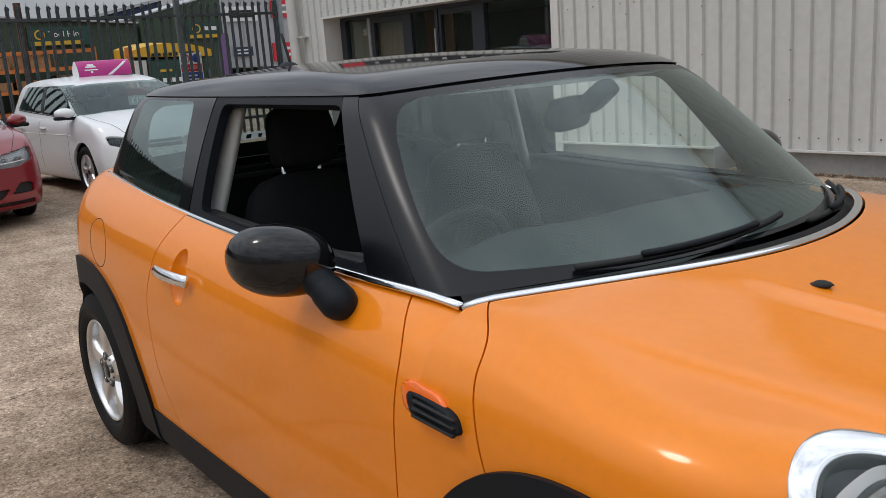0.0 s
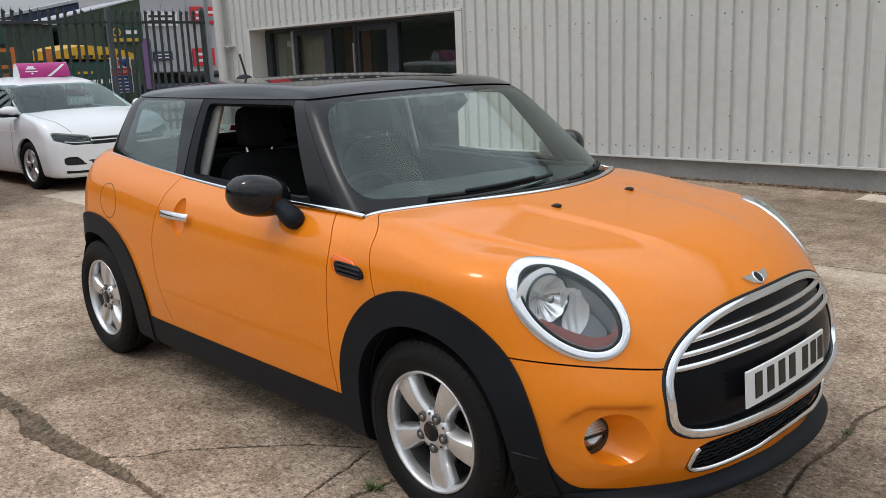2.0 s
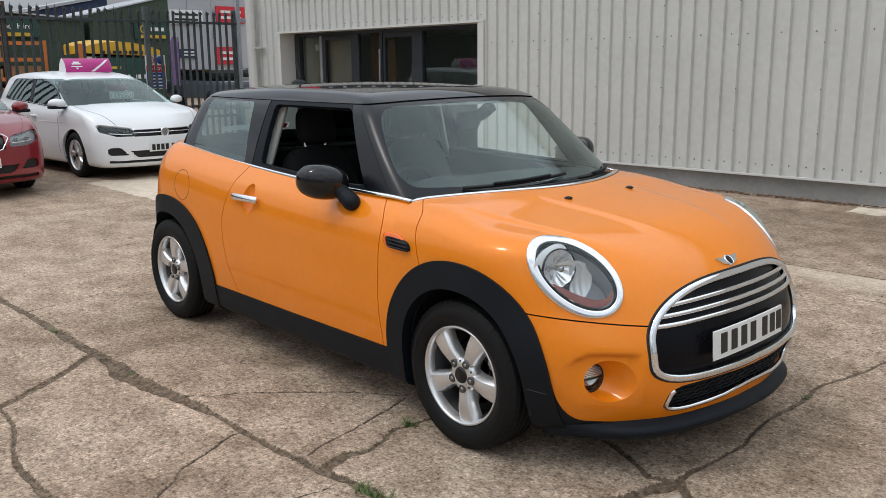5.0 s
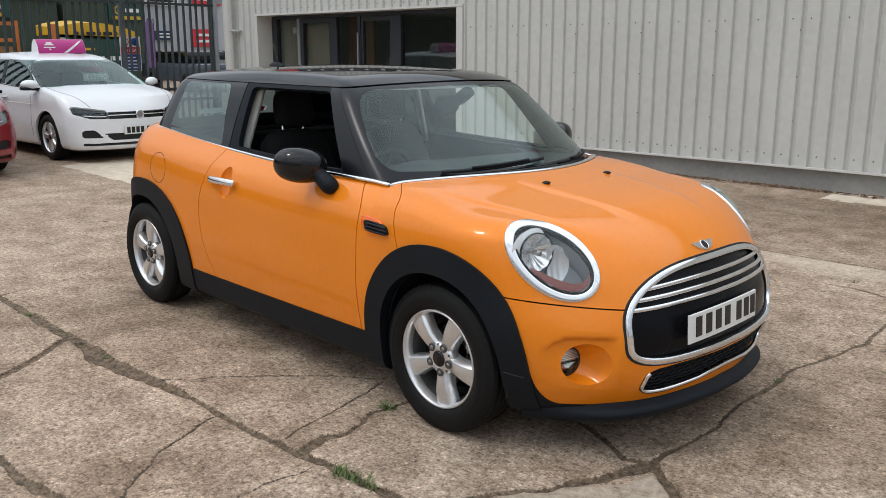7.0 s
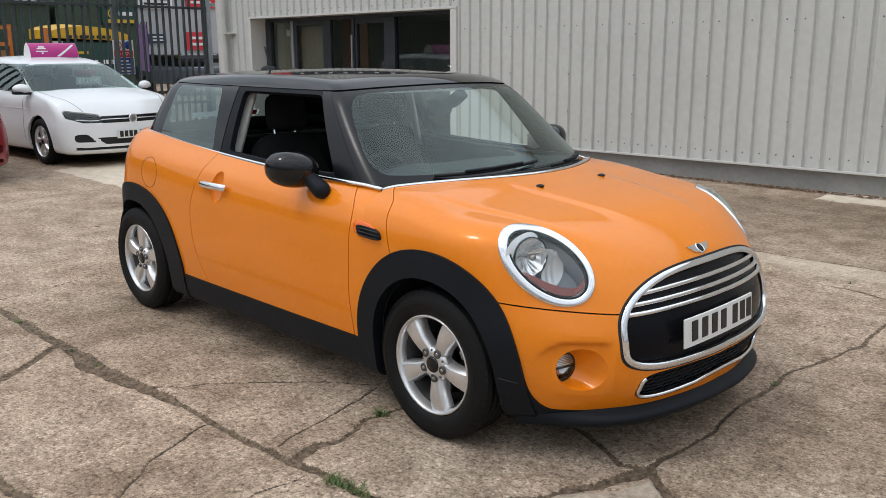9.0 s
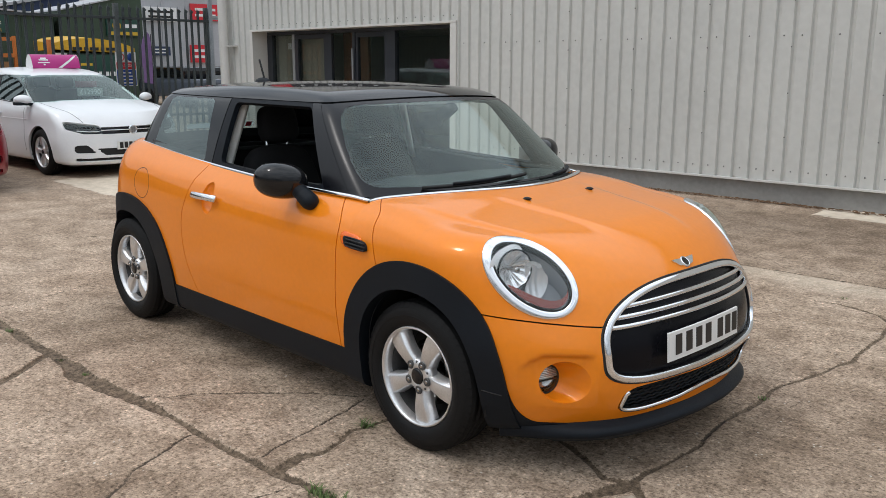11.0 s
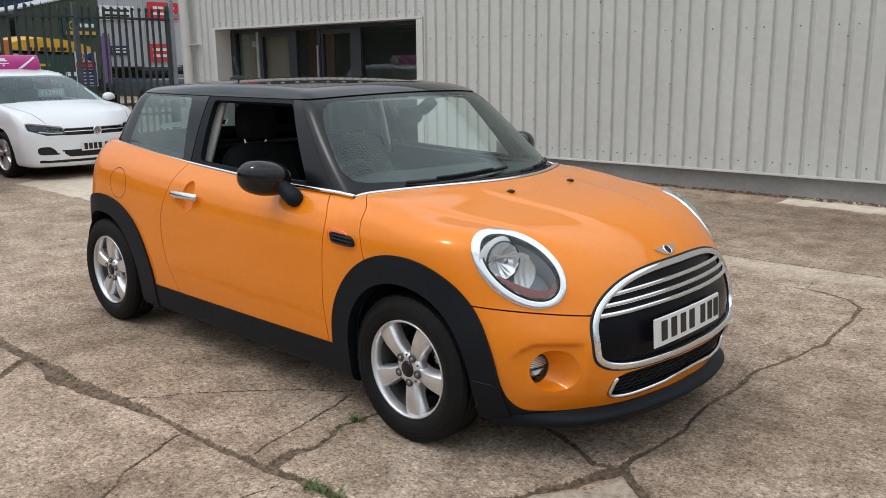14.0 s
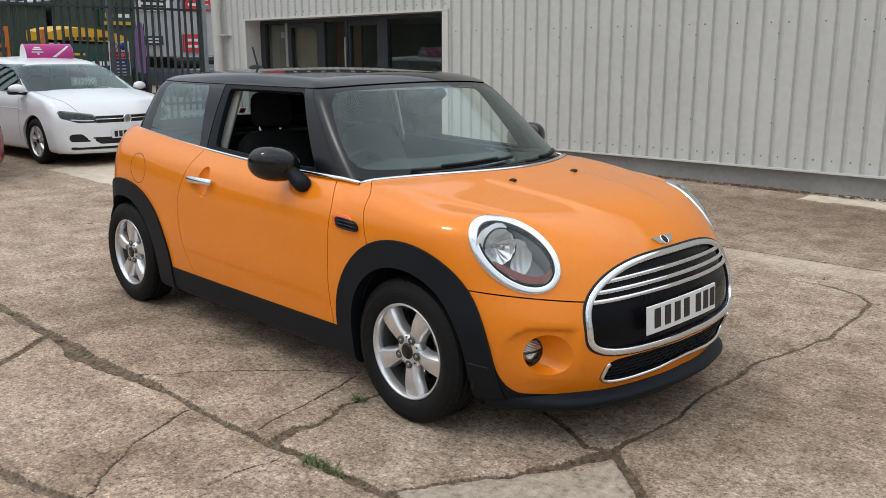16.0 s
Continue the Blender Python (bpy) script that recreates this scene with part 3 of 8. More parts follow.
opening = rounded([fl(win_front, 0.012), fl(win_rear, 0.03), lambda P: P[:, 2] - 1.310, fl(above_belt, 0.022)], 0.030)
pane_q = rounded([pane_front, fl(quarter_rear, 0.006), lambda P: P[:, 2] - 1.318, fl(above_belt, 0.002)], 0.035)
roof_mesh = clip(CABIN, neg(roof_line))
panel("roof", roof_mesh, cabin, BLACK_GLOSS, mini, "gloss black roof panel", both=True, offset=0.004, flange=0.02)
panel("roof_lining", clip(skin(lambda P: cabin(P) + 0.03, np.linspace(-2.2, -1.2, 24), 0.99, np.linspace(85, 0, 18), np.linspace(-5, 90, 26), np.linspace(180, 95, 10)), lambda P: 1.315 - P[:, 2]), lambda P: cabin(P) + 0.03, LINING, mini, both=True, flange=0)
ws = clips(CABIN, screen_edge, fl(roof_line, 0.004), lambda P: 0.955 + 0.028 * (1 - (P[:, 1] / 0.7) ** 2) - P[:, 2])


def clear_area(P):
    """The clear part of the windscreen, inside its black edge."""
    z, y = P[:, 2], np.abs(P[:, 1])
    side = y - (0.692 - 0.25 * (z - 1.0) - 0.8 * np.maximum(z - 1.05, 0) ** 2)
    return smax(smax(side, 0.990 - z, 0.07), z - 1.318 - 0.014 * (1 - (y / 0.5) ** 2), 0.07)


screen = panel("windscreen", clip(ws, clear_area), cabin, SCREEN_GLASS, mini, "tinted windscreen with black edge", both=True, flange=0)
panel("screen_border", clip(ws, neg(clear_area)), cabin, BLACK_PILLAR, screen, "black printed border", both=True, flange=0.004)
for s in (1, -1):
    pil = clips(CABIN, fl(neg(screen_edge), 0.002), roof_line, above_belt, fl(neg(win_front), -0.012), lambda P: P[:, 1] + 0.2, lambda P: -1.1 - P[:, 0])
    panel("front_pillar", pil, cabin, BLACK_PILLAR, mini, "gloss black windscreen pillar", side=s, flange=0.03)
    frame_mesh = clips(CABIN, fl(win_front, 0.013), fl(neg(quarter_front), 0.003), roof_line, above_belt, neg(opening), lambda P: P[:, 1] + 0.2)
    panel("window_frame", frame_mesh, cabin, BLACK_PLASTIC, doors[s], "satin black door window frame", side=s, flange=0.028)
    qm = clips(CABIN, fl(quarter_front, 0.004), roof_line, above_belt, lambda P: P[:, 1] + 0.2, quarter_rear)
    q = panel("quarter_window", clip(qm, pane_q), cabin, CAR_GLASS, mini, "tinted rear side window with black edge", side=s, flange=0)
    panel("glass_border", clip(qm, neg(pane_q)), cabin, BLACK_GLOSS, q, "black printed border", side=s, flange=0.004)
rm = clips(CABIN, neg(quarter_rear), roof_line, lambda P: 0.985 - P[:, 2])
rear_clear = lambda P: smax(smax(np.abs(P[:, 1]) - 0.46, 1.06 - P[:, 2], 0.08), P[:, 2] - 1.28, 0.08)
panel("rear_pillar", clip(rm, neg(rear_clear)), cabin, BLACK_GLOSS, mini, "gloss black rear pillar", both=True, flange=0.004)
panel("rear_window", clip(rm, rear_clear), cabin, CAR_GLASS, mini, "tinted rear window", both=True, flange=0)

# dark lining inside the tailgate, under the glass
panel("tailgate_trim", clips(CABIN, lambda P: P[:, 0] + 2.45, lambda P: 0.965 - P[:, 2], lambda P: P[:, 2] - 1.078), cabin, DASH, mini, "dark tailgate lining", both=True, flange=0, offset=-0.016)
# dealer's strip along the foot of the rear window, seen from inside
strip = clips(CABIN, lambda P: P[:, 0] + 2.6, lambda P: 1.085 - P[:, 2], lambda P: P[:, 2] - 1.118, lambda P: np.abs(P[:, 1]) - 0.25)
sticker = panel("window_sticker", strip, cabin, STICKER, mini, "white dealer strip on the rear window", both=True, flange=0, offset=-0.004)
panel("sticker_square", clips(strip, lambda P: np.abs(P[:, 1] + 0.215) - 0.02), cabin, RED_INK, sticker, "red square", flange=0, offset=-0.007, side=-1)
for y0 in (-0.16, -0.11, -0.06, -0.01):
    panel("sticker_bar", clips(strip, lambda P: np.abs(P[:, 1] - y0) - 0.013, lambda P: 1.092 - P[:, 2], lambda P: P[:, 2] - 1.111), cabin, INK, sticker, "", flange=0, offset=-0.007, side=-1)


# ---- trim laid on the car's skin ----
def on_side(xz):
    """Places and outward ways on the body's right side."""
    xz = np.array(xz, float)
    P = root(body, np.c_[xz[:, 0], np.zeros(len(xz)), xz[:, 1]], np.tile([0, -1.0, 0], (len(xz), 1)))
    return P, gradient(body, P)


def on_front(yz, f=body):
    yz = np.array(yz, float)
    P = root(f, np.c_[np.full(len(yz), 0.2), yz[:, 0], yz[:, 1]], np.tile([1.0, 0, 0], (len(yz), 1)))
    return P, gradient(f, P)


def mirrored(P, s):
    return np.array(P) * np.array([1, s, 1])


# where the trim round the foot of the windscreen begins
foot = root(body, np.array([[-0.100 - 0.56 * 0.722**2, -0.722, 0.6]]), np.array([[0, 0, 1.0]]))
foot_n = gradient(body, foot)[0]
bx = np.linspace(-2.60, -0.402, 60)
for s in (1, -1):
    P = np.c_[bx, np.zeros(60), BELT(bx)]
    P[:, 1] = -(HALF(bx) - 0.27 * (BELT(bx) - 0.955) + 0.004)
    N = np.tile([0, -0.9, 0.35], (60, 1))
    w = np.clip((bx + 0.72) / 0.318, 0, 1)[:, None] ** 2
    P = P + (foot[0] + np.array([-0.014, 0, 0.002]) - P[-1]) * w
    N = N * (1 - w) + foot_n * w
    # orange shoulder between the body side and the glass
    sx = np.linspace(-2.70, -1.66, 34)
    sz = BELT(sx)
    outer = root(body, np.c_[sx, np.full(34, -0.3), sz - 0.005], np.tile([0, -1.0, 0], (34, 1)))
    inner = root(cabin, np.c_[sx, np.full(34, -0.3), sz + 0.004], np.tile([0, -1.0, 0], (34, 1)))
    V = np.concatenate([outer + np.array([0, 0.001, -0.004]), outer * 0.72 + inner * 0.28 + np.array([0, 0, 0.005]), outer * 0.35 + inner * 0.65 + np.array([0, 0, 0.006]), inner + np.array([0, 0.006, 0.002])])
    F = [(k * 34 + i, k * 34 + i + 1, k * 34 + 35 + i, k * 34 + 34 + i) for k in range(3) for i in range(33)]
    mesh_object("body_shoulder", mirrored(V, s), F if s == 1 else [f[::-1] for f in F], ORANGE, mini)
    sweep(mirrored(P, s), strip_section(0.017, 0.006), CHROME, "belt_trim", mini, False, "chrome belt trim", mirrored(N, s))
# the trim runs on round the foot of the windscreen
yy = np.linspace(-0.722, 0.722, 60)
P = np.c_[-0.100 - 0.56 * yy**2, yy, np.zeros(60)]
P = root(body, np.c_[P[:, :2], np.full(60, 0.6)], np.tile([0, 0, 1.0], (60, 1)))
N = gradient(body, P)
sweep(P + np.array([-0.010, 0, 0.001]), strip_section(0.020, 0.006), CHROME, "screen_trim", mini, False, "chrome strip along the rear edge of the bonnet", N)
# dark capping along the tops of the doors
bx = np.linspace(-2.5, -0.5, 40)
for s in (1, -1):
    P = np.c_[bx, -(HALF(bx) - 0.052), BELT(bx) - 0.006]
    sweep(mirrored(P, s), [(-0.036, 0.0), (0.036, 0.0), (0.036, 0.012), (-0.036, 0.012)], DASH, "door_capping", mini, False, "", np.tile([0, 0, 1.0], (40, 1)))
bx = np.linspace(-2.44, -1.62, 24)
for s in (1, -1):
    P = np.c_[bx, -(HALF(bx) - 0.034), BELT(bx) - 0.03]
    sweep(mirrored(P, s), [(-0.004, 0.0), (0.004, 0.0), (0.004, 0.060), (-0.004, 0.060)], DASH, "quarter_trim", mini, False, "dark trim under the rear side window", np.tile([0, 0, 1.0], (24, 1)))
# cowl between bonnet and glass
yy = np.linspace(-0.70, 0.70, 41)
cv, cf = [], []
for y in yy:
    for k in range(5):
        w = k / 4
        x = (-0.112 - 0.56 * y * y) * (1 - w) + (screen_x(abs(y), 0.975) + 0.03) * w
        cv.append((x, y, 0.972 - 0.055 * y * y - 0.018 * math.sin(math.pi * w) + 0.012 * w))
for i in range(40):
    for k in range(4):
        cf.append((i * 5 + k, i * 5 + k + 1, i * 5 + k + 6, i * 5 + k + 5))
mesh_object("cowl", cv, cf, BLACK_MATT, mini, "black plastic cowl under the windscreen")

# grille
th = np.linspace(0, 2 * np.pi, 241)[:-1]


def grille_curve(grow=0.0):
    out = []
    for t in th:
        c, s_ = math.cos(t), math.sin(t)
        lo, hi = 0.0, 1.2
        for _ in range(40):
            mid = (lo + hi) / 2
            if grille_oval(np.array([[0.7, mid * c, 0.50 + mid * s_]]), grow)[0] < 1:
                lo = mid
            else:
                hi = mid
        out.append((lo * c, 0.50 + lo * s_))
    return out


P, N = on_front(grille_curve(-0.012))
sweep(P, flat_section(0.026, 0.008), CHROME, "grille_surround", mini, True, "wide chrome grille surround", N)
P, N = on_front(grille_curve(0.0015))
sweep(P, strip_section(0.008, 0.0035, 0.02), BLACK_MATT, "grille_seal", mini, True, "black seal round the grille", N)
nose = lambda P: body(P) + 0.022
GN = skin(nose, np.linspace(-0.2, 0.0, 3), 0.5, np.linspace(60, 0, 50), np.linspace(-25, 40, 50))
panel("grille_backing", clip(GN, lambda P: grille_oval(P, -0.005) - 1), nose, GRILLE_BLACK, mini, "gloss black grille panel", both=True, flange=0)
slat_f = lambda P: body(P) + 0.012
for z, w in ((0.666, 0.428), (0.631, 0.486), (0.599, 0.512)):
    ys = np.linspace(-w, w, 41)
    P, N = on_front(np.c_[ys, z - 0.012 * (ys / w) ** 2], slat_f)
    sweep(P, flat_section(0.0185, 0.011, 0.012), CHROME, "grille_bar", mini, False, "chrome grille bar", N + np.array([0, 0, -0.45]))
# lower intake
P, N = on_front([(0.468 * math.copysign(abs(math.cos(t)) ** 0.25, math.cos(t)), 0.328 - 0.03 * 0.468 * abs(math.cos(t)) ** 0.25 + (0.039 + 0.04 * 0.468 * abs(math.cos(t)) ** 0.25) * math.copysign(abs(math.sin(t)) ** 0.5, math.sin(t))) for t in th])
low_half = [i for i in range(len(th)) if th[i] > math.pi * 0.86 or th[i] < math.pi * 0.14]
order = sorted(low_half, key=lambda i: (th[i] - math.pi * 0.5) % (2 * math.pi))
sweep(P[order], strip_section(0.016, 0.008, 0.01), CHROME, "intake_trim", mini, False, "chrome trim under the lower intake", N[order])
deep = lambda P: body(P) + 0.03
GD = skin(deep, np.linspace(-0.2, 0.0, 3), 0.5, np.linspace(60, 0, 50), np.linspace(-35, 5, 30))
intake = panel("lower_intake", clip(GD, lambda P: intake_oval(P, 0.01) - 1), deep, BLACK_MATT, mini, "black lower intake mesh", both=True, flange=0)
mesh_f = lambda P: body(P) + 0.02
for row in range(6):
    ys = np.linspace(-0.465, 0.465, 60)
    P, N = on_front(np.c_[ys, 0.287 + row * 0.0165 - 0.03 * np.abs(ys) + 0.0035 * np.sign(np.sin(ys * 160 + row * math.pi))], mesh_f)
    sweep(P, [(-0.0022, -0.004), (0.0022, -0.004), (0.0022, 0.004), (-0.0022, 0.004)], BLACK_PLASTIC, "mesh_rib", intake, False, "", N)

# seam across the foot of the front cladding
for s in (1, -1):
    P, N = on_side(np.c_[np.linspace(0.335, 0.405, 8), np.linspace(0.345, 0.334, 8)])
    sweep(mirrored(P + N * 0.0125, s), [(-0.0018, -0.003), (0.0018, -0.003), (0.0018, 0.001), (-0.0018, 0.001)], INK, "cladding_seam", mini, False, "", mirrored(N, s))
# number plate: characters become plain bars
px = 0.800
plate = thing("number_plate", "white front number plate with black characters", "number plate", pose(px, -0.066, 0.503, 0, -4, 0))
pv, pf = [], []
for i in range(17):
    y = -0.26 + 0.52 * i / 16
    cx = -0.009 * (y / 0.26) ** 2
    for x, z in ((0, -0.0555), (0.006, -0.0535), (0.006, 0.0535), (0, 0.0555)):
        pv.append((x + cx + 0.012, y, z))
for i in range(16):
    for k in range(4):
        pf.append((i * 4 + k, i * 4 + (k + 1) % 4, i * 4 + 4 + (k + 1) % 4, i * 4 + 4 + k))
pf += [(3, 2, 1, 0), (64, 65, 66, 67)]
mesh_object("plate", pv, pf, PLATE_WHITE, plate, smooth=False)
for y in (-0.195, -0.126, -0.057, 0.012, 0.105, 0.170, 0.228):
    box_part("character_bar", (0.0165 - 0.009 * (y / 0.26) ** 2, y - 0.022, -0.036), (0.0195 - 0.009 * (y / 0.26) ** 2, y + 0.022, 0.041), INK, plate, 0.002)
for y in (-0.245, 0.247):
    lathe([(0.0, 0.0035), (0.0045, 0.003), (0.006, 0.0)], WHITE_INK, "plate_screw", plate, "x", 12, m=Matrix.Translation((0.0005, y, 0.03)))


# head lamps
def lamp_pts(a, b, n=72, lift=0.0, shift=0.0, along=0.0):
    t = np.linspace(0, 2 * np.pi, n, endpoint=False)
    Q = LAMP_C + np.outer(np.cos(t) * a, LAMP_MAJ) + np.outer(np.sin(t) * b, LAMP_MIN) + LAMP_MIN * shift + LAMP_MAJ * along
    P = root(body, Q - LAMP_N * 0.25, np.tile(LAMP_N, (n, 1)), 0.6)
    N = gradient(body, P)
    return P + N * lift, N


for s in (1, -1):
    lamp = mesh_object("head_lamp", *(lambda q: (mirrored(q[0], s), [tuple(range(72))] if s == 1 else [tuple(range(71, -1, -1))]))(lamp_pts(0.15, 0.085, 72, -0.12)), LAMP_GREY, mini, "round head lamp with chrome ring and grey housing")
    outer, n_o = lamp_pts(0.1980, 0.1255, shift=-0.004)
    inner, n_i = lamp_pts(0.1665, 0.0945, shift=-0.002, along=-0.005)
    ring = [outer - n_o * 0.02, outer + n_o * 0.003, outer * 0.94 + inner * 0.06 + n_o * 0.006, outer * 0.8 + inner * 0.2 + n_o * 0.008, outer * 0.2 + inner * 0.8 + n_i * 0.007, outer * 0.06 + inner * 0.94 + n_i * 0.005, inner + n_i * 0.002, inner - n_i * 0.02]
    F = [(k * 72 + i, k * 72 + (i + 1) % 72, k * 72 + 72 + (i + 1) % 72, k * 72 + 72 + i) for k in range(7) for i in range(72)]
    mesh_object("lamp_ring", mirrored(np.concatenate(ring), s), F if s == 1 else [f[::-1] for f in F], CHROME, lamp, "chrome ring")
    P, N = lamp_pts(0.165, 0.092, 72, 0.001, -0.002, -0.005)
    sweep(mirrored(P, s), strip_section(0.008, 0.004, 0.02), BLACK_MATT, "lamp_seal", lamp, True, "black seal", mirrored(N, s))
    dome = clip(front_half, lambda P: lamp_oval(P, 0.172, 0.096) - 1)
    panel("lens", dome, body, LENS_GLASS, lamp, "clear domed lens", side=s, flange=0, offset=0.001 + 0.020 * np.clip(1 - lamp_oval(dome[0], 0.172, 0.096), 0, 1)[:, None] ** 0.6)
    # housing wall and face
    rings = [lamp_pts(0.170, 0.095, 72, -0.004)[0], lamp_pts(0.166, 0.091, 72, -0.040)[0], lamp_pts(0.160, 0.088, 72, -0.150)[0], lamp_pts(0.05, 0.04, 72, -0.160)[0], lamp_pts(0.004, 0.004, 72, -0.160)[0]]
    V = np.concatenate(rings)
    F = [(k * 72 + i, k * 72 + (i + 1) % 72, (k + 1) * 72 + (i + 1) % 72, (k + 1) * 72 + i) for k in range(4) for i in range(72)]
    mesh_object("housing", mirrored(V, s), F if s == 1 else [f[::-1] for f in F], LAMP_GREY, lamp, "dark grey housing")
    # two reflector bowls facing ahead, the outer one faceted and overlapping the inner
    ahead = np.array([0.965, -0.25, 0.06])
    ahead /= np.linalg.norm(ahead)
    u = np.cross([0, 0, 1], ahead)
    u /= np.linalg.norm(u)
    w = np.cross(ahead, u)
    for name, off_a, off_b, r, dep, sink in (("main_bowl", 0.056, -0.014, 0.070, 0.040, 0.042), ("side_bowl", -0.020, -0.006, 0.078, 0.024, 0.072)):
        c = LAMP_C + LAMP_MAJ * off_a + LAMP_MIN * off_b
        c = root(body, (c - LAMP_N * 0.25)[None], LAMP_N[None], 0.6)[0] - LAMP_N * sink
        V, F = [], []
        span = (0.0, 2 * math.pi) if name == "main_bowl" else (-1.9, 1.9)
        turns = [span[0] + (span[1] - span[0]) * i / 64 for i in range(65)]
        for k in range(15):
            q = k / 14
            for t in turns:
                flat = r * (0.06 + 0.94 * q)
                relief = 0.0055 * abs(math.sin(t * 6 + 0.4)) * q if name == "main_bowl" else 0.0012 * math.sin(flat * math.cos(t) * 260) * q * (1 - q) * 4
                V.append(c + (u * math.cos(t) + w * math.sin(t)) * flat + ahead * (dep * (q * q - 1) + relief))
        for k in range(14):
            for i in range(64):
                F.append((k * 65 + i, k * 65 + i + 1, k * 65 + 66 + i, k * 65 + 65 + i))
        mesh_object(name, mirrored(V, s), F if s == 1 else [f[::-1] for f in F], LAMP_MIRROR if name == "main_bowl" else LAMP_SILVER, lamp, "bright reflector bowl")
        rim = [c + (u * math.cos(t) + w * math.sin(t)) * (r + 0.002) for t in turns[:-1]]
        if name == "main_bowl":
            sweep(mirrored(rim, s), strip_section(0.006, 0.007), BLACK_GLOSS, "bowl_rim", lamp, True, "", mirrored(np.tile(ahead, (64, 1)), s))
            # bulb with its metal cap, along the axis
            tt = np.linspace(0, 2 * np.pi, 16, endpoint=False)
            prof = ((-0.036, 0.009), (-0.020, 0.009), (-0.019, 0.0065), (-0.012, 0.0065), (-0.010, 0.0115), (0.018, 0.0115), (0.021, 0.009), (0.0215, 0.001))
            V = [c + ahead * d_ + (u * math.cos(t) + w * math.sin(t)) * r_ for d_, r_ in prof for t in tt]
            F = [(k * 16 + i, k * 16 + 16 + i, k * 16 + 16 + (i + 1) % 16, k * 16 + (i + 1) % 16) for k in range(len(prof) - 1) for i in range(16)]
            mesh_object("bulb", mirrored(V, s), F if s == 1 else [f[::-1] for f in F], DARK_CHROME, lamp, "grey capped bulb")
            # bright side reflector behind the outer edge of the bowl, with a wavy rim
            V, F = [], []
            for i, t in enumerate(np.linspace(math.radians(60), math.radians(292), 40)):
                q = i / 39
                e = (u * math.cos(t) + w * math.sin(t))
                grow = 0.036 * math.sin(math.pi * q) ** 0.5 + 0.003 * math.sin(q * 19)
                V += [c + e * (r + 0.003) - ahead * 0.002, c + e * (r + grow) - LAMP_N * 0.36 * grow]
            F = [(2 * i, 2 * i + 2, 2 * i + 3, 2 * i + 1) for i in range(39)]
            mesh_object("side_reflector", mirrored(V, s), F if s == -1 else [f[::-1] for f in F], LAMP_BOWL, lamp, "white side reflector")
    # red-brown insert along the lower edge
    V, F = [], []
    for i, t in enumerate(np.linspace(math.radians(135), math.radians(285), 34)):
        q = i / 33
        rim_p = LAMP_C + LAMP_MAJ * math.cos(t) * 0.160 + LAMP_MIN * math.sin(t) * 0.086
        lift_p = rim_p + np.array([0, 0, 1.0]) * (0.036 * math.sin(math.pi * q) ** 0.6 + 0.006 * math.sin(q * 7.5 + 1.6))
        for Q, dp in ((rim_p, 0.008), (lift_p, 0.012)):
            V.append(root(body, (Q - LAMP_N * 0.25)[None], LAMP_N[None], 0.6)[0] - LAMP_N * dp)
    F = [(2 * i, 2 * i + 2, 2 * i + 3, 2 * i + 1) for i in range(33)]
    mesh_object("turn_signal", mirrored(V, s), F if s == 1 else [f[::-1] for f in F], LAMP_AMBER, lamp, "dark red lower insert")
    # fog lamp facing ahead at the outer side of its scoop
    n_f = np.array([0.80, -0.58, 0.05])
    n_f /= np.linalg.norm(n_f)
    u = np.array([0.587, 0.81, 0.0])
    w = np.cross(n_f, u)
    n_l = np.array([0.97, -0.22, 0.02])
    n_l /= np.linalg.norm(n_l)
    u_l = np.cross([0, 0, 1.0], n_l)
    u_l /= np.linalg.norm(u_l)
    w_l = np.cross(n_l, u_l)
    tt = np.linspace(0, 2 * np.pi, 48, endpoint=False)
    disc = lambda c, r, d=0.0: [c + (u_l * math.cos(t) + w_l * math.sin(t)) * r + n_l * d for t in tt]
    fc = FOG_C - u * 0.027 - np.array([0, 0, 0.002])
    for _ in range(60):
        if body(np.array(disc(fc, 0.054))).max() < -0.004:
            break
        fc = fc - n_l * 0.003
    edge = [root(body, (FOG_C + (u * math.cos(t) + w * math.sin(t) / 1.18) * 0.0943 - n_f * 0.2)[None], n_f[None], 0.5)[0] for t in tt]
    goal = disc(fc, 0.054, -0.004)
    V = list(edge)
    for q, sag in ((0.12, 0.10), (0.3, 0.22), (0.55, 0.30), (0.8, 0.2), (1.0, 0.0)):
        V += [np.array(e) * (1 - q) + g * q - n_f * 0.030 * sag for e, g in zip(edge, goal)]
    F = [(k * 48 + i, k * 48 + (i + 1) % 48, k * 48 + 48 + (i + 1) % 48, k * 48 + 48 + i) for k in range(5) for i in range(48)]
    mesh_object("fog_recess", mirrored(V, s), F if s == 1 else [f[::-1] for f in F], ORANGE, mini, "round fog lamp recess in the bumper")
    V = [p for r, d in ((0.053, -0.006), (0.048, -0.022), (0.032, -0.034), (0.004, -0.040)) for p in disc(fc, r, d)]
    F = [(k * 48 + i, k * 48 + (i + 1) % 48, k * 48 + 48 + (i + 1) % 48, k * 48 + 48 + i) for k in range(3) for i in range(48)]
    fog = mesh_object("fog_lamp", mirrored(V, s), F if s == 1 else [f[::-1] for f in F], DARK_CHROME, mini, "round fog lamp with clear ribbed lens")
    sweep(mirrored(disc(fc, 0.0525, -0.005), s), strip_section(0.006, 0.006, 0.01), BLACK_MATT, "fog_rim", fog, True, "black rim", mirrored(np.tile(n_l, (48, 1)), s))
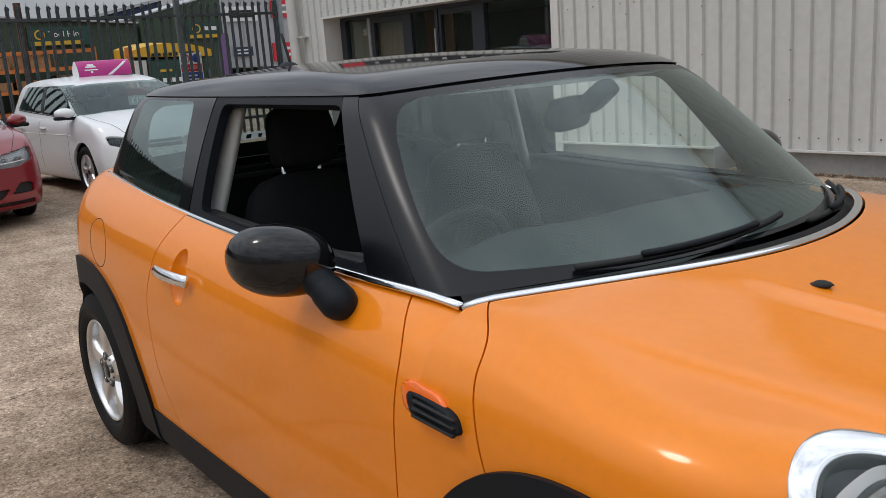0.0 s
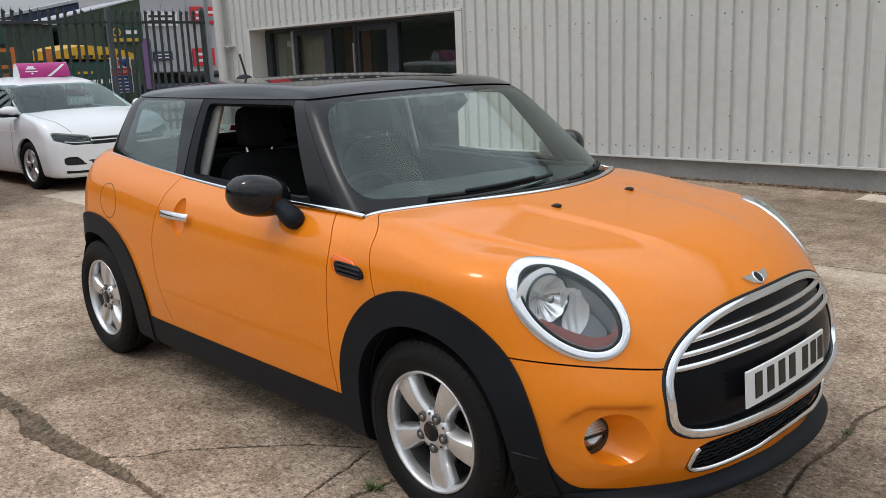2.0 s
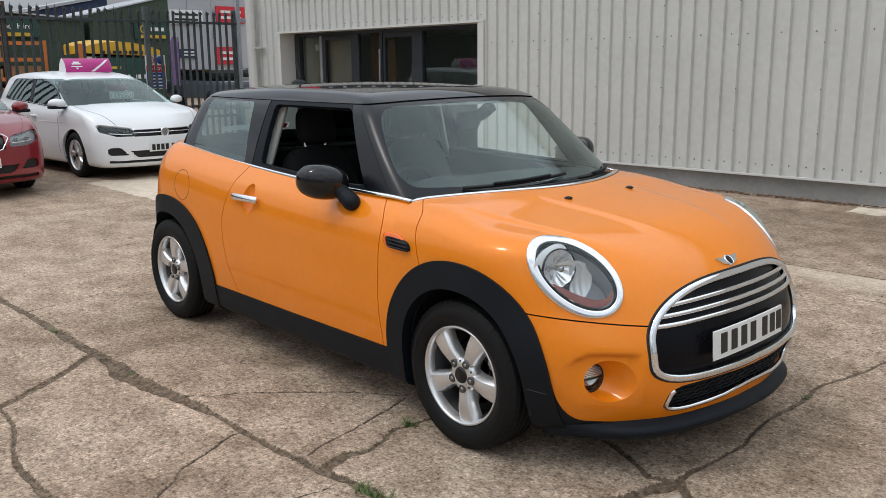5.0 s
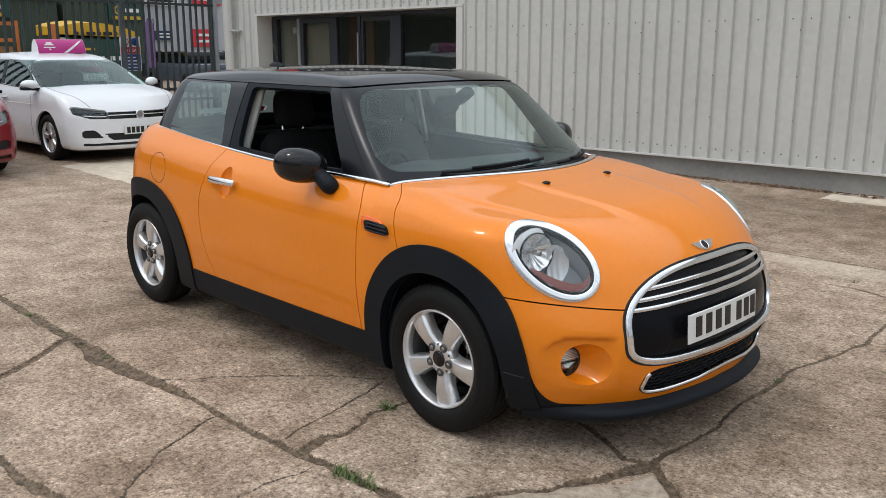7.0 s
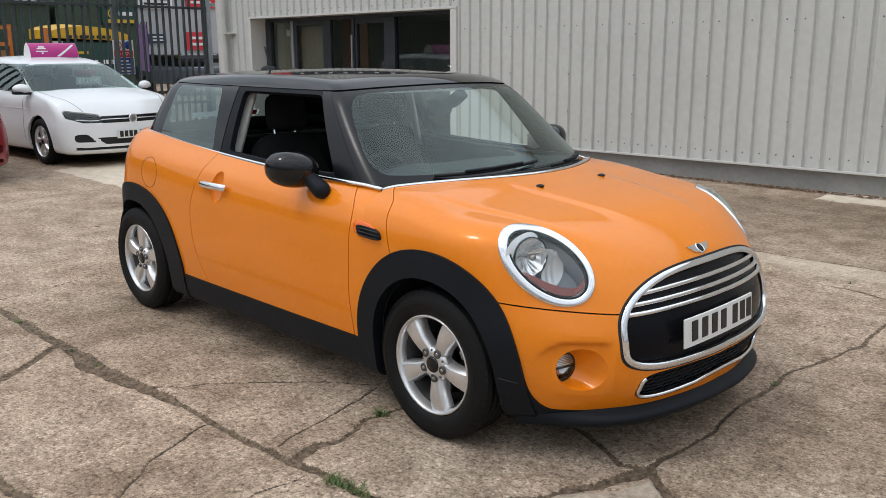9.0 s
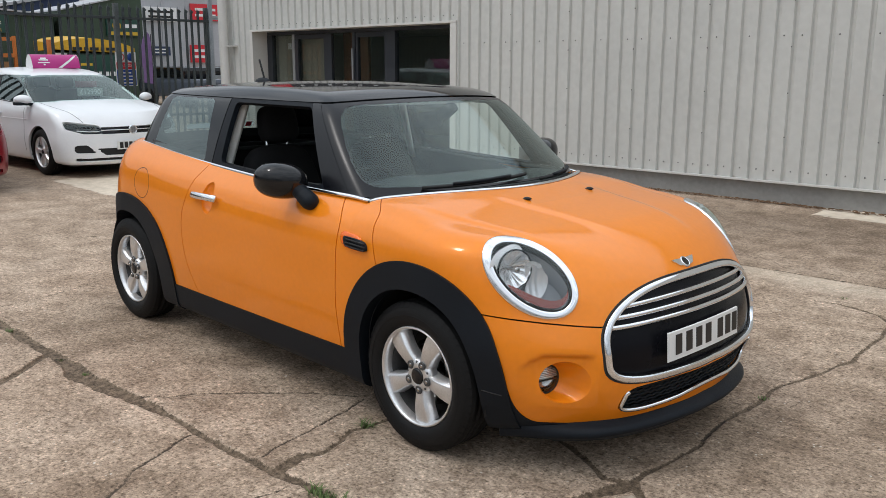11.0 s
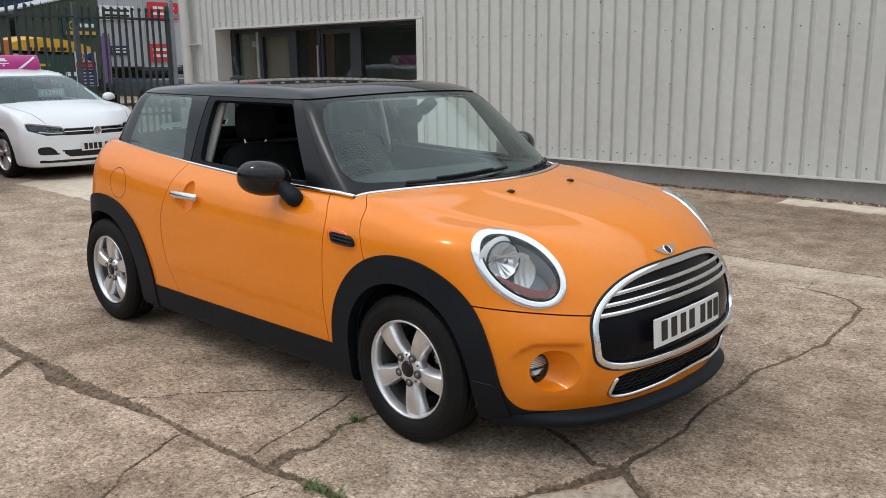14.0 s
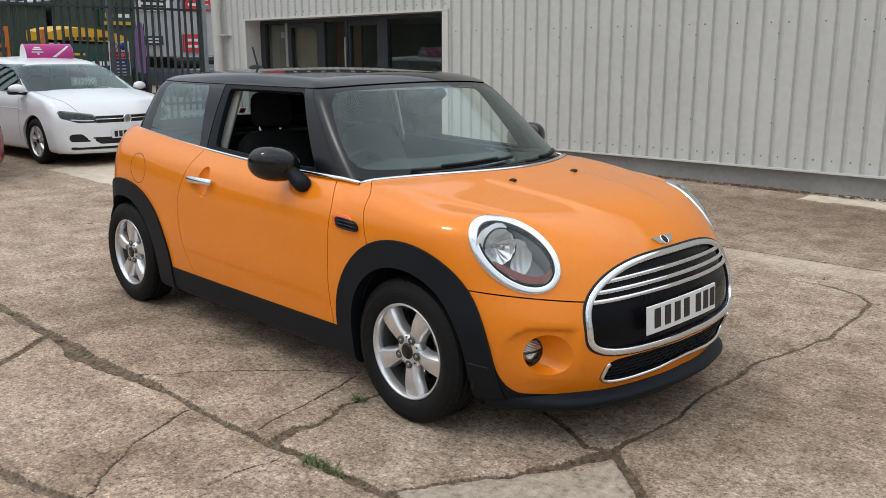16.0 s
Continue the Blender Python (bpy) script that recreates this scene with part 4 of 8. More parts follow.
    for k in range(6):
        z = 0.008 + 0.0065 * k
        h = math.sqrt(0.049**2 - z * z)
        sweep(mirrored([fc + u_l * h * q + w_l * z + n_l * -0.006 for q in (-1, 0, 1)], s), strip_section(0.0048, 0.004), LAMP_BOWL, "lens_rib", fog, False, "", mirrored(np.tile(n_l, (3, 1)), s))
    sweep(mirrored([fc + u_l * 0.050 * q + w_l * -0.004 + n_l * -0.006 for q in (-1, 0, 1)], s), strip_section(0.006, 0.005), BLACK_MATT, "lens_bar", fog, False, "", mirrored(np.tile(n_l, (3, 1)), s))
    V = [fc + (u_l * math.cos(t) + w_l * math.sin(t)) * 0.050 * q + n_l * (0.010 * (1 - q * q)) for q in (0.01, 0.4, 0.75, 1) for t in tt]
    F = [(k * 48 + i, k * 48 + 48 + i, k * 48 + 48 + (i + 1) % 48, k * 48 + (i + 1) % 48) for k in range(3) for i in range(48)]
    mesh_object("fog_lens", mirrored(V, s), F if s == 1 else [f[::-1] for f in F], LENS_GLASS, fog, "clear lens")

# ---- the orange car: wheels, mirrors and fittings ----
def wheel_parts(root_ob, radius, width, rim, angle, spokes=5, alloy=ALLOY, detail=True):
    """A wheel about its own y axis, its face towards -y. Parts: tyre, rim, spokes, hub cap, bolts, brake disc."""
    w = width / 2
    prof = [(rim + 0.004, -w + 0.022), (rim + 0.012, -w + 0.006), (rim + 0.035, -w - 0.004), (radius - 0.045, -w - 0.006), (radius - 0.022, -w + 0.004), (radius - 0.007, -w + 0.016), (radius - 0.001, -w + 0.030)]
    for k in (-0.030, 0.0, 0.030):
        prof += [(radius, k - 0.005), (radius - 0.007, k - 0.004), (radius - 0.007, k + 0.004), (radius, k + 0.005)]
    prof += [(radius - 0.001, w - 0.03), (radius - 0.02, w - 0.004), (rim + 0.03, w), (rim + 0.004, w - 0.02)]
    tyre = lathe(prof, RUBBER, "tyre", root_ob, "y", 72)
    if detail:
        # shoulder blocks of the tread
        bv, bf = [], []
        n = 56
        for side in (-1, 1):
            for i in range(n):
                a0, a1 = 2 * math.pi * (i + 0.10) / n, 2 * math.pi * (i + 0.88) / n
                for a in (a0, a1):
                    for r, y in ((radius - 0.024, -w + 0.001), (radius - 0.004, -w + 0.016), (radius + 0.001, -w + 0.034)):
                        bv.append((r * math.cos(a), y * -side if side > 0 else y, r * math.sin(a)))
                b = len(bv) - 6
                bf += [(b, b + 3, b + 4, b + 1), (b + 1, b + 4, b + 5, b + 2)] if side < 0 else [(b, b + 1, b + 4, b + 3), (b + 1, b + 2, b + 5, b + 4)]
        tagged(mesh_object("tread", bv, bf, RUBBER, tyre, smooth=False), kind="stuff")
        lathe([(rim + 0.052, -w - 0.0045), (rim + 0.054, -w - 0.0075), (rim + 0.056, -w - 0.0055)], RUBBER, "sidewall_rib", tyre, "y", 64)
    lathe([(rim + 0.006, -w + 0.020), (rim + 0.007, -w + 0.008), (rim + 0.001, -w + 0.006), (rim - 0.004, -w + 0.013), (rim - 0.009, -w + 0.03), (rim - 0.010, -w + 0.050)], alloy, "rim", root_ob, "y", 72)
    lathe([(rim - 0.010, -w + 0.049), (rim - 0.02, 0.0), (rim - 0.02, w - 0.03)], BARREL, "rim_barrel", root_ob, "y", 48)
    lathe([(0.135, w * 0.15), (0.132, w * 0.1), (0.07, w * 0.1), (0.02, w * 0.12)], DARK_CHROME, "brake_disc", root_ob, "y", 40)
    lathe([(rim - 0.02, w * 0.55), (0.02, w * 0.6)], BLACK_MATT, "back_plate", root_ob, "y", 32)
    face = -w + 0.026
    lathe([(0.0, face - 0.013), (0.027, face - 0.013), (0.032, face - 0.010), (0.033, face - 0.003)], BLACK_GLOSS, "hub_cap", root_ob, "y", 32, "black round hub cap")
    lathe([(0.033, face - 0.006), (0.037, face - 0.009), (0.058, face - 0.004), (0.072, face + 0.012), (0.07, face + 0.04)], alloy, "hub", root_ob, "y", 40)
    r0, r1 = 0.05, rim - 0.004
    for k in range(spokes):
        a = radians(angle + 360 / spokes * k)
        ca, sa = math.cos(a), math.sin(a)
        V, F = [], []
        rows = 9
        for i in range(rows):
            q = i / (rows - 1)
            r = r0 + (r1 - r0) * q
            half = 0.031 - 0.002 * math.sin(math.pi * min(1, q * 1.6)) + 0.020 * q**1.3
            out = face + 0.002 - 0.010 * math.sin(math.pi * q) * 1.0 - 0.004 * q
            for h, y in ((-half, out + 0.050), (-half * 0.98, out + 0.016), (-half * 0.74, out + 0.001), (-half * 0.66, out - 0.0008), (half * 0.66, out - 0.0008), (half * 0.74, out + 0.001), (half, out + 0.050)):
                V.append((r * ca - h * sa, y, r * sa + h * ca))
        for i in range(rows - 1):
            for j in range(6):
                b = i * 7 + j
                F.append((b, b + 7, b + 8, b + 1))
        mesh_object("spoke", V, F, alloy, root_ob)
        if detail:
            a2 = a
            m = Matrix.Translation((0.055 * math.cos(a2), face - 0.010, 0.055 * math.sin(a2)))
            lathe([(0.0, -0.003), (0.0065, -0.003), (0.008, -0.0015), (0.0085, 0.002)], DARK_CHROME, "wheel_bolt", root_ob, "y", 12, m=m)
            lathe([(0.0, -0.0006), (0.0125, -0.0006), (0.0145, -0.0018), (0.0165, -0.0006), (0.018, 0.006)], BARREL, "bolt_hole", root_ob, "y", 16, "dark bolt hole", m=m)
            a3 = a + math.pi / spokes
            lathe([(0.0, -0.002), (0.004, -0.0015), (0.0055, 0.002)], BARREL, "hub_stud", root_ob, "y", 10, m=Matrix.Translation((0.058 * math.cos(a3), face - 0.004, 0.058 * math.sin(a3))))
    return root_ob


for hub, ang in ((0, 62), (1, -54)):
    for s in (1, -1):
        w = tagged(new("wheel"), "five-spoke silver alloy wheel with black tyre")
        w.parent = mini
        w.matrix_basis = Matrix.Translation((HUBS[hub], -0.752 * s, 0.304)) @ (Matrix.Identity(4) if s == 1 else Matrix.Rotation(math.pi, 4, "Z"))
        wheel_parts(w, 0.304, 0.176, 0.196, ang)
# wheel wells and floor pan keep daylight out of the car
for hub in (0, 1):
    for s in (1, -1):
        V, F = [], []
        for i in range(25):
            a = math.pi * (-0.06 + 1.12 * i / 24)
            for y in (-0.80, -0.50):
                V.append((HUBS[hub] + 0.345 * math.cos(a), y * s, 0.30 + 0.375 * math.sin(a)))
        F = [(2 * i, 2 * i + 1, 2 * i + 3, 2 * i + 2) for i in range(24)]
        mesh_object("wheel_well", V, F, BLACK_MATT, mini)
box_part("floor_pan", (-2.8, -0.62, 0.125), (0.40, 0.62, 0.25), BLACK_MATT, mini, 0.02)
# block added behind the front skirt to deepen the shade under the nose
P, N = on_front([(y, 0.21) for y in np.linspace(-0.60, 0.60, 41)])
rim_xy = [(p[0] - 0.035, p[1]) for p in P] + [(0.39, 0.60), (0.39, -0.60)]
k = len(rim_xy)
V = [(x, y, 0.130) for x, y in rim_xy] + [(x, y, 0.195) for x, y in rim_xy]
mesh_object("nose_shade_block", V, [tuple(range(k - 1, -1, -1)), tuple(range(k, 2 * k))] + [(i, (i + 1) % k, (i + 1) % k + k, i + k) for i in range(k)], BLACK_MATT, mini, "black filler block under the nose, added to deepen the shade below", False)

# door mirrors
for s in (1, -1):
    bm = bmesh.new()
    bmesh.ops.create_uvsphere(bm, u_segments=36, v_segments=22, radius=1.0)
    for v in bm.verts:
        x, y, z = v.co
        z *= 1 - 0.10 * y
        q = (abs(x) ** 2.3 + abs(y) ** 2.3 + abs(z) ** 2.3) ** (1 / 2.3)
        x, y, z = x / q, y / q, z / q
        if x < -0.35:
            x = -0.35 + (x + 0.35) * 0.15
        v.co = Vector((-0.842 + 0.098 * x - 0.030 * (-y), (-0.866 + 0.103 * y) * 1.0, 1.0 + 0.080 * z + 0.008 * (-y)))
        if s == -1:
            v.co.y *= -1
            v.co += Vector((0.035, 0.05, 0.012))
    if s == -1:
        bmesh.ops.reverse_faces(bm, faces=bm.faces)
    mir = part("door_mirror", bm, BLACK_GLOSS, mini, "gloss black oval door mirror", True)
    T = np.r_[np.linspace(0, 0.66, 12), 0.66 + 0.34 * np.sin(np.linspace(0.12, 1, 12) * math.pi / 2)]
    V, F = [], []
    way = np.array([0.11, 0.03, -0.085])
    way /= np.linalg.norm(way)
    ua = np.cross(way, [0, 0, 1.0])
    ua /= np.linalg.norm(ua)
    ub = np.cross(ua, way)
    for k, q in enumerate(T):
        c = np.array([-0.775, -0.832, 0.975]) + way * 0.135 * q
        r = 0.036 + 0.011 * q if q <= 0.66 else 0.0432 * math.sqrt(max(0.0, 1 - ((q - 0.66) / 0.34) ** 2)) + 0.0006
        if 0.30 < q < 0.42:
            r -= 0.002
        V += [c + (ua * math.cos(t) + ub * math.sin(t) * 0.9) * r for t in np.linspace(0, 2 * np.pi, 24, endpoint=False)]
    F = [(k * 24 + i, k * 24 + (i + 1) % 24, k * 24 + 24 + (i + 1) % 24, k * 24 + 24 + i) for k in range(23) for i in range(24)]
    mesh_object("mirror_foot", mirrored(V, s), F if s == -1 else [f[::-1] for f in F], BLACK_PLASTIC, mir, "black plastic mirror foot")
    box_part("mirror_glass", (-0.884, -0.072, -0.042), (-0.880, 0.072, 0.042), LAMP_BOWL, mir, 0.002, m=Matrix.Translation((0.0, -0.868 * s, 1.0)))

# door handles, each before an oval dish
for s in (1, -1):
    xs = np.linspace(-1.662, -1.428, 16)
    P, N = on_side(np.c_[xs, np.full(16, 0.843)])
    lift = 0.034 * np.sin(np.pi * np.linspace(0.10, 0.90, 16)) ** 0.5
    sweep(mirrored(P + N * lift[:, None], s), [(math.cos(t) * 0.0175, math.sin(t) * 0.010) for t in np.linspace(0, 2 * np.pi, 14, endpoint=False)], CHROME, "door_handle", doors[s], False, "chrome door handle", mirrored(N, s))
    tt = np.linspace(0, 2 * np.pi, 32, endpoint=False)
    edge, N = on_side([(-1.535 + 0.054 * math.cos(t), 0.838 + 0.080 * math.sin(t)) for t in tt])
    mid, nm = edge.mean(0), N.mean(0) / np.linalg.norm(N.mean(0))
    V = []
    for q in (1.0, 0.93, 0.8, 0.6, 0.35, 0.08):
        V += list(mid + (edge - mid) * q - nm * 0.026 * (1 - q**3) ** 0.8)
    F = [(k * 32 + i, k * 32 + (i + 1) % 32, k * 32 + 32 + (i + 1) % 32, k * 32 + 32 + i) for k in range(5) for i in range(32)] + [tuple(range(160, 192))]
    mesh_object("handle_dish", mirrored(V, s), F if s == 1 else [f[::-1] for f in F], ORANGE, doors[s], "shallow dish behind the handle")

# side scuttle: amber lamp and black louvre
for s in (1, -1):
    def scuttle(x0, x1, z0, z1, r, n=40):
        out = []
        for t in np.linspace(0, 2 * np.pi, n, endpoint=False):
            c, q = math.copysign(abs(math.cos(t)) ** 0.5, math.cos(t)), math.copysign(abs(math.sin(t)) ** 0.7, math.sin(t))
            x = (x0 + x1) / 2 + c * (x1 - x0) / 2
            out.append((x + 0.012 * -q, (z0 + z1) / 2 + q * (z1 - z0) / 2 - 0.04 * (x - (x0 + x1) / 2)))
        return out
    for name, dims, mat, h, label in (("side_indicator", (-0.436, -0.300, 0.766, 0.826, 0.01), AMBER, 0.010, "amber side indicator"), ("scuttle_louvre", (-0.412, -0.268, 0.767, 0.811, 0.01), BLACK_PLASTIC, 0.017, "black ribbed scuttle louvre")):
        P, N = on_side(scuttle(*dims))
        c, nc = P.mean(0), N.mean(0)
        nc /= np.linalg.norm(nc)
        V = list(P) + list(P + N * h * 0.8) + list(P * 0.86 + c * 0.14 + N * h)
        n = len(P)
        F = [(k * n + i, k * n + (i + 1) % n, k * n + n + (i + 1) % n, k * n + n + i) for k in range(2) for i in range(n)] + [tuple(range(2 * n, 3 * n))]
        ob = mesh_object(name, mirrored(V, s), F if s == 1 else [f[::-1] for f in F], mat, mini, label)
        if name == "scuttle_louvre":
            for k in range(3):
                xs = np.linspace(-0.384, -0.268, 6)
                P, N = on_side(np.c_[xs, 0.799 - 0.013 * k - 0.04 * (xs + 0.326)])
                sweep(mirrored(P + N * h, s), strip_section(0.006, 0.005), BLACK_MATT, "louvre_rib", ob, False, "", mirrored(N, s))

# fuel flap: a round shut line on the right flank
tt = np.linspace(0, 2 * np.pi, 48, endpoint=False)
P, N = on_side([(-2.275 + 0.094 * math.cos(t), 0.843 + 0.084 * math.sin(t)) for t in tt])
sweep(P - N * 0.0015, [(-0.0016, -0.002), (0.0016, -0.002), (0.0016, 0.002), (-0.0016, 0.002)], material("shut_line", (0.05, 0.018, 0.004), 0.8), "fuel_flap_gap", mini, True, "round fuel flap shut line", N)

# washer jets, badge, wipers, aerial
for y in (-0.225, 0.215):
    top = root(body, np.array([[0.035, y, 0.6]]), np.array([[0, 0, 1.0]]))[0]
    bm = bmesh.new()
    bmesh.ops.create_uvsphere(bm, u_segments=14, v_segments=8, radius=1.0)
    for v in bm.verts:
        v.co = Vector((top[0] + v.co.x * 0.022 + (0.008 if v.co.z > 0.3 else 0), top[1] + v.co.y * 0.013, top[2] + max(v.co.z, -0.2) * 0.011))
    part("washer_jet", bm, BLACK_MATT, mini, "black washer jet", True)
bt = root(body, np.array([[0.676, -0.020, 0.5]]), np.array([[0, 0, 1.0]]))[0]
bn = gradient(body, bt[None])[0]
bu = Vector((0, 1, 0))
bv_ = Vector(np.cross(bn, [0, 1, 0]))
badge = tagged(new("badge"), "winged chrome badge with black centre")
badge.parent = mini
for sgn in (1, -1):
    bm = bmesh.new()
    pts = [(0.018 * sgn, 0.017), (0.076 * sgn, 0.020), (0.068 * sgn, 0.008), (0.060 * sgn, 0.004), (0.054 * sgn, -0.006), (0.042 * sgn, -0.012), (0.020 * sgn, -0.017)]
    lo = [bm.verts.new(Vector(bt) + bu * a + bv_ * b - Vector(bn) * 0.008) for a, b in pts]
    hi = [bm.verts.new(Vector(bt) + bu * a + bv_ * b + Vector(bn) * (0.007 - abs(a) * 0.03)) for a, b in pts]
    bm.faces.new(hi if sgn > 0 else hi[::-1])
    for i in range(7):
        j = (i + 1) % 7
        bm.faces.new((lo[i], lo[j], hi[j], hi[i]) if sgn < 0 else (lo[j], lo[i], hi[i], hi[j]))
    part("badge_wing", bm, CHROME, badge, "chrome wing")
m_b = Matrix(((bu.x, -bv_.x, bn[0], bt[0]), (bu.y, -bv_.y, bn[1], bt[1]), (bu.z, -bv_.z, bn[2], bt[2]), (0, 0, 0, 1)))
lathe([(0.024, -0.003), (0.024, 0.007), (0.021, 0.009), (0.018, 0.007)], CHROME, "badge_ring", badge, "z", 28, m=m_b)
lathe([(0.0, 0.0075), (0.0205, 0.007)], BLACK_GLOSS, "badge_centre", badge, "z", 28, m=m_b)
for name, pts in (("wiper", [(-0.26, -0.50, 0.984), (-0.19, -0.33, 0.992), (-0.155, -0.14, 1.002), (-0.165, 0.05, 1.009)]), ("wiper", [(-0.15, 0.12, 0.984), (-0.165, 0.28, 0.986), (-0.22, 0.44, 0.988), (-0.315, 0.58, 0.99)])):
    cv = np.array(pts)
    T = np.linspace(0, 1, 14)
    P = np.stack([spline(np.linspace(0, 1, 4), cv[:, k])(T) for k in range(3)], 1)
    for k in range(14):
        zz = P[k, 2]
        P[k, 0] = screen_x(abs(P[k, 1]), zz) + 0.014 + 0.02 * math.sin(math.pi * T[k])
    N = np.tile([0.6, 0, 0.8], (14, 1))
    wp = sweep(P, [(-0.007, 0.0), (0.007, 0.0), (0.005, 0.010), (-0.004, 0.012)], BLACK_MATT, name, mini, False, "black windscreen wiper", N)
    Q = P[3:11] + np.array([0.006, 0, 0.010])
    sweep(Q, [(-0.007, 0.0), (0.007, 0.0), (0.005, 0.010), (-0.005, 0.010)], BLACK_PLASTIC, "wiper_arm", wp, False, "", N[3:11])
at_ = root(cabin, np.array([[-2.30, 0.0, 1.1]]), np.array([[0, 0, 1.0]]))[0]
bm = bmesh.new()
bmesh.ops.create_uvsphere(bm, u_segments=18, v_segments=10, radius=1.0)
for v in bm.verts:
    v.co = Vector((at_[0] + v.co.x * 0.075, v.co.y * 0.032, at_[2] + max(v.co.z, -0.2) * 0.032))
aer = part("roof_aerial", bm, BLACK_PLASTIC, mini, "short black roof aerial", True)
sweep([(at_[0] + 0.02 - 0.05 * q, 0, at_[2] + 0.02 + 0.12 * q) for q in np.linspace(0, 1, 6)], [(math.cos(t) * 0.006, math.sin(t) * 0.006) for t in np.linspace(0, 2 * np.pi, 8, endpoint=False)], BLACK_MATT, "mast", aer, False, "", np.tile([0, 1.0, 0], (6, 1)))

# ---- inside the orange car ----
def cushion(name, size, m, parent, mat=FABRIC, label="", pinch=0.0):
    """A rounded, slightly crowned block."""
    bm = bmesh.new()
    bmesh.ops.create_cube(bm, size=2.0)
    bmesh.ops.subdivide_edges(bm, edges=bm.edges[:], cuts=6, use_grid_fill=True)
    for v in bm.verts:
        c = v.co
        q = (abs(c.x) ** 5 + abs(c.y) ** 5 + abs(c.z) ** 5) ** 0.2
        c = c / q
        wz = 1 - pinch * max(c.z, 0)
        v.co = m @ Vector((c.x * size[0] / 2, c.y * size[1] / 2 * wz, c.z * size[2] / 2))
    return part(name, bm, mat, parent, label, True)


for s in (1, -1):
    y = -0.36 * s
    seat = thing("front_seat", "black fabric front seat with headrest in the orange car", "car seat", pose(-1.40, y, 0.45), "front seats")
    seat.parent = mini
    seat.matrix_parent_inverse = Matrix.Identity(4)
    seat.matrix_basis = pose(-1.40, y, 0.45)
    cushion("cushion", (0.52, 0.50, 0.18), pose(0.18, 0, -0.04, 0, -6, 0), seat)
    cushion("backrest", (0.15, 0.50, 0.66), pose(-0.16, 0, 0.30, 0, -16, 0), seat, pinch=0.25)
    cushion("headrest", (0.10, 0.225, 0.20), pose(-0.245, 0.022 * s, 0.735, 0, -10, 0), seat, pinch=0.12)
    for dy in (-0.065, 0.065):
        sweep([(-0.225, dy, 0.56 + 0.11 * q) for q in (0, 0.5, 1)], [(math.cos(t) * 0.007, math.sin(t) * 0.007) for t in np.linspace(0, 2 * np.pi, 8, endpoint=False)], CHROME, "headrest_post", seat, False, "", np.tile([1.0, 0, 0], (3, 1)))
cushion("rear_bench", (0.5, 1.15, 0.18), pose(-2.15, 0, 0.50), mini)
cushion("rear_backrest", (0.14, 1.15, 0.55), pose(-2.42, 0, 0.74, 0, -14, 0), mini)
box_part("parcel_shelf", (-2.78, -0.60, 0.97), (-2.40, 0.60, 0.99), DASH, mini, 0.006)
# dashboard
V, F = [], []
prof = [(-0.26, 0.955), (-0.45, 0.985), (-0.66, 0.978), (-0.74, 0.945), (-0.76, 0.88), (-0.70, 0.70), (-0.70, 0.40)]
ys = np.linspace(-0.68, 0.68, 25)
for y in ys:
    for x, z in prof:
        V.append((x - 0.22 * max(0, abs(y) - 0.3) ** 1.2 * (1 if x > -0.6 else 0.1), y, z - 0.03 * (y / 0.68) ** 2 + (0.022 * math.exp(-((y + 0.36) / 0.16) ** 2) if -0.7 < x < -0.4 else 0)))
k = len(prof)
F = [(i * k + j, i * k + j + 1, i * k + k + j + 1, i * k + k + j) for i in range(24) for j in range(k - 1)]
mesh_object("dashboard", V, F, DASH, mini, "dark moulded dashboard")
sw = tagged(new("steering_wheel"), "black three-spoke steering wheel")
sw.parent = mini
sw.matrix_basis = pose(-0.88, -0.36, 0.86, 0, -66, 0)
ring = [(0.182 * math.cos(t), 0.182 * math.sin(t), 0) for t in np.linspace(0, 2 * np.pi, 48, endpoint=False)]
sweep(ring, [(math.cos(t) * 0.015, math.sin(t) * 0.015) for t in np.linspace(0, 2 * np.pi, 12, endpoint=False)], BLACK_MATT, "wheel_rim", sw, True, "", np.tile([0, 0, 1.0], (48, 1)))
lathe([(0.0, 0.03), (0.05, 0.026), (0.068, 0.01), (0.07, -0.03)], BLACK_MATT, "airbag_cover", sw, "z", 28)
for a in (0, 180, 270):
    box_part("wheel_spoke", (0.05, -0.018, -0.012), (0.178, 0.018, 0.006), BLACK_MATT, sw, 0.005, m=Matrix.Rotation(radians(a + 90), 4, "Z"))
rv = tagged(new("rear_view_mirror"), "dark interior mirror behind the windscreen")
rv.parent = mini
rv.matrix_basis = pose(-0.78, -0.01, 1.235, 0, 8, 20)
cushion("mirror_housing", (0.05, 0.235, 0.085), pose(0, 0, 0), rv, BLACK_PLASTIC)
cushion("sensor_pod", (0.05, 0.11, 0.10), pose(0.05, 0.07, 0.045, 0, 42, 0), rv, BLACK_PLASTIC)
for s in (1, -1):
    # pale inner pillar trim beside the rear of the door opening
    sweep(mirrored([(-1.662 + 0.03 * q, -0.668 + 0.115 * q, 0.94 + 0.365 * q) for q in np.linspace(0, 1, 8)], s), [(-0.036, -0.01), (0.034, -0.01), (0.029, 0.012), (-0.031, 0.012)], LINING, "pillar_trim", mini, False, "pale grey inner pillar trim", mirrored(np.tile([0.35, -0.9, 0.2], (8, 1)), s))

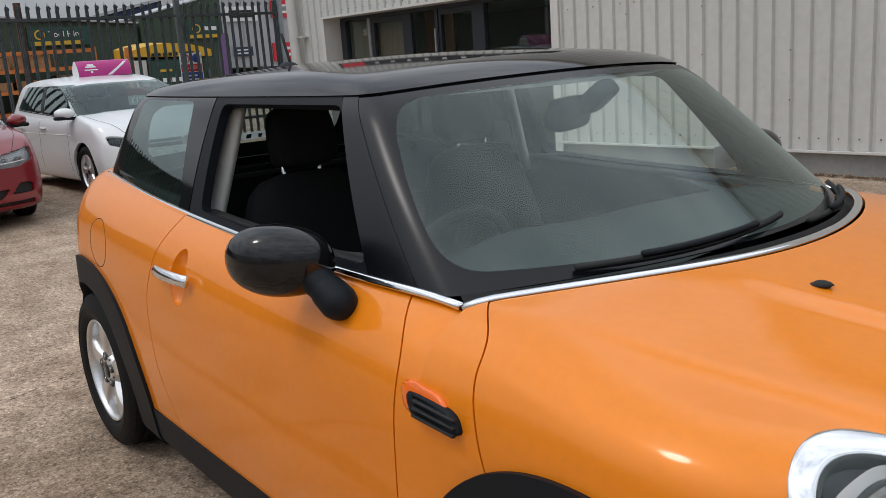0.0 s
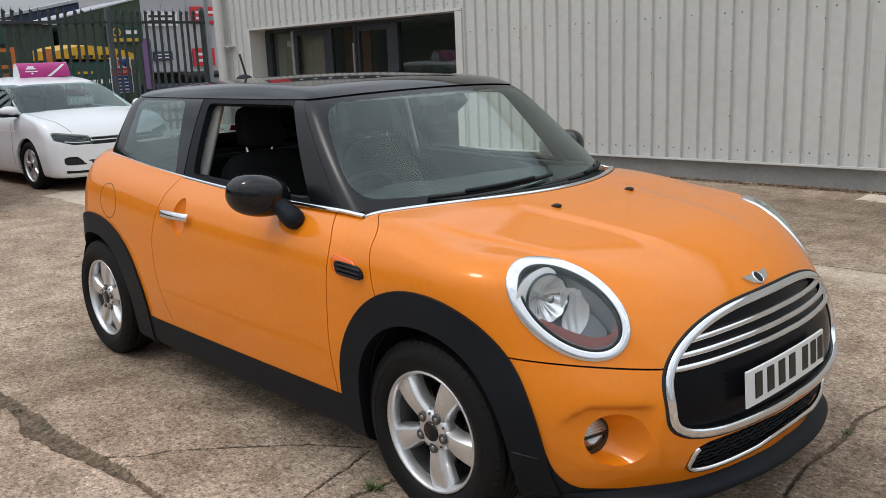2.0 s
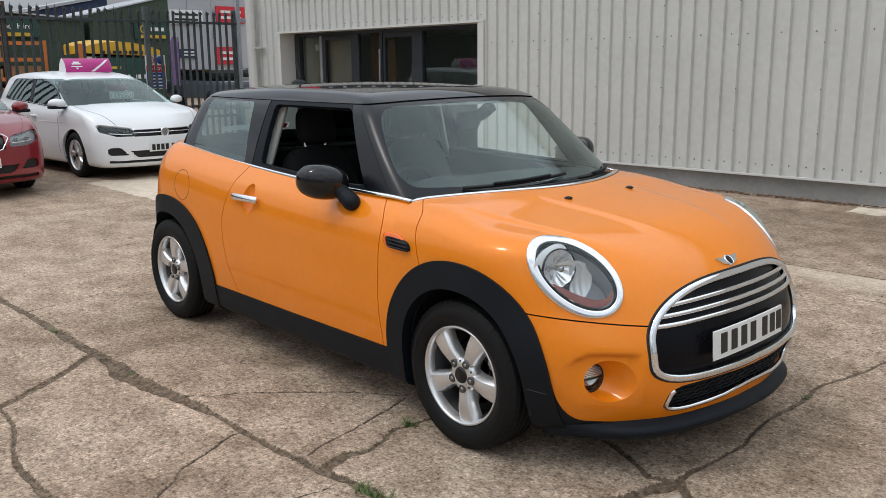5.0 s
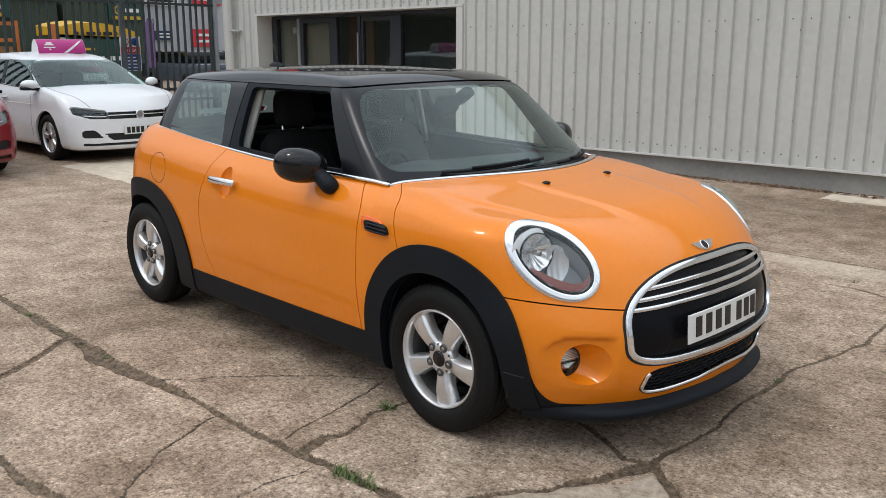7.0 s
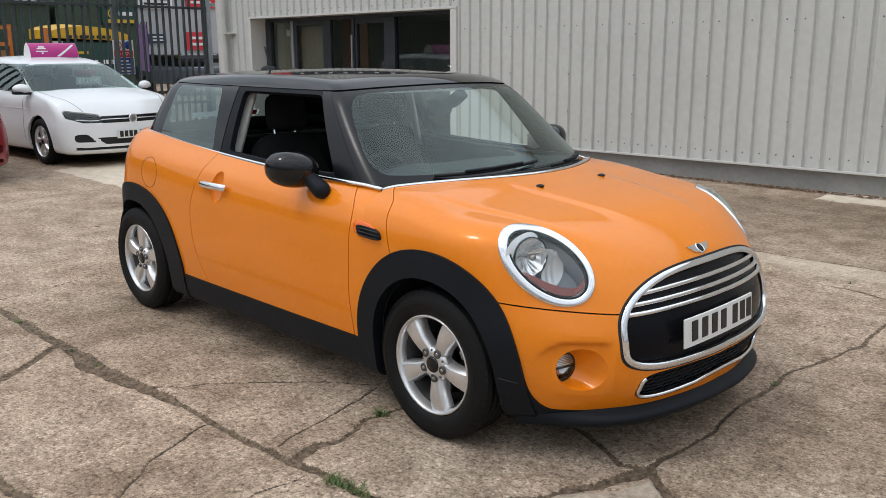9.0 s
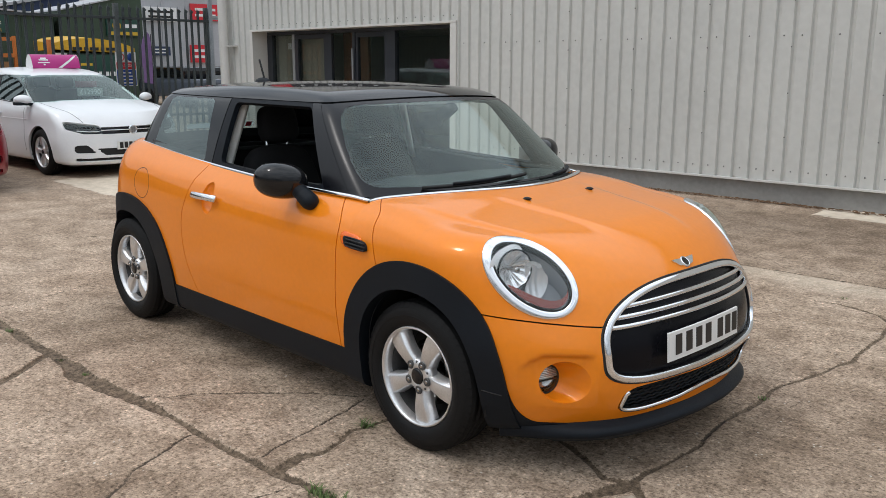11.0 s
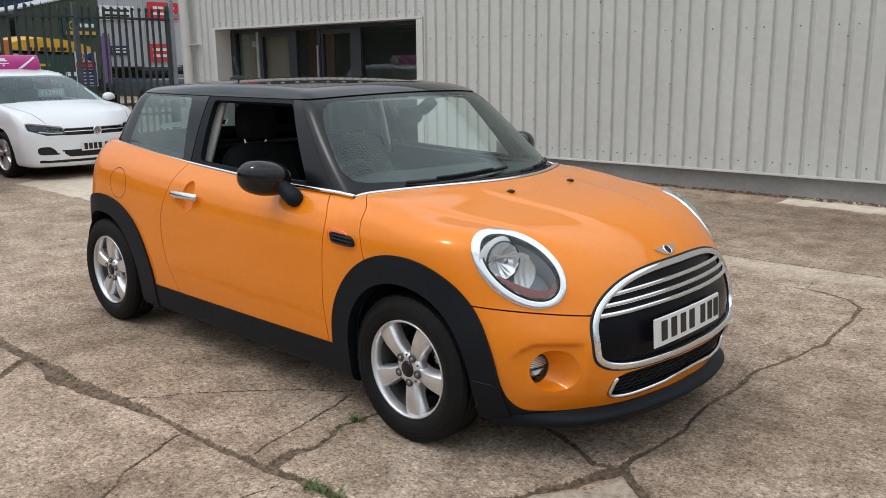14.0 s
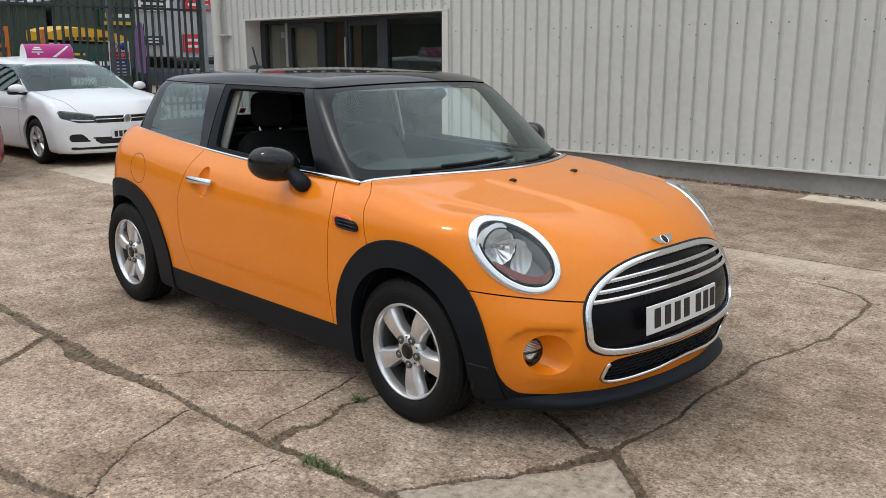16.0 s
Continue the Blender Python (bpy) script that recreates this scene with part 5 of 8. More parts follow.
# ---- yard: ground ----
def ground_material():
    m = bpy.data.materials.new("weathered_concrete")
    m.use_nodes = True
    n, l = m.node_tree.nodes, m.node_tree.links
    p = n["Principled BSDF"]
    p.inputs["Roughness"].default_value = 0.88
    p.inputs["Specular IOR Level"].default_value = 0.3
    tc = n.new("ShaderNodeTexCoord")

    def tex(kind, scale, detail=5, rough=0.55):
        t = n.new(kind)
        t.inputs["Scale"].default_value = scale
        if kind == "ShaderNodeTexNoise":
            t.inputs["Detail"].default_value, t.inputs["Roughness"].default_value = detail, rough
        l.new(tc.outputs["Object"], t.inputs["Vector"])
        return t

    def ramp(src, *stops):
        r = n.new("ShaderNodeValToRGB")
        e = r.color_ramp.elements
        while len(e) < len(stops):
            e.new(0.5)
        for k, (pos, col) in enumerate(stops):
            e[k].position, e[k].color = pos, (*col, 1)
        l.new(src, r.inputs["Fac"])
        return r.outputs["Color"]

    def mix(kind, fac, a, b):
        x = n.new("ShaderNodeMixRGB")
        x.blend_type = kind
        if isinstance(fac, float):
            x.inputs["Fac"].default_value = fac
        else:
            l.new(fac, x.inputs["Fac"])
        l.new(a, x.inputs["Color1"])
        l.new(b, x.inputs["Color2"])
        return x.outputs["Color"]

    big = ramp(tex("ShaderNodeTexNoise", 0.55, 6, 0.6).outputs["Fac"], (0.32, (0.335, 0.247, 0.176)), (0.5, (0.475, 0.368, 0.277)), (0.68, (0.565, 0.455, 0.357)))
    mid = ramp(tex("ShaderNodeTexNoise", 4.5, 8, 0.66).outputs["Fac"], (0.34, (0.60, 0.575, 0.55)), (0.60, (1.03, 1.03, 1.03)))
    fine = ramp(tex("ShaderNodeTexNoise", 34.0, 6, 0.64).outputs["Fac"], (0.36, (0.50, 0.47, 0.44)), (0.44, (0.86, 0.845, 0.83)), (0.54, (1.03, 1.03, 1.03)), (0.64, (1.32, 1.31, 1.30)))
    pits = ramp(tex("ShaderNodeTexNoise", 84.0, 4, 0.6).outputs["Fac"], (0.35, (0.34, 0.31, 0.28)), (0.43, (0.90, 0.89, 0.88)), (0.57, (1.05, 1.05, 1.05)), (0.67, (1.60, 1.58, 1.55)))
    grit = ramp(tex("ShaderNodeTexVoronoi", 110.0).outputs["Color"], (0.05, (0.36, 0.33, 0.30)), (0.30, (0.88, 0.87, 0.85)), (0.75, (1.08, 1.07, 1.06)), (0.97, (1.7, 1.66, 1.6)))
    c = mix("MULTIPLY", 1.0, big, mid)
    c = mix("MULTIPLY", 1.0, c, fine)
    c = mix("MULTIPLY", 0.9, c, pits)
    c = mix("MULTIPLY", 0.5, c, grit)
    # pale chips
    ch = tex("ShaderNodeTexVoronoi", 34.0)
    chips = ramp(ch.outputs["Distance"], (0.12, (1, 1, 1)), (0.20, (0, 0, 0)))
    spots = n.new("ShaderNodeRGB")
    spots.outputs[0].default_value = (0.66, 0.60, 0.52, 1)
    pick = ramp(tex("ShaderNodeTexNoise", 13.0, 2).outputs["Fac"], (0.56, (0, 0, 0)), (0.64, (1, 1, 1)))
    c = mix("MIX", mix("MULTIPLY", 1.0, chips, pick), c, spots.outputs[0])
    # soil in the joints, stored with the mesh
    at = n.new("ShaderNodeAttribute")
    at.attribute_name = "soil"
    soil = ramp(tex("ShaderNodeTexNoise", 42.0, 7, 0.75).outputs["Fac"], (0.36, (0.046, 0.033, 0.022)), (0.48, (0.130, 0.094, 0.062)), (0.66, (0.27, 0.20, 0.14)))
    atd = n.new("ShaderNodeAttribute")
    atd.attribute_name = "dark"
    damp_soil = n.new("ShaderNodeRGB")
    damp_soil.outputs[0].default_value = (0.046, 0.035, 0.026, 1)
    soil = mix("MIX", atd.outputs["Fac"], soil, damp_soil.outputs[0])
    # ragged edge where the soil meets the concrete
    rag = n.new("ShaderNodeMath")
    rag.operation = "MULTIPLY_ADD"
    rag.inputs[1].default_value, rag.inputs[2].default_value = 1.1, -0.55
    l.new(tex("ShaderNodeTexNoise", 55.0, 7, 0.75).outputs["Fac"], rag.inputs[0])
    both = n.new("ShaderNodeMath")
    l.new(at.outputs["Fac"], both.inputs[0])
    l.new(rag.outputs[0], both.inputs[1])
    crisp = n.new("ShaderNodeMapRange")
    crisp.inputs["From Min"].default_value, crisp.inputs["From Max"].default_value = 0.42, 0.56
    l.new(both.outputs[0], crisp.inputs["Value"])
    c = mix("MIX", crisp.outputs["Result"], c, soil)
    at2 = n.new("ShaderNodeAttribute")
    at2.attribute_name = "patch"
    pale = ramp(tex("ShaderNodeTexNoise", 9.0, 6).outputs["Fac"], (0.3, (0.64, 0.545, 0.425)), (0.7, (0.82, 0.72, 0.585)))
    c = mix("MIX", at2.outputs["Fac"], c, pale)
    # darkens the stained concrete and the shade painted at the car's nose
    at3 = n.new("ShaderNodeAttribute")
    at3.attribute_name = "stain_shade"
    dark_tint = n.new("ShaderNodeRGB")
    dark_tint.outputs[0].default_value = (0.44, 0.42, 0.40, 1)
    c = mix("MULTIPLY", at3.outputs["Fac"], c, dark_tint.outputs[0])
    # smeared cement patch, stored with the mesh
    at4 = n.new("ShaderNodeAttribute")
    at4.attribute_name = "smear"
    cem = ramp(tex("ShaderNodeTexNoise", 21.0, 10, 0.76).outputs["Fac"], (0.32, (0.17, 0.132, 0.097)), (0.47, (0.36, 0.295, 0.228)), (0.66, (0.53, 0.445, 0.355)))
    rag4 = n.new("ShaderNodeMapRange")
    rag4.inputs["From Min"].default_value, rag4.inputs["From Max"].default_value = 0.42, 0.60
    add4 = n.new("ShaderNodeMath")
    l.new(at4.outputs["Fac"], add4.inputs[0])
    half4 = n.new("ShaderNodeMath")
    half4.operation = "MULTIPLY_ADD"
    half4.inputs[1].default_value, half4.inputs[2].default_value = 0.8, -0.4
    l.new(tex("ShaderNodeTexNoise", 26.0, 6, 0.7).outputs["Fac"], half4.inputs[0])
    l.new(half4.outputs[0], add4.inputs[1])
    l.new(add4.outputs[0], rag4.inputs["Value"])
    c = mix("MIX", rag4.outputs["Result"], c, cem)
    l.new(c, p.inputs["Base Color"])
    h1, h2 = tex("ShaderNodeTexNoise", 46.0, 6, 0.7), tex("ShaderNodeTexVoronoi", 95.0)
    add = n.new("ShaderNodeMath")
    l.new(h1.outputs["Fac"], add.inputs[0])
    l.new(h2.outputs["Distance"], add.inputs[1])
    bp = n.new("ShaderNodeBump")
    bp.inputs["Strength"].default_value, bp.inputs["Distance"].default_value = 0.45, 0.005
    l.new(add.outputs[0], bp.inputs["Height"])
    l.new(bp.outputs["Normal"], p.inputs["Normal"])
    return m


# joints and cracks: polyline, half width, how deep
CRACKS = []
CRACKS.append(([(-9.0, -1.60), (-5.0, -1.54), (-3.2, -1.47), (-2.63, -1.462), (-2.33, -1.46), (-2.06, -1.443), (-1.72, -1.468), (-1.50, -1.447), (-1.30, -1.415), (-1.06, -1.392)], (0.020, 0.020, 0.022, 0.030, 0.031, 0.036, 0.060, 0.046, 0.040, 0.024), 0.010))
CRACKS.append(([(-1.06, -1.392), (-0.96, -1.381), (-0.76, -1.383), (-0.55, -1.380), (-0.37, -1.363), (-0.20, -1.347), (-0.06, -1.326), (0.17, -1.316), (0.31, -1.296), (0.42, -1.287), (1.2, -1.25), (3.0, -1.2)], (0.024, 0.014, 0.015, 0.018, 0.016, 0.026, 0.018, 0.020, 0.022, 0.026, 0.02, 0.02), 0.013))
CRACKS.append(([(-1.45, -2.6), (-1.78, -1.98), (-1.95, -1.74), (-2.05, -1.61), (-2.18, -1.47)], 0.026, 0.012))
CRACKS.append(([(-1.27, -1.373), (-1.186, -1.274), (-1.125, -1.160), (-1.036, -1.059), (-0.941, -0.962), (-0.852, -0.860), (-0.766, -0.773), (-0.686, -0.714), (-0.60, -0.66)], 0.0058, 0.010))
CRACKS.append(([(-0.366, -1.317), (-0.403, -1.197), (-0.425, -1.095), (-0.465, -0.915), (-0.501, -0.791), (-0.545, -0.65)], 0.0054, 0.009))
CRACKS.append(([(-0.225, -1.343), (-0.261, -1.21), (-0.232, -1.119), (-0.259, -1.01), (-0.319, -0.902), (-0.301, -0.821), (-0.287, -0.70)], (0.034, 0.024, 0.014, 0.012, 0.012, 0.010, 0.008), 0.010))
CRACKS.append(([(-0.750, -1.382), (-0.731, -1.472), (-0.673, -1.566), (-0.631, -1.660), (-0.598, -1.735), (-0.537, -1.797), (-0.482, -1.866), (-0.410, -1.940), (-0.335, -2.003), (-0.22, -2.2)], 0.0054, 0.009))
CRACKS.append(([(-0.093, -1.38), (-0.091, -1.457), (-0.105, -1.522), (-0.103, -1.594), (-0.094, -1.691)], 0.0038, 0.006))
CRACKS.append(([(0.768, -0.454), (0.671, -0.490), (0.579, -0.440), (0.431, -0.375), (0.307, -0.330), (0.15, 0.1)], (0.020, 0.016, 0.012, 0.012, 0.010, 0.008), 0.009))
CRACKS.append(([(0.768, -0.454), (0.843, -0.51), (0.927, -0.58), (0.993, -0.63), (1.044, -0.673), (1.15, -1.25)], 0.021, 0.010))
CRACKS.append(([(0.768, -0.454), (0.757, -0.361), (0.761, -0.286), (0.774, -0.161), (0.775, 0.014), (0.726, 0.294), (0.731, 0.440), (0.738, 0.648), (0.706, 0.831), (0.738, 1.012), (0.775, 1.193), (0.79, 1.371), (0.82, 1.52), (0.788, 1.764), (0.785, 2.0), (0.732, 2.35), (0.614, 2.508), (0.371, 2.583), (0.187, 2.567)], (0.016, 0.013, 0.010, 0.008, 0.008, 0.007, 0.010, 0.015, 0.008, 0.009, 0.011, 0.008, 0.014, 0.010, 0.010, 0.013, 0.012, 0.012, 0.006), 0.008))
CRACKS.append(([(0.732, 2.35), (0.877, 2.421), (0.991, 2.452), (1.4, 2.6)], 0.008, 0.006))
CRACKS.append(([(0.408, -1.279), (0.456, -1.134), (0.549, -0.969), (0.630, -0.870), (0.649, -0.770), (0.709, -0.678), (0.735, -0.563), (0.768, -0.454)], (0.018, 0.014, 0.013, 0.015, 0.022, 0.024, 0.034, 0.030), 0.010))
CRACKS.append(([(-1.9, -2.05), (-1.486, -2.069), (-1.113, -2.181), (-0.80, -2.187), (-0.614, -2.165), (-0.521, -2.135), (-0.431, -2.111), (-0.30, -2.06)], (0.008, 0.009, 0.012, 0.020, 0.024, 0.022, 0.022, 0.018), 0.010))
CRACKS.append(([(-3.26, -1.50), (-3.35, -1.05), (-3.567, -0.52), (-3.65, 0.6), (-3.7, 2.4), (-3.75, 6.2)], 0.006, 0.006))
CRACKS.append(([(-6.0, 2.95), (-2.0, 3.12), (-0.6, 3.185), (0.53, 3.24), (2.5, 3.33)], 0.0075, 0.006))
CRACKS.append(([(-5.2, -0.2), (-5.0, 0.2), (-4.6, 0.3)], 0.010, 0.005))
# outline of a cement smear trowelled onto the slab
SMEAR = [(0.408, -1.239), (0.462, -1.168), (0.523, -1.088), (0.562, -0.968), (0.639, -0.902), (0.640, -0.834), (0.690, -0.776), (0.740, -0.714), (0.792, -0.644), (0.795, -0.577), (0.812, -0.520), (0.890, -0.575), (0.985, -0.665), (1.03, -0.75), (1.10, -1.0), (1.05, -1.25), (0.7, -1.36)]


def noise_line(seed, x):
    """A sum of sines as a cheap wobble."""
    r = np.random.RandomState(seed)
    return sum(np.sin(x * f * 2 * np.pi + r.rand() * 6.28) / f**0.8 for f in (1.7, 3.9, 8.3, 17.1, 31.0)) * 0.5


def build_ground():
    gx = np.r_[-400, -150, -80, np.arange(-50, -14, 2.0), np.arange(-14, -3.9, 0.10), np.arange(-3.9, -3.3, 0.02), np.arange(-3.3, 1.6, 0.0066), np.arange(1.6, 2.0, 0.02), np.arange(2.0, 6, 0.2), np.arange(6, 30, 3), 60, 150, 400]
    gy = np.r_[-400, -150, -60, np.arange(-30, -3, 1.5), np.arange(-2.9, -2.5, 0.05), np.arange(-2.5, 1.0, 0.0066), np.arange(1.0, 2.7, 0.014), np.arange(2.7, 3.0, 0.06), np.arange(3.0, 3.38, 0.011), np.arange(3.38, 6.4, 0.06), np.arange(6.4, 30, 1.5), 60, 150, 400]
    X, Y = np.meshgrid(gx, gy, indexing="ij")
    wx = X + 0.009 * noise_line(3, Y * 2.3 + X * 0.9) + 0.0045 * noise_line(6, Y * 6.1 - X * 5.0)
    wy = Y + 0.009 * noise_line(5, X * 2.3 - Y * 0.8) + 0.0045 * noise_line(7, X * 6.3 + Y * 4.6)
    soil, deep, dark = np.zeros_like(X), np.zeros_like(X), np.zeros_like(X)
    for k, (line, half, depth) in enumerate(CRACKS):
        d = np.full_like(X, 9.0)
        halves = half if isinstance(half, tuple) else (half,) * len(line)
        base_w = np.full_like(X, halves[0])
        for (ax, ay), (bx_, by_), h0, h1 in zip(line[:-1], line[1:], halves[:-1], halves[1:]):
            lo_x, hi_x, lo_y, hi_y = min(ax, bx_) - 0.4, max(ax, bx_) + 0.4, min(ay, by_) - 0.4, max(ay, by_) + 0.4
            i0, i1 = np.searchsorted(gx, (lo_x, hi_x))
            j0, j1 = np.searchsorted(gy, (lo_y, hi_y))
            if i1 <= i0 or j1 <= j0:
                continue
            sx, sy = wx[i0:i1, j0:j1], wy[i0:i1, j0:j1]
            vx, vy = bx_ - ax, by_ - ay
            t = np.clip(((sx - ax) * vx + (sy - ay) * vy) / (vx * vx + vy * vy), 0, 1)
            near = np.hypot(sx - ax - t * vx, sy - ay - t * vy)
            base_w[i0:i1, j0:j1] = np.where(near < d[i0:i1, j0:j1], h0 + (h1 - h0) * t, base_w[i0:i1, j0:j1])
            d[i0:i1, j0:j1] = np.minimum(d[i0:i1, j0:j1], near)
        wide = base_w * (1 + 0.40 * noise_line(11 + k, (X + Y) * 1.6))
        wide = np.maximum(wide, 0.45 * base_w)
        s = np.clip(0.5 + (wide - d) / 0.026, 0, 1)
        soil = np.maximum(soil, s)
        dark = np.maximum(dark, np.where(base_w < 0.0078, np.clip(0.6 + (wide - d) / 0.02, 0, 1), 0))
        deep = np.maximum(deep, np.clip((wide - d) / 0.012 + 0.3, 0, 1) * depth)
    Z = -deep + 0.002 * noise_line(21, X * 0.5 + 0.2 * Y) * noise_line(22, Y * 0.6)
    Z = np.where((np.abs(X) > 14) | (Y > 6.2), 0, Z)
    patch = np.zeros_like(X)
    edge = 0.06 * noise_line(31, X * 0.9) + 0.05 * noise_line(32, Y * 1.2)
    # pale repair before the white car, and another by the wall
    patch = np.maximum(patch, ((X > -9.1 + edge) & (X < -5.8 + edge) & (Y > 1.10 + edge) & (Y < 3.2 + edge)) * 0.75)
    patch = np.maximum(patch, ((X > -1.22 + edge * 1.5 + 0.15 * (6.0 - Y)) & (X < 3.2) & (Y > 5.86 + edge * 0.5) & (Y < 6.50 + edge * 0.4)) * 1.0)
    patch = np.maximum(patch, np.clip((3.20 + 0.045 * X - Y) / 0.04, 0, 1) * np.clip((Y - 2.72 + 0.05 * noise_line(34, X * 0.6)) / 0.30, 0, 1) * (0.36 + 0.16 * noise_line(33, X * 0.7)) * (X > -2.6) * (X < 4))
    wob = Y + 0.12 * noise_line(41, X * 0.35)
    # stained band beyond the joint, and a darker round patch by the parked cars
    stain_shade = np.clip((Y - 3.22 - 0.045 * X) / 0.05, 0, 1) * (0.16 + 0.40 * np.clip((wob - 3.9) / 0.9, 0, 1)) * np.clip((6.05 - wob) / 0.6, 0, 1) * np.clip((X + 7) / 2, 0, 1) + np.clip(1 - np.hypot(X + 9.6, (Y - 0.2) * 1.1) / 2.2, 0, 0.5)
    # soft dark patch painted round the nose, standing in for the car's shade
    stain_shade = stain_shade + (0.42 + 0.10 * noise_line(43, X * 0.9 + Y * 0.7)) * np.exp(-((X - 0.75) ** 2 / 1.2 + (Y + 0.1) ** 2 / 1.6))
    dist, inside = np.full_like(X, 9.0), np.zeros(X.shape, bool)
    for (ax, ay), (bx_, by_) in zip(SMEAR, SMEAR[1:] + SMEAR[:1]):
        vx, vy = bx_ - ax, by_ - ay
        t = np.clip(((wx - ax) * vx + (wy - ay) * vy) / (vx * vx + vy * vy), 0, 1)
        dist = np.minimum(dist, np.hypot(wx - ax - t * vx, wy - ay - t * vy))
        inside ^= ((ay > wy) != (by_ > wy)) & (wx < (bx_ - ax) * (wy - ay) / (by_ - ay + 1e-12) + ax)
    sd = np.where(inside, dist, -dist)
    smear = np.clip(0.5 + sd / 0.05, 0, 1)
    lump = np.clip(sd / 0.015, 0, 1)
    Z = Z * (1 - lump) + lump * (0.007 + 0.0035 * noise_line(51, X * 3.1 + Y) * noise_line(52, Y * 2.7 - X * 0.6))
    idx = np.arange(X.size).reshape(X.shape)
    faces = np.stack([idx[:-1, :-1], idx[1:, :-1], idx[1:, 1:], idx[:-1, 1:]], -1).reshape(-1, 4)
    me = bpy.data.meshes.new("ground")
    me.vertices.add(X.size)
    me.vertices.foreach_set("co", np.stack([X, Y, Z], -1).astype(np.float32).ravel())
    me.loops.add(faces.size)
    me.loops.foreach_set("vertex_index", faces.astype(np.int32).ravel())
    me.polygons.add(len(faces))
    me.polygons.foreach_set("loop_start", np.arange(0, faces.size, 4, dtype=np.int32))
    me.update(calc_edges=True)
    me.shade_smooth()
    for name, val in (("soil", soil), ("patch", patch), ("stain_shade", stain_shade), ("smear", smear), ("dark", dark)):
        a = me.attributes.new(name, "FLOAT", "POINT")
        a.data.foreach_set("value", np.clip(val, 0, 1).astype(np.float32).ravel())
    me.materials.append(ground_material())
    return tagged(new("ground", me), "worn beige concrete yard with soil-filled joints and cracks", "ground", kind="structure")


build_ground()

# weeds in the joints
GRASS = material("weed_green", (0.115, 0.165, 0.046), 0.7, 0, 0, 0.4, 30.0)
for cx, cy, r, n, h in ((0.03, -1.325, 0.045, 80, 0.030), (0.13, -1.31, 0.055, 60, 0.026), (-0.304, -0.837, 0.028, 55, 0.034), (-2.75, -1.475, 0.025, 26, 0.018), (-2.05, -1.45, 0.018, 12, 0.012), (-1.75, -1.44, 0.018, 14, 0.012), (0.735, 0.69, 0.025, 30, 0.018), (0.31, 2.74, 0.03, 26, 0.02), (-7.3, 1.55, 0.05, 30, 0.03)):
    V, F = [], []
    rng = random.Random(int(cx * 1000) + 77)
    for _ in range(n):
        a, q = rng.random() * 6.283, r * rng.random() ** 0.6
        x, y = cx + q * math.cos(a) * 1.3, cy + q * math.sin(a) * 0.8
        b, ln, w = rng.random() * 6.283, h * (0.5 + rng.random()), 0.0022 + 0.002 * rng.random()
        lean = 0.5 + rng.random()
        dx, dy = math.cos(b), math.sin(b)
        i = len(V)
        for k in range(4):
            t = k / 3
            ww = w * (1 - t**1.5) + 0.0003
            px_, py_, pz_ = x + dx * lean * ln * t * t, y + dy * lean * ln * t * t, -0.012 + ln * t * (1.2 - 0.35 * t * lean)
            V += [(px_ - dy * ww, py_ + dx * ww, pz_), (px_ + dy * ww, py_ - dx * ww, pz_)]
        for k in range(3):
            F.append((i + 2 * k, i + 2 * k + 1, i + 2 * k + 3, i + 2 * k + 2))
    tagged(mesh_object("weed_tuft", V, F, GRASS), "small green weed tuft growing in a crack", "weed", "weeds in the cracks")

# dead leaves and dirt along the foot of the wall
DEBRIS = material("dry_leaf_litter", (0.16, 0.085, 0.04), 0.9, 0, 0, 0.5, 20.0)
V, F = [], []
rng = random.Random(5)
for _ in range(1500):
    x = -4.5 + 7.5 * rng.random()
    y = 6.19 + 0.04 * (x + 4.2) - abs(rng.gauss(0, 0.05))
    s_ = 0.010 + 0.018 * rng.random()
    a, tz = rng.random() * 6.283, rng.uniform(-0.5, 0.5)
    i = len(V)
    for ux, uy in ((-1, -0.5), (0.2, -0.7), (1, 0), (0.1, 0.6)):
        V.append((x + s_ * (ux * math.cos(a) - uy * math.sin(a)), y + s_ * (ux * math.sin(a) + uy * math.cos(a)), 0.006 + abs(s_ * ux * tz) + 0.012 * rng.random()))
    F.append((i, i + 1, i + 2, i + 3))
tagged(mesh_object("leaf_litter", V, F, DEBRIS, smooth=False), "brown leaf litter along the foot of the wall", "litter", kind="stuff")

# ---- the clad building ----
CLAD = material("pale_grey_cladding", (0.585, 0.588, 0.558), 0.36, 0, 0.15, 0.09, 0.9, 0.05, 40)
CLAD_TRIM = material("pale_grey_flashing", (0.62, 0.61, 0.58), 0.4, 0, 0, 0.06, 2.0)
PLINTH = material("painted_plinth", (0.262, 0.258, 0.246), 0.75, 0, 0, 0.18, 1.6, 0.3, 60)
FRAME_DARK = material("dark_grey_window_frame", (0.020, 0.024, 0.032), 0.4, 0, 0.2, 0.1, 5.0)
FRAME_POST = material("grey_aluminium_post", (0.30, 0.31, 0.32), 0.4, 0.4, 0, 0.1, 5.0)
BOLT = material("screw_head_grey", (0.16, 0.16, 0.16), 0.5, 0.3)
# The wall stands a little askew to the car; its own frame runs along it through (-4.2, 6.25).
WALL_M = Matrix.Translation((-4.2, 6.25, 0)) @ pose(0, 0, 0, 0, -0.315, 2.29) @ Matrix.Translation((4.2, -6.25, 0))
WALL_Y, WIN_L, WIN_R, WIN_T, WALL_END, WALL_TOP = 6.25, -11.83, -6.79, 2.11, -12.98, 5.4
PITCH, RIB = 0.1948, -4.09


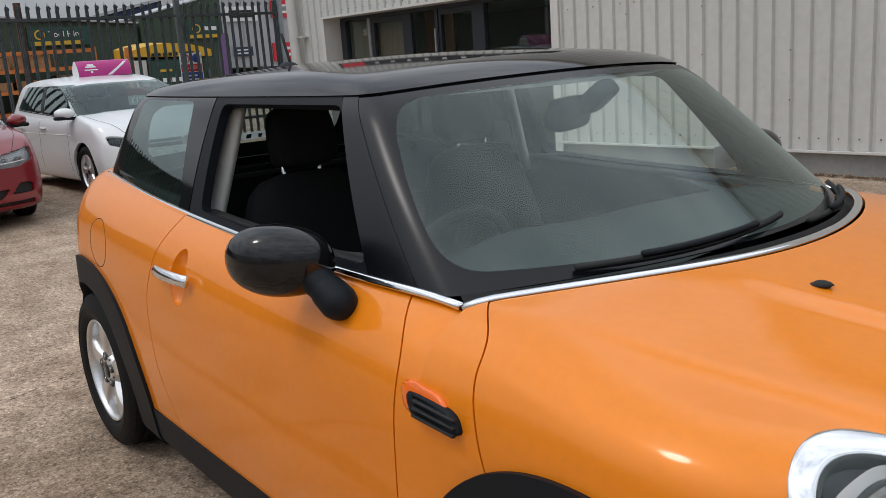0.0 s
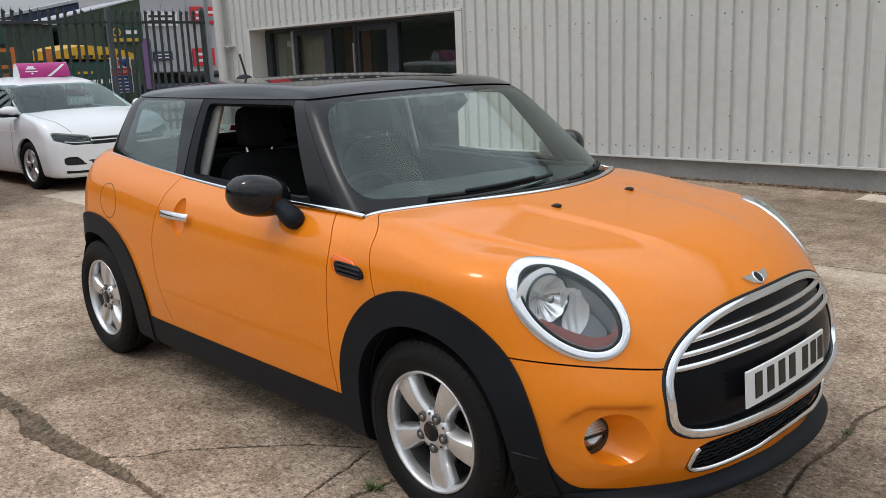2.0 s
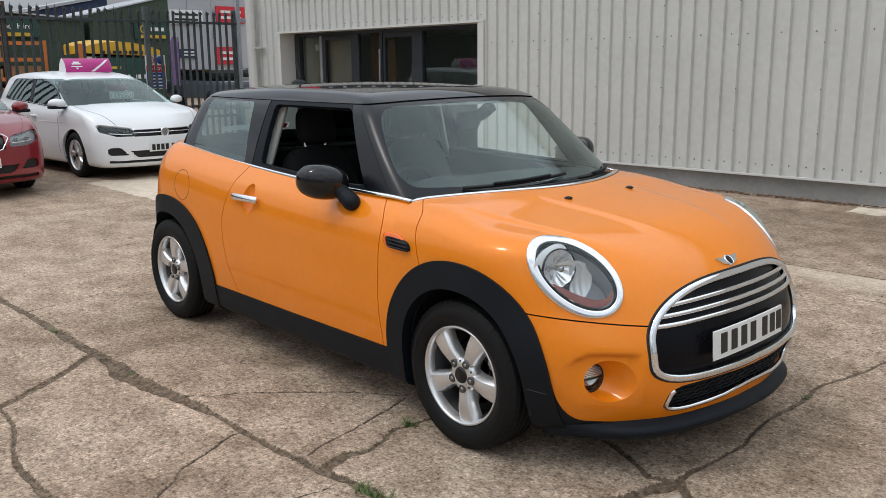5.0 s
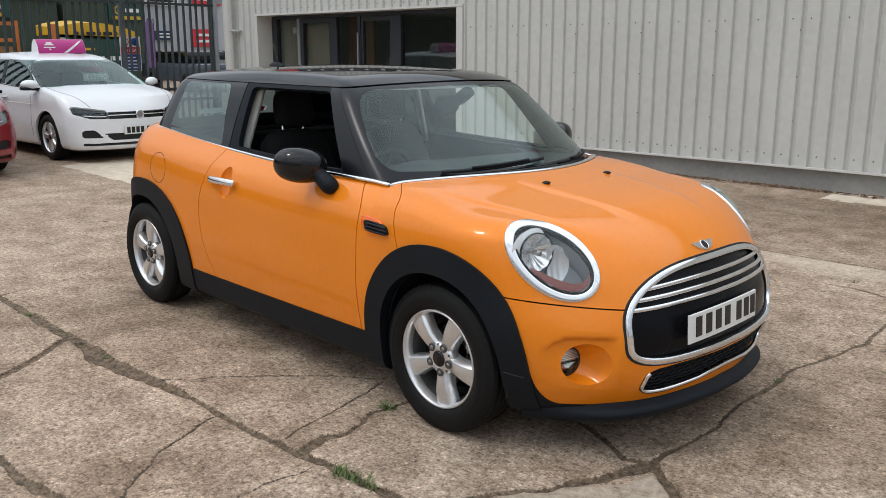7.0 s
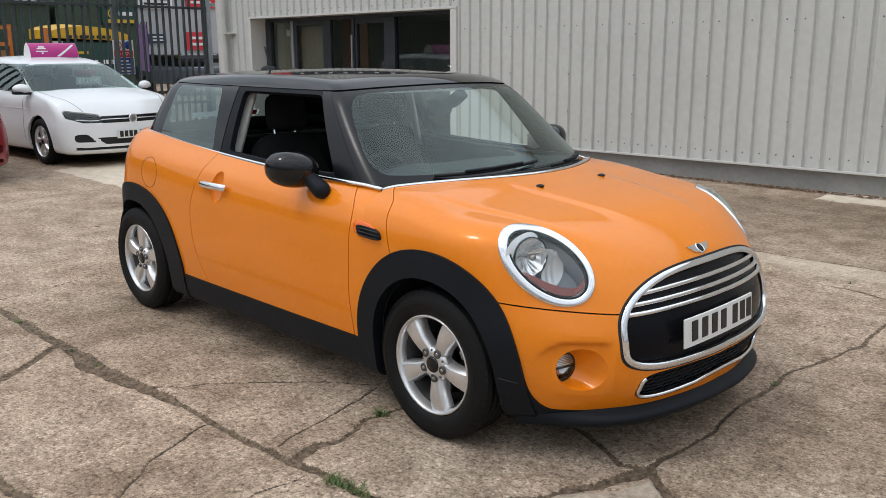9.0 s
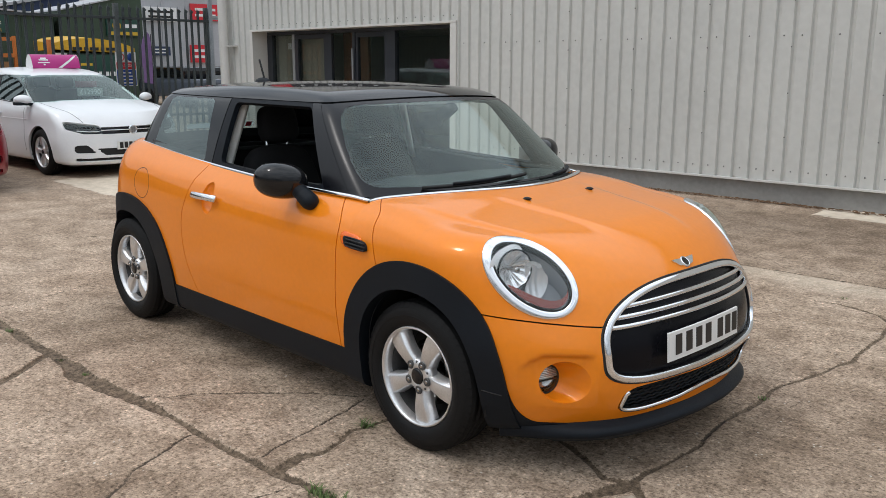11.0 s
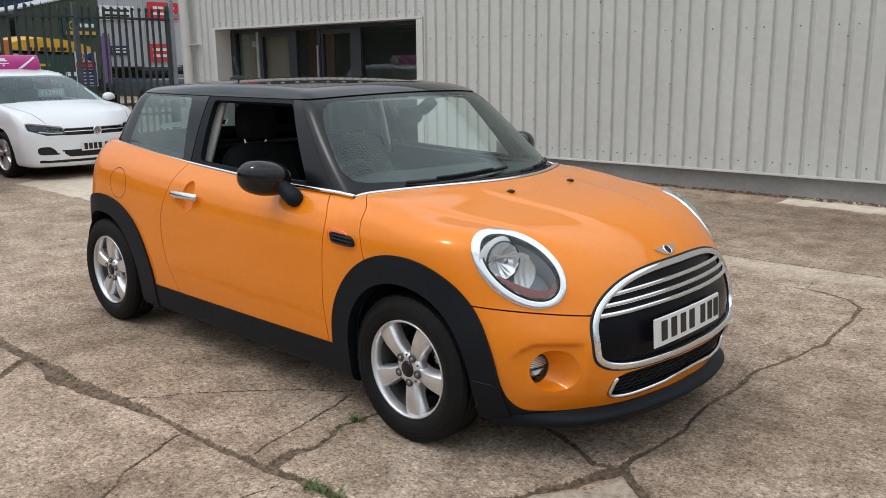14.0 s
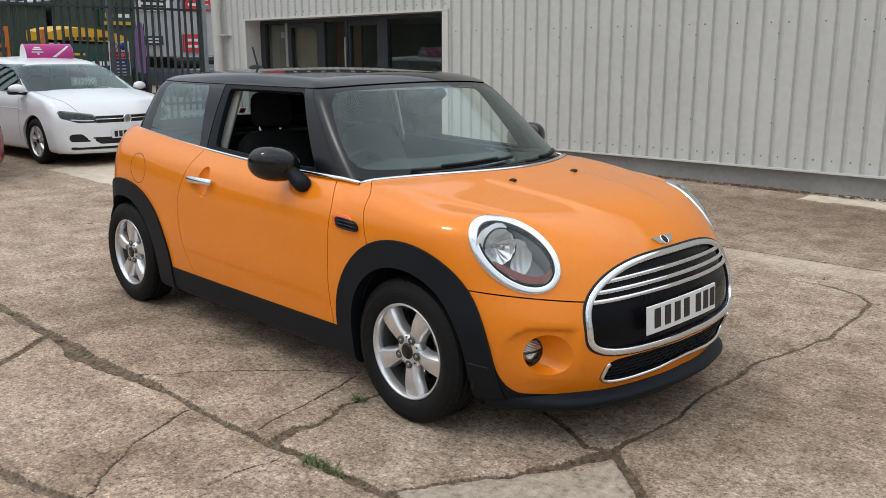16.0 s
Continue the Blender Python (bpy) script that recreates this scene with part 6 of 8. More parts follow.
def cladding(name, x0, x1, z0, z1):
    """Trapezoidal sheet: flat pans with narrow recessed ribs, and its thickness behind."""
    k = math.ceil((x0 - RIB) / PITCH) - 1
    cuts = [(-0.034, 0.0), (-0.018, 0.032), (0.010, 0.032), (0.024, 0.0)]
    pts = [(x0, 0.0)]
    while RIB + k * PITCH < x1 + 0.1:
        for dx, dy in cuts:
            x = RIB + k * PITCH + dx
            if x0 < x < x1:
                pts.append((x, dy))
        k += 1
    pts.append((x1, 0.0))
    V = [(x, WALL_Y + dy, z) for z in (z0, z1) for x, dy in pts] + [(x, WALL_Y + 0.15, z) for z in (z0, z1) for x in (x0, x1)]
    n = len(pts)
    F = [(i, i + 1, n + i + 1, n + i) for i in range(n - 1)]
    b = 2 * n
    F += [(b + 1, b, b + 2, b + 3), (0, n, b + 2, b), (n - 1, b + 1, b + 3, 2 * n - 1)]
    F += [tuple(range(n - 1, -1, -1)) + (b, b + 1), tuple(range(n, 2 * n)) + (b + 3, b + 2)]
    return mesh_object(name, V, F, CLAD, building, smooth=False)


building = thing("wall_clad", "pale grey profiled metal building wall with a dark recessed shop window", "wall", WALL_M, kind="structure")
cladding("cladding_sheet", WIN_R + 0.004, 14.0, 0.225, WALL_TOP)
cladding("cladding_sheet", WALL_END, WIN_L - 0.004, 0.225, WALL_TOP)
cladding("cladding_sheet", WIN_L, WIN_R, WIN_T, WALL_TOP)
box_part("plinth", (WIN_R, WALL_Y + 0.03, -0.12), (14.0, WALL_Y + 0.15, 0.222), PLINTH, building, label="grey painted plinth")
box_part("plinth", (WALL_END, WALL_Y + 0.03, -0.05), (WIN_L, WALL_Y + 0.15, 0.222), PLINTH, building)
box_part("drip_flashing", (WIN_R, WALL_Y - 0.035, 0.205), (14.0, WALL_Y - 0.002, 0.230), CLAD_TRIM, building, 0.004, "folded drip flashing")
box_part("drip_flashing", (WALL_END, WALL_Y - 0.035, 0.205), (WIN_L, WALL_Y - 0.002, 0.230), CLAD_TRIM, building, 0.004)
box_part("head_flashing", (WIN_L - 0.08, WALL_Y - 0.03, WIN_T - 0.004), (WIN_R + 0.11, WALL_Y - 0.002, WIN_T + 0.032), CLAD_TRIM, building, 0.004)
for x0, x1 in ((WIN_L - 0.07, WIN_L + 0.012), (WIN_R - 0.012, WIN_R + 0.11)):
    box_part("jamb_flashing", (x0, WALL_Y - 0.025, 0.03), (x1, WALL_Y - 0.003, WIN_T - 0.006), CLAD_TRIM, building, 0.004)
# the reveal and the room behind it
RD = 0.36
box_part("reveal", (WIN_L - 0.05, WALL_Y, 0.03), (WIN_L, WALL_Y + RD + 3.4, WIN_T), CLAD_TRIM, building)
box_part("reveal", (WIN_R, WALL_Y + 0.15, 0.03), (WIN_R + 0.05, WALL_Y + RD + 3.4, WIN_T), CLAD_TRIM, building)
box_part("reveal_head", (WIN_L, WALL_Y + 0.15, WIN_T), (WIN_R, WALL_Y + RD + 3.4, WIN_T + 0.06), CLAD_TRIM, building)
ROOMW = material("dim_office_wall", (0.30, 0.27, 0.23), 0.8, 0, 0, 0.2, 1.5)
ROOMF = material("office_carpet", (0.06, 0.06, 0.065), 0.9, 0, 0, 0.3, 8.0)
TAUPE_PANEL = material("flat_taupe_panel", (0.36, 0.33, 0.28), 0.85, 0, 0, 0.12, 3.0)
gy0 = WALL_Y + RD
box_part("room_back", (WIN_L, gy0 + 3.3, 0.03), (WIN_R, gy0 + 3.4, WIN_T), ROOMW, building)
box_part("room_floor", (WIN_L, WALL_Y + 0.15, 0.03), (WIN_R, gy0 + 3.3, 0.062), ROOMF, building)
DOORW = material("brown_door_veneer", (0.20, 0.085, 0.04), 0.5, 0, 0.1, 0.25, 3.0)
box_part("partition", (-10.02, gy0 + 0.30, 0.07), (-9.36, gy0 + 0.36, WIN_T - 0.005), DOORW, building, 0.004, "brown veneered partition")
box_part("filing_cupboard", (-8.6, gy0 + 2.7, 0.07), (-7.4, gy0 + 3.29, 1.2), ROOMW, building, 0.01)
win = thing("window_1", "dark framed shop window set back in the wall", "window", WALL_M, kind="structure")
box_part("window_frame", (WIN_L + 0.002, gy0 - 0.04, WIN_T - 0.06), (WIN_R - 0.002, gy0 + 0.04, WIN_T - 0.002), FRAME_DARK, win, 0.004)
box_part("window_frame", (WIN_L + 0.002, gy0 - 0.04, 0.064), (WIN_R - 0.002, gy0 + 0.04, 0.15), FRAME_DARK, win, 0.004)
for x, w, mat in ((-11.75, 0.15, FRAME_DARK), (-11.02, 0.07, FRAME_POST), (-9.345, 0.07, FRAME_DARK), (-8.43, 0.21, FRAME_DARK), (-6.84, 0.09, FRAME_DARK)):
    box_part("mullion", (x - w / 2, gy0 - 0.05, 0.15), (x + w / 2, gy0 + 0.045, WIN_T - 0.06), mat, win, 0.004)
box_part("handle_bar", (-9.365, gy0 - 0.085, 0.75), (-9.335, gy0 - 0.055, 1.78), FRAME_POST, win, 0.006, "pale grey pull handle")
for x0, x1, e0, e1 in ((-10.98, -9.95, 0.08, 0.21), (-9.305, -8.54, 0.05, 0.05)):
    for a, b in (((x0, 0.155), (x0 + e0, WIN_T - 0.065)), ((x1 - e1, 0.155), (x1, WIN_T - 0.065)), ((x0 + e0, 0.155), (x1 - e1, 0.32)), ((x0 + e0, WIN_T - 0.145), (x1 - e1, WIN_T - 0.065))):
        box_part("sash", (a[0], gy0 - 0.035, a[1]), (b[0], gy0 + 0.03, b[1]), FRAME_DARK, win, 0.003)
for x0, x1 in ((-11.67, -11.06), (-10.90, -10.16), (-9.94, -9.39), (-9.25, -8.59), (-8.32, -6.89)):
    box_part("pane", (x0, gy0 - 0.004, 0.15), (x1, gy0 + 0.004, WIN_T - 0.06), ROOM_GLASS, win)
# flat taupe panels fill the two left panes from behind
for x0, x1 in ((-11.67, -11.06), (-10.95, -10.10)):
    b = box_part("window_panel", (x0, gy0 + 0.10, 0.45), (x1, gy0 + 0.104, WIN_T - 0.08), TAUPE_PANEL, win, 0, "flat taupe panel behind the glass")
box_part("paper_note", (-11.26, gy0 + 0.012, 1.79), (-11.15, gy0 + 0.014, 1.90), WHITE_INK, win, 0, "small white paper note")
box_part("strip_lamp", (-8.0, gy0 + 1.2, WIN_T - 0.05), (-7.0, gy0 + 1.32, WIN_T - 0.005), WHITE_INK, building, 0.01)
# screws in rows
SCREWS = bmesh.new()
bmesh.ops.create_uvsphere(SCREWS, u_segments=8, v_segments=5, radius=0.0085)
screw_me = bpy.data.meshes.new("screw_head")
SCREWS.to_mesh(screw_me)
SCREWS.free()
screw_me.materials.append(BOLT)


def screw(x, z):
    o = new("screw_head", screw_me)
    o.parent = building
    o.location = (x, WALL_Y - 0.004, z)


for k in range(-13, 30):
    screw(-4.791 + k * 0.1945, 0.345)
for k in range(-26, 1):
    screw(-6.751 + k * 0.1965, WIN_T + 0.105)
for z in (0.718, 1.198, 1.694, 2.18):
    for k in range(-1, 6):
        screw(-4.706 + k * 0.975, z)
# the middle row skips every third pan
for k in range(-9, 27):
    if k % 5 in (0, 1, 3):
        screw(-4.790 + k * 0.1945, 1.814)
# side wall, roof and rear close the building
box_part("side_wall", (WALL_END, WALL_Y + 0.15, -0.05), (WALL_END + 0.12, 22.0, WALL_TOP), CLAD, building)
box_part("side_wall", (13.88, WALL_Y + 0.15, -0.05), (14.0, 22.0, WALL_TOP), CLAD, building)
box_part("rear_wall", (WALL_END + 0.12, 21.88, -0.05), (13.88, 22.0, WALL_TOP), CLAD, building)
box_part("roof_deck", (WALL_END - 0.1, WALL_Y - 0.12, WALL_TOP + 0.003), (14.1, 22.1, WALL_TOP + 0.2), CLAD_TRIM, building)
# rainwater pipe at the corner
pipe = thing("downpipe", "pale grey round downpipe with a bracket at the wall's corner", "pipe", WALL_M)
PX = -12.60
lathe([(0.075, 0.045), (0.075, WALL_TOP)], CLAD_TRIM, "pipe", pipe, "z", 20, m=Matrix.Translation((PX, WALL_Y - 0.12, 0.0)))
for z in (0.9, 1.86, 3.4):
    lathe([(0.083, -0.02), (0.083, 0.02)], CLAD_TRIM, "bracket", pipe, "z", 20, m=Matrix.Translation((PX, WALL_Y - 0.12, z)))
    box_part("bracket_arm", (PX + 0.09, WALL_Y - 0.135, z - 0.012), (PX + 0.26, WALL_Y - 0.002, z + 0.012), CLAD_TRIM, pipe, 0.003)
# the company board above the window, seen mirrored in the car's roof
SIGN_BLACK = material("black_sign_board", (0.012, 0.012, 0.013), 0.4)
sgn_ = thing("sign_board", "black company board with thin white border, red square and white bars", "sign", WALL_M)
box_part("board", (-11.6, WALL_Y - 0.06, 2.75), (-6.4, WALL_Y - 0.004, 3.55), SIGN_BLACK, sgn_, 0.004)
box_part("red_square", (-11.5, WALL_Y - 0.066, 2.87), (-10.85, WALL_Y - 0.061, 3.43), RED_INK, sgn_)
for k in range(9):
    box_part("letter_bar", (-10.55 + k * 0.43, WALL_Y - 0.066, 3.06), (-10.45 + k * 0.43, WALL_Y - 0.061, 3.24), WHITE_INK, sgn_)
for z0 in (2.78, 3.50):
    box_part("border", (-11.55, WALL_Y - 0.066, z0), (-6.45, WALL_Y - 0.061, z0 + 0.022), WHITE_INK, sgn_)

# ---- palisade fence and gate ----
FENCE_MAT = material("galvanised_steel", (0.125, 0.145, 0.15), 0.5, 0.5, 0, 0.35, 3.0, 0.1, 50)
PALE_STEEL = material("bright_galvanised_frame", (0.34, 0.38, 0.42), 0.5, 0.3, 0, 0.2, 3.0)
RAIL_MAT = material("weathered_steel_rail", (0.055, 0.065, 0.07), 0.6, 0.4, 0, 0.3, 3.0)
RUST = material("rusty_steel_post", (0.10, 0.05, 0.035), 0.8, 0.1, 0, 0.5, 6.0)


def pale_mesh(h, w=0.068):
    """A W-section pale with a three-pointed head."""
    pts = [(-w / 2, 0.012), (-w / 2 + 0.012, -0.010), (-0.010, -0.010), (0, 0.0), (0.010, -0.010), (w / 2 - 0.012, -0.010), (w / 2, 0.012)]
    V, F = [], []
    for k, (x, y) in enumerate(pts):
        top = h - (0.0 if k == 3 else 0.10 if k in (0, 6) else 0.055 if k in (1, 5) else 0.075)
        for z in (0.06, h - 0.14, top):
            V.append((y + (0.035 * (k in (0, 6)) if z == top else 0), x * (1.25 if z == top and k in (0, 6) else 1), z))
    for k in range(6):
        for j in range(2):
            F.append((k * 3 + j, k * 3 + 3 + j, k * 3 + 4 + j, k * 3 + 1 + j))
    me = bpy.data.meshes.new("pale")
    me.from_pydata(V, [], F)
    me.materials.append(FENCE_MAT)
    sm = me
    return sm


PALE = pale_mesh(2.62, 0.060)


def fence_run(name, label, x, y0, y1, pitch, posts, rails=(0.45, 2.34), m=None, post_mats=()):
    ob = thing(name, label, "fence")
    if m is not None:
        ob.matrix_world = m
    y = y0 + pitch / 2
    while y < y1:
        o = new("pale", PALE)
        o.parent = ob
        o.location = (x + 0.035, y, 0)
        o.rotation_euler = (random.Random(int(y * 1000)).uniform(-0.006, 0.006), 0, 0)
        y += pitch
    for z in rails:
        box_part("rail", (x + 0.050, y0, z - 0.025), (x + 0.085, y1, z + 0.025), RAIL_MAT, ob, 0.004, "darker grey steel rail")
    for k, py in enumerate(posts):
        box_part("post", (x - 0.10, py - 0.05, 0.0), (x - 0.024, py + 0.05, 2.62), post_mats[k] if k < len(post_mats) and post_mats[k] else FENCE_MAT, ob, 0.006)
    return ob


FX = -14.3
fence_run("palisade_fence", "grey galvanised steel palisade fence with pointed pales", FX, -16.0, 4.40, 0.153, (-12, -8.5, -5.0, -1.6, 1.86), post_mats=(None, None, None, None, RUST))
gate = fence_run("palisade_gate", "grey steel palisade gate leaf beside the building", FX, 4.50, 6.40, 0.146, (4.48, 6.42))
box_part("drop_bolt", (FX + 0.05, 4.86, 0.02), (FX + 0.09, 4.90, 1.4), FENCE_MAT, gate, 0.004)
fence_run("palisade_fence", "grey galvanised steel palisade fence along the open side of the yard", 0.0, -14.0, 13.0, 0.20, (-12, -8, -4, 0, 4, 8, 12), m=pose(-1.0, -9.5, 0, 0, 0, 90))
for y in (6.48, 6.86):
    box_part("infill_post", (FX - 0.03, y - 0.04, 0.0), (FX + 0.03, y + 0.04, 2.95), PALE_STEEL, gate, 0.004, "bright galvanised frame post")
for z in (1.2, 2.42):
    box_part("infill_rail", (FX - 0.025, 6.521, z - 0.04), (FX + 0.025, 6.819, z + 0.04), PALE_STEEL, gate, 0.004)

# notice on the gate: red and blue fields; small writing stays bars
BLUE = material("blue_print", (0.02, 0.07, 0.33), 0.5)
notice = thing("notice_board", "white safety notice with red and blue fields hung on the fence", "sign")
nx = FX - 0.055
box_part("board", (nx, 4.40, 1.04), (nx + 0.006, 4.82, 1.70), WHITE_INK, notice, 0.002)
box_part("red_band", (nx + 0.0065, 4.415, 1.37), (nx + 0.009, 4.805, 1.50), RED_INK, notice)
box_part("blue_field", (nx + 0.0065, 4.415, 1.055), (nx + 0.009, 4.805, 1.36), BLUE, notice)
lathe([(0.0, 0.0095), (0.075, 0.0095), (0.075, 0.0065)], BLUE, "blue_disc", notice, "x", 28, m=Matrix.Translation((nx, 4.71, 1.60)))
lathe([(0.058, 0.0095), (0.075, 0.0095)], RED_INK, "red_ring", notice, "x", 28, m=Matrix.Translation((nx, 4.51, 1.60)))
for k in range(4):
    box_part("text_bar", (nx + 0.0095, 4.45, 1.09 + k * 0.065), (nx + 0.0105, 4.45 + (0.32, 0.28, 0.33, 0.25)[k], 1.115 + k * 0.065), WHITE_INK, notice)


def lettering(text, size, mat, m, parent, name="lettering"):
    """Words in the built-in font, turned into a mesh."""
    cu = bpy.data.curves.new(name, "FONT")
    cu.body, cu.size, cu.extrude, cu.align_x, cu.align_y = text, size, 0.003, "CENTER", "CENTER"
    ob = bpy.data.objects.new(name, cu)
    me = bpy.data.meshes.new_from_object(ob)
    bpy.data.objects.remove(ob)
    me.materials.clear()
    me.materials.append(mat)
    o = new(name, me)
    o.parent = parent
    o.matrix_basis = m
    return o


FACE_X = pose(0, 0, 0, 90, 0, 90)
lettering("No HGVs", 0.085, WHITE_INK, Matrix.Translation((nx + 0.010, 4.61, 1.435)) @ FACE_X, notice, "words")

# ---- beyond the fence ----
GREEN = material("dark_green_cladding", (0.038, 0.066, 0.040), 0.6, 0, 0, 0.25, 0.8)
BOARD_GREEN = material("green_sign_board", (0.012, 0.060, 0.045), 0.5, 0, 0, 0.1, 2.0)
RACK = material("orange_rack_paint", (0.55, 0.17, 0.035), 0.6, 0, 0, 0.3, 3.0)
TIMBER = material("stacked_timber", (0.34, 0.19, 0.09), 0.8, 0, 0, 0.4, 4.0)
YELLOW = material("yellow_canopy", (0.62, 0.36, 0.02), 0.5, 0, 0, 0.15, 2.0)
GOLD = material("yellow_print", (0.60, 0.38, 0.03), 0.5)
PURPLE = material("purple_flag_cloth", (0.17, 0.10, 0.24), 0.8, 0, 0, 0.2, 4.0)
SLATE = material("slate_blue_van_paint", (0.06, 0.075, 0.10), 0.4, 0, 0.3, 0.1, 2.0)
GREYB = material("grey_unit_cladding", (0.42, 0.43, 0.455), 0.6, 0, 0, 0.1, 0.7)
NAVY = material("navy_sign", (0.02, 0.04, 0.10), 0.5, 0, 0, 0.2, 3.0)
merch = thing("trade_building", "dark green trade warehouse with shallow roof beyond the fence", "building")
def prism(name, x0, x1, outline, mat, parent, label=""):
    """A block whose face to the yard has the given (y, z) outline."""
    n = len(outline)
    V = [(x1, y, z) for y, z in outline] + [(x0, y, z) for y, z in outline]
    F = [tuple(range(n)), tuple(range(2 * n - 1, n - 1, -1))] + [(i + n, (i + 1) % n + n, (i + 1) % n, i) for i in range(n)]
    return mesh_object(name, V, F, mat, parent, label, False)


prism("wall", -36.0, -31.2, [(-22.0, 0.0), (9.6, 0.0), (9.6, 3.14), (-22.0, 5.4)], GREEN, merch)
prism("roof_edge", -36.2, -31.0, [(-22.2, 5.42), (9.75, 3.145), (9.75, 3.20), (-22.2, 5.48)], GREYB, merch, "pale roof edge")
for i in range(24):
    box_part("wall_rib", (-31.2, -18.0 + i * 1.15, 2.3), (-31.17, -17.94 + i * 1.15, 3.1), GREEN, merch)
annex = thing("trade_building", "dark green warehouse gable with a pale roof edge beyond the fence", "building")
prism("wall", -35.0, -31.17, [(9.85, 0.0), (13.05, 0.0), (13.05, 4.15), (9.85, 3.36)], GREEN, annex)
prism("roof_edge", -35.2, -31.1, [(9.8, 3.36), (13.1, 4.16), (13.1, 4.21), (9.8, 3.41)], GREYB, annex, "pale roof edge")
far_unit = thing("grey_unit", "dark grey gabled shed far beyond the fence", "building")
prism("wall", -52.0, -46.0, [(13.0, 0.0), (30.0, 0.0), (30.0, 4.2), (19.0, 5.6), (13.0, 4.3)], NAVY, far_unit)
prism("roof_edge", -52.2, -45.8, [(12.8, 4.3), (19.0, 5.63), (30.2, 4.2), (30.2, 4.34), (19.0, 5.78), (12.8, 4.45)], GREYB, far_unit)
for y0, words in ((2.35, ""), (5.95, "Tool Hire"), (-3.4, ""), (11.55, "")):
    b = thing("trade_sign", "green trade sign with pale lettering and a yellow strip", "sign", group="signs on the warehouse")
    box_part("board", (-31.165, y0, 2.50), (-31.05, y0 + (1.3 if y0 > 9 else 2.05), 3.12), BOARD_GREEN, b)
    box_part("yellow_strip", (-31.045, y0 + 0.1, 2.53), (-31.03, y0 + (1.25 if y0 > 9 else 1.75), 2.66), GOLD, b)
    lathe([(0.12, 0.02), (0.17, 0.02)], GOLD, "emblem", b, "x", 24, m=Matrix.Translation((-31.05, y0 + 0.38, 2.88)))
    if words:
        lettering(words, 0.28, WHITE_INK, Matrix.Translation((-31.04, y0 + 1.22, 2.88)) @ FACE_X, b, "words")
    else:
        box_part("text_bar", (-31.045, y0 + 0.65, 2.81), (-31.035, y0 + (1.2 if y0 > 9 else 1.6), 2.95), WHITE_INK, b)
# racking with stacked timber
rack = thing("storage_rack", "orange steel storage racking loaded with stacked timber", "rack")
for i in range(15):
    y = -10 + i * 1.25
    box_part("upright", (-29.3, y - 0.05, 0.0), (-29.2, y + 0.05, 2.35), RACK, rack)
for z in (0.35, 1.05, 1.7, 2.25):
    box_part("beam", (-29.22, -10, z - 0.06), (-29.16, 7.5, z + 0.06), RACK, rack)
for z in (0.35, 1.05, 1.7):
    box_part("shelf_deck", (-30.62, -10.0, z - 0.02), (-29.23, 7.5, z + 0.0695), RACK, rack)
rng = random.Random(9)
for i in range(14):
    for z in (0.42, 1.12, 1.77):
        y = -10 + i * 1.25
        if rng.random() < 0.85:
            st = box_part("timber_block", (-30.6, y + 0.08, z), (-29.3, y + 1.1, z + 0.25 + 0.3 * rng.random()), TIMBER if rng.random() < 0.9 else LAMP_GREY, None, 0.01)
            tagged(st, "block of sawn timber lying on the orange rack", "timber", "timber on the rack")
# yellow-topped trade kiosk with a green banner
kiosk = thing("trade_kiosk", "green kiosk with a curved yellow canopy beyond the fence", "kiosk")
V, F = [], []
for i in range(13):
    t = i / 12
    y = 8.05 + 2.75 * t
    z = 2.10 + 0.24 * math.sin(math.pi * t) ** 0.8 - 0.12 * t
    V += [(-27.2, y, 1.90 - 0.10 * t), (-27.2, y, z), (-29.0, y, z + 0.1), (-29.0, y, 1.86 - 0.10 * t)]
for i in range(12):
    for k in range(4):
        F.append((i * 4 + k, i * 4 + (k + 1) % 4, i * 4 + 4 + (k + 1) % 4, i * 4 + 4 + k))
F += [(3, 2, 1, 0), (48, 49, 50, 51)]
mesh_object("canopy", V, F, YELLOW, kiosk, "curved yellow canopy", False)
for k in range(9):
    box_part("dark_lettering", (-27.19, 8.65 + k * 0.19, 1.885), (-27.17, 8.76 + k * 0.19, 1.985), INK, kiosk)
box_part("body", (-29.0, 8.1, 0.0), (-27.4, 10.6, 1.80), GREEN, kiosk)
box_part("white_panel", (-27.39, 8.12, 0.9), (-27.33, 8.50, 1.79), WHITE_INK, kiosk)
box_part("banner", (-27.05, 8.45, 0.10), (-27.02, 10.25, 1.74), BOARD_GREEN, kiosk, 0, "green banner with pale bars")
for y0, y1 in ((8.85, 8.98), (9.02, 9.12), (9.16, 9.27), (9.31, 9.36), (9.40, 9.50), (9.62, 9.74), (9.78, 9.88), (9.91, 9.97), (10.0, 10.12)):
    box_part("banner_bar", (-27.015, y0, 1.04), (-27.005, y1, 1.18), WHITE_INK, kiosk)
box_part("banner_bar", (-27.015, 8.7, 1.38), (-27.005, 9.2, 1.46), GOLD, kiosk)
box_part("pole", (-26.9, 7.70, 0), (-26.75, 7.90, 2.2), RACK, kiosk)
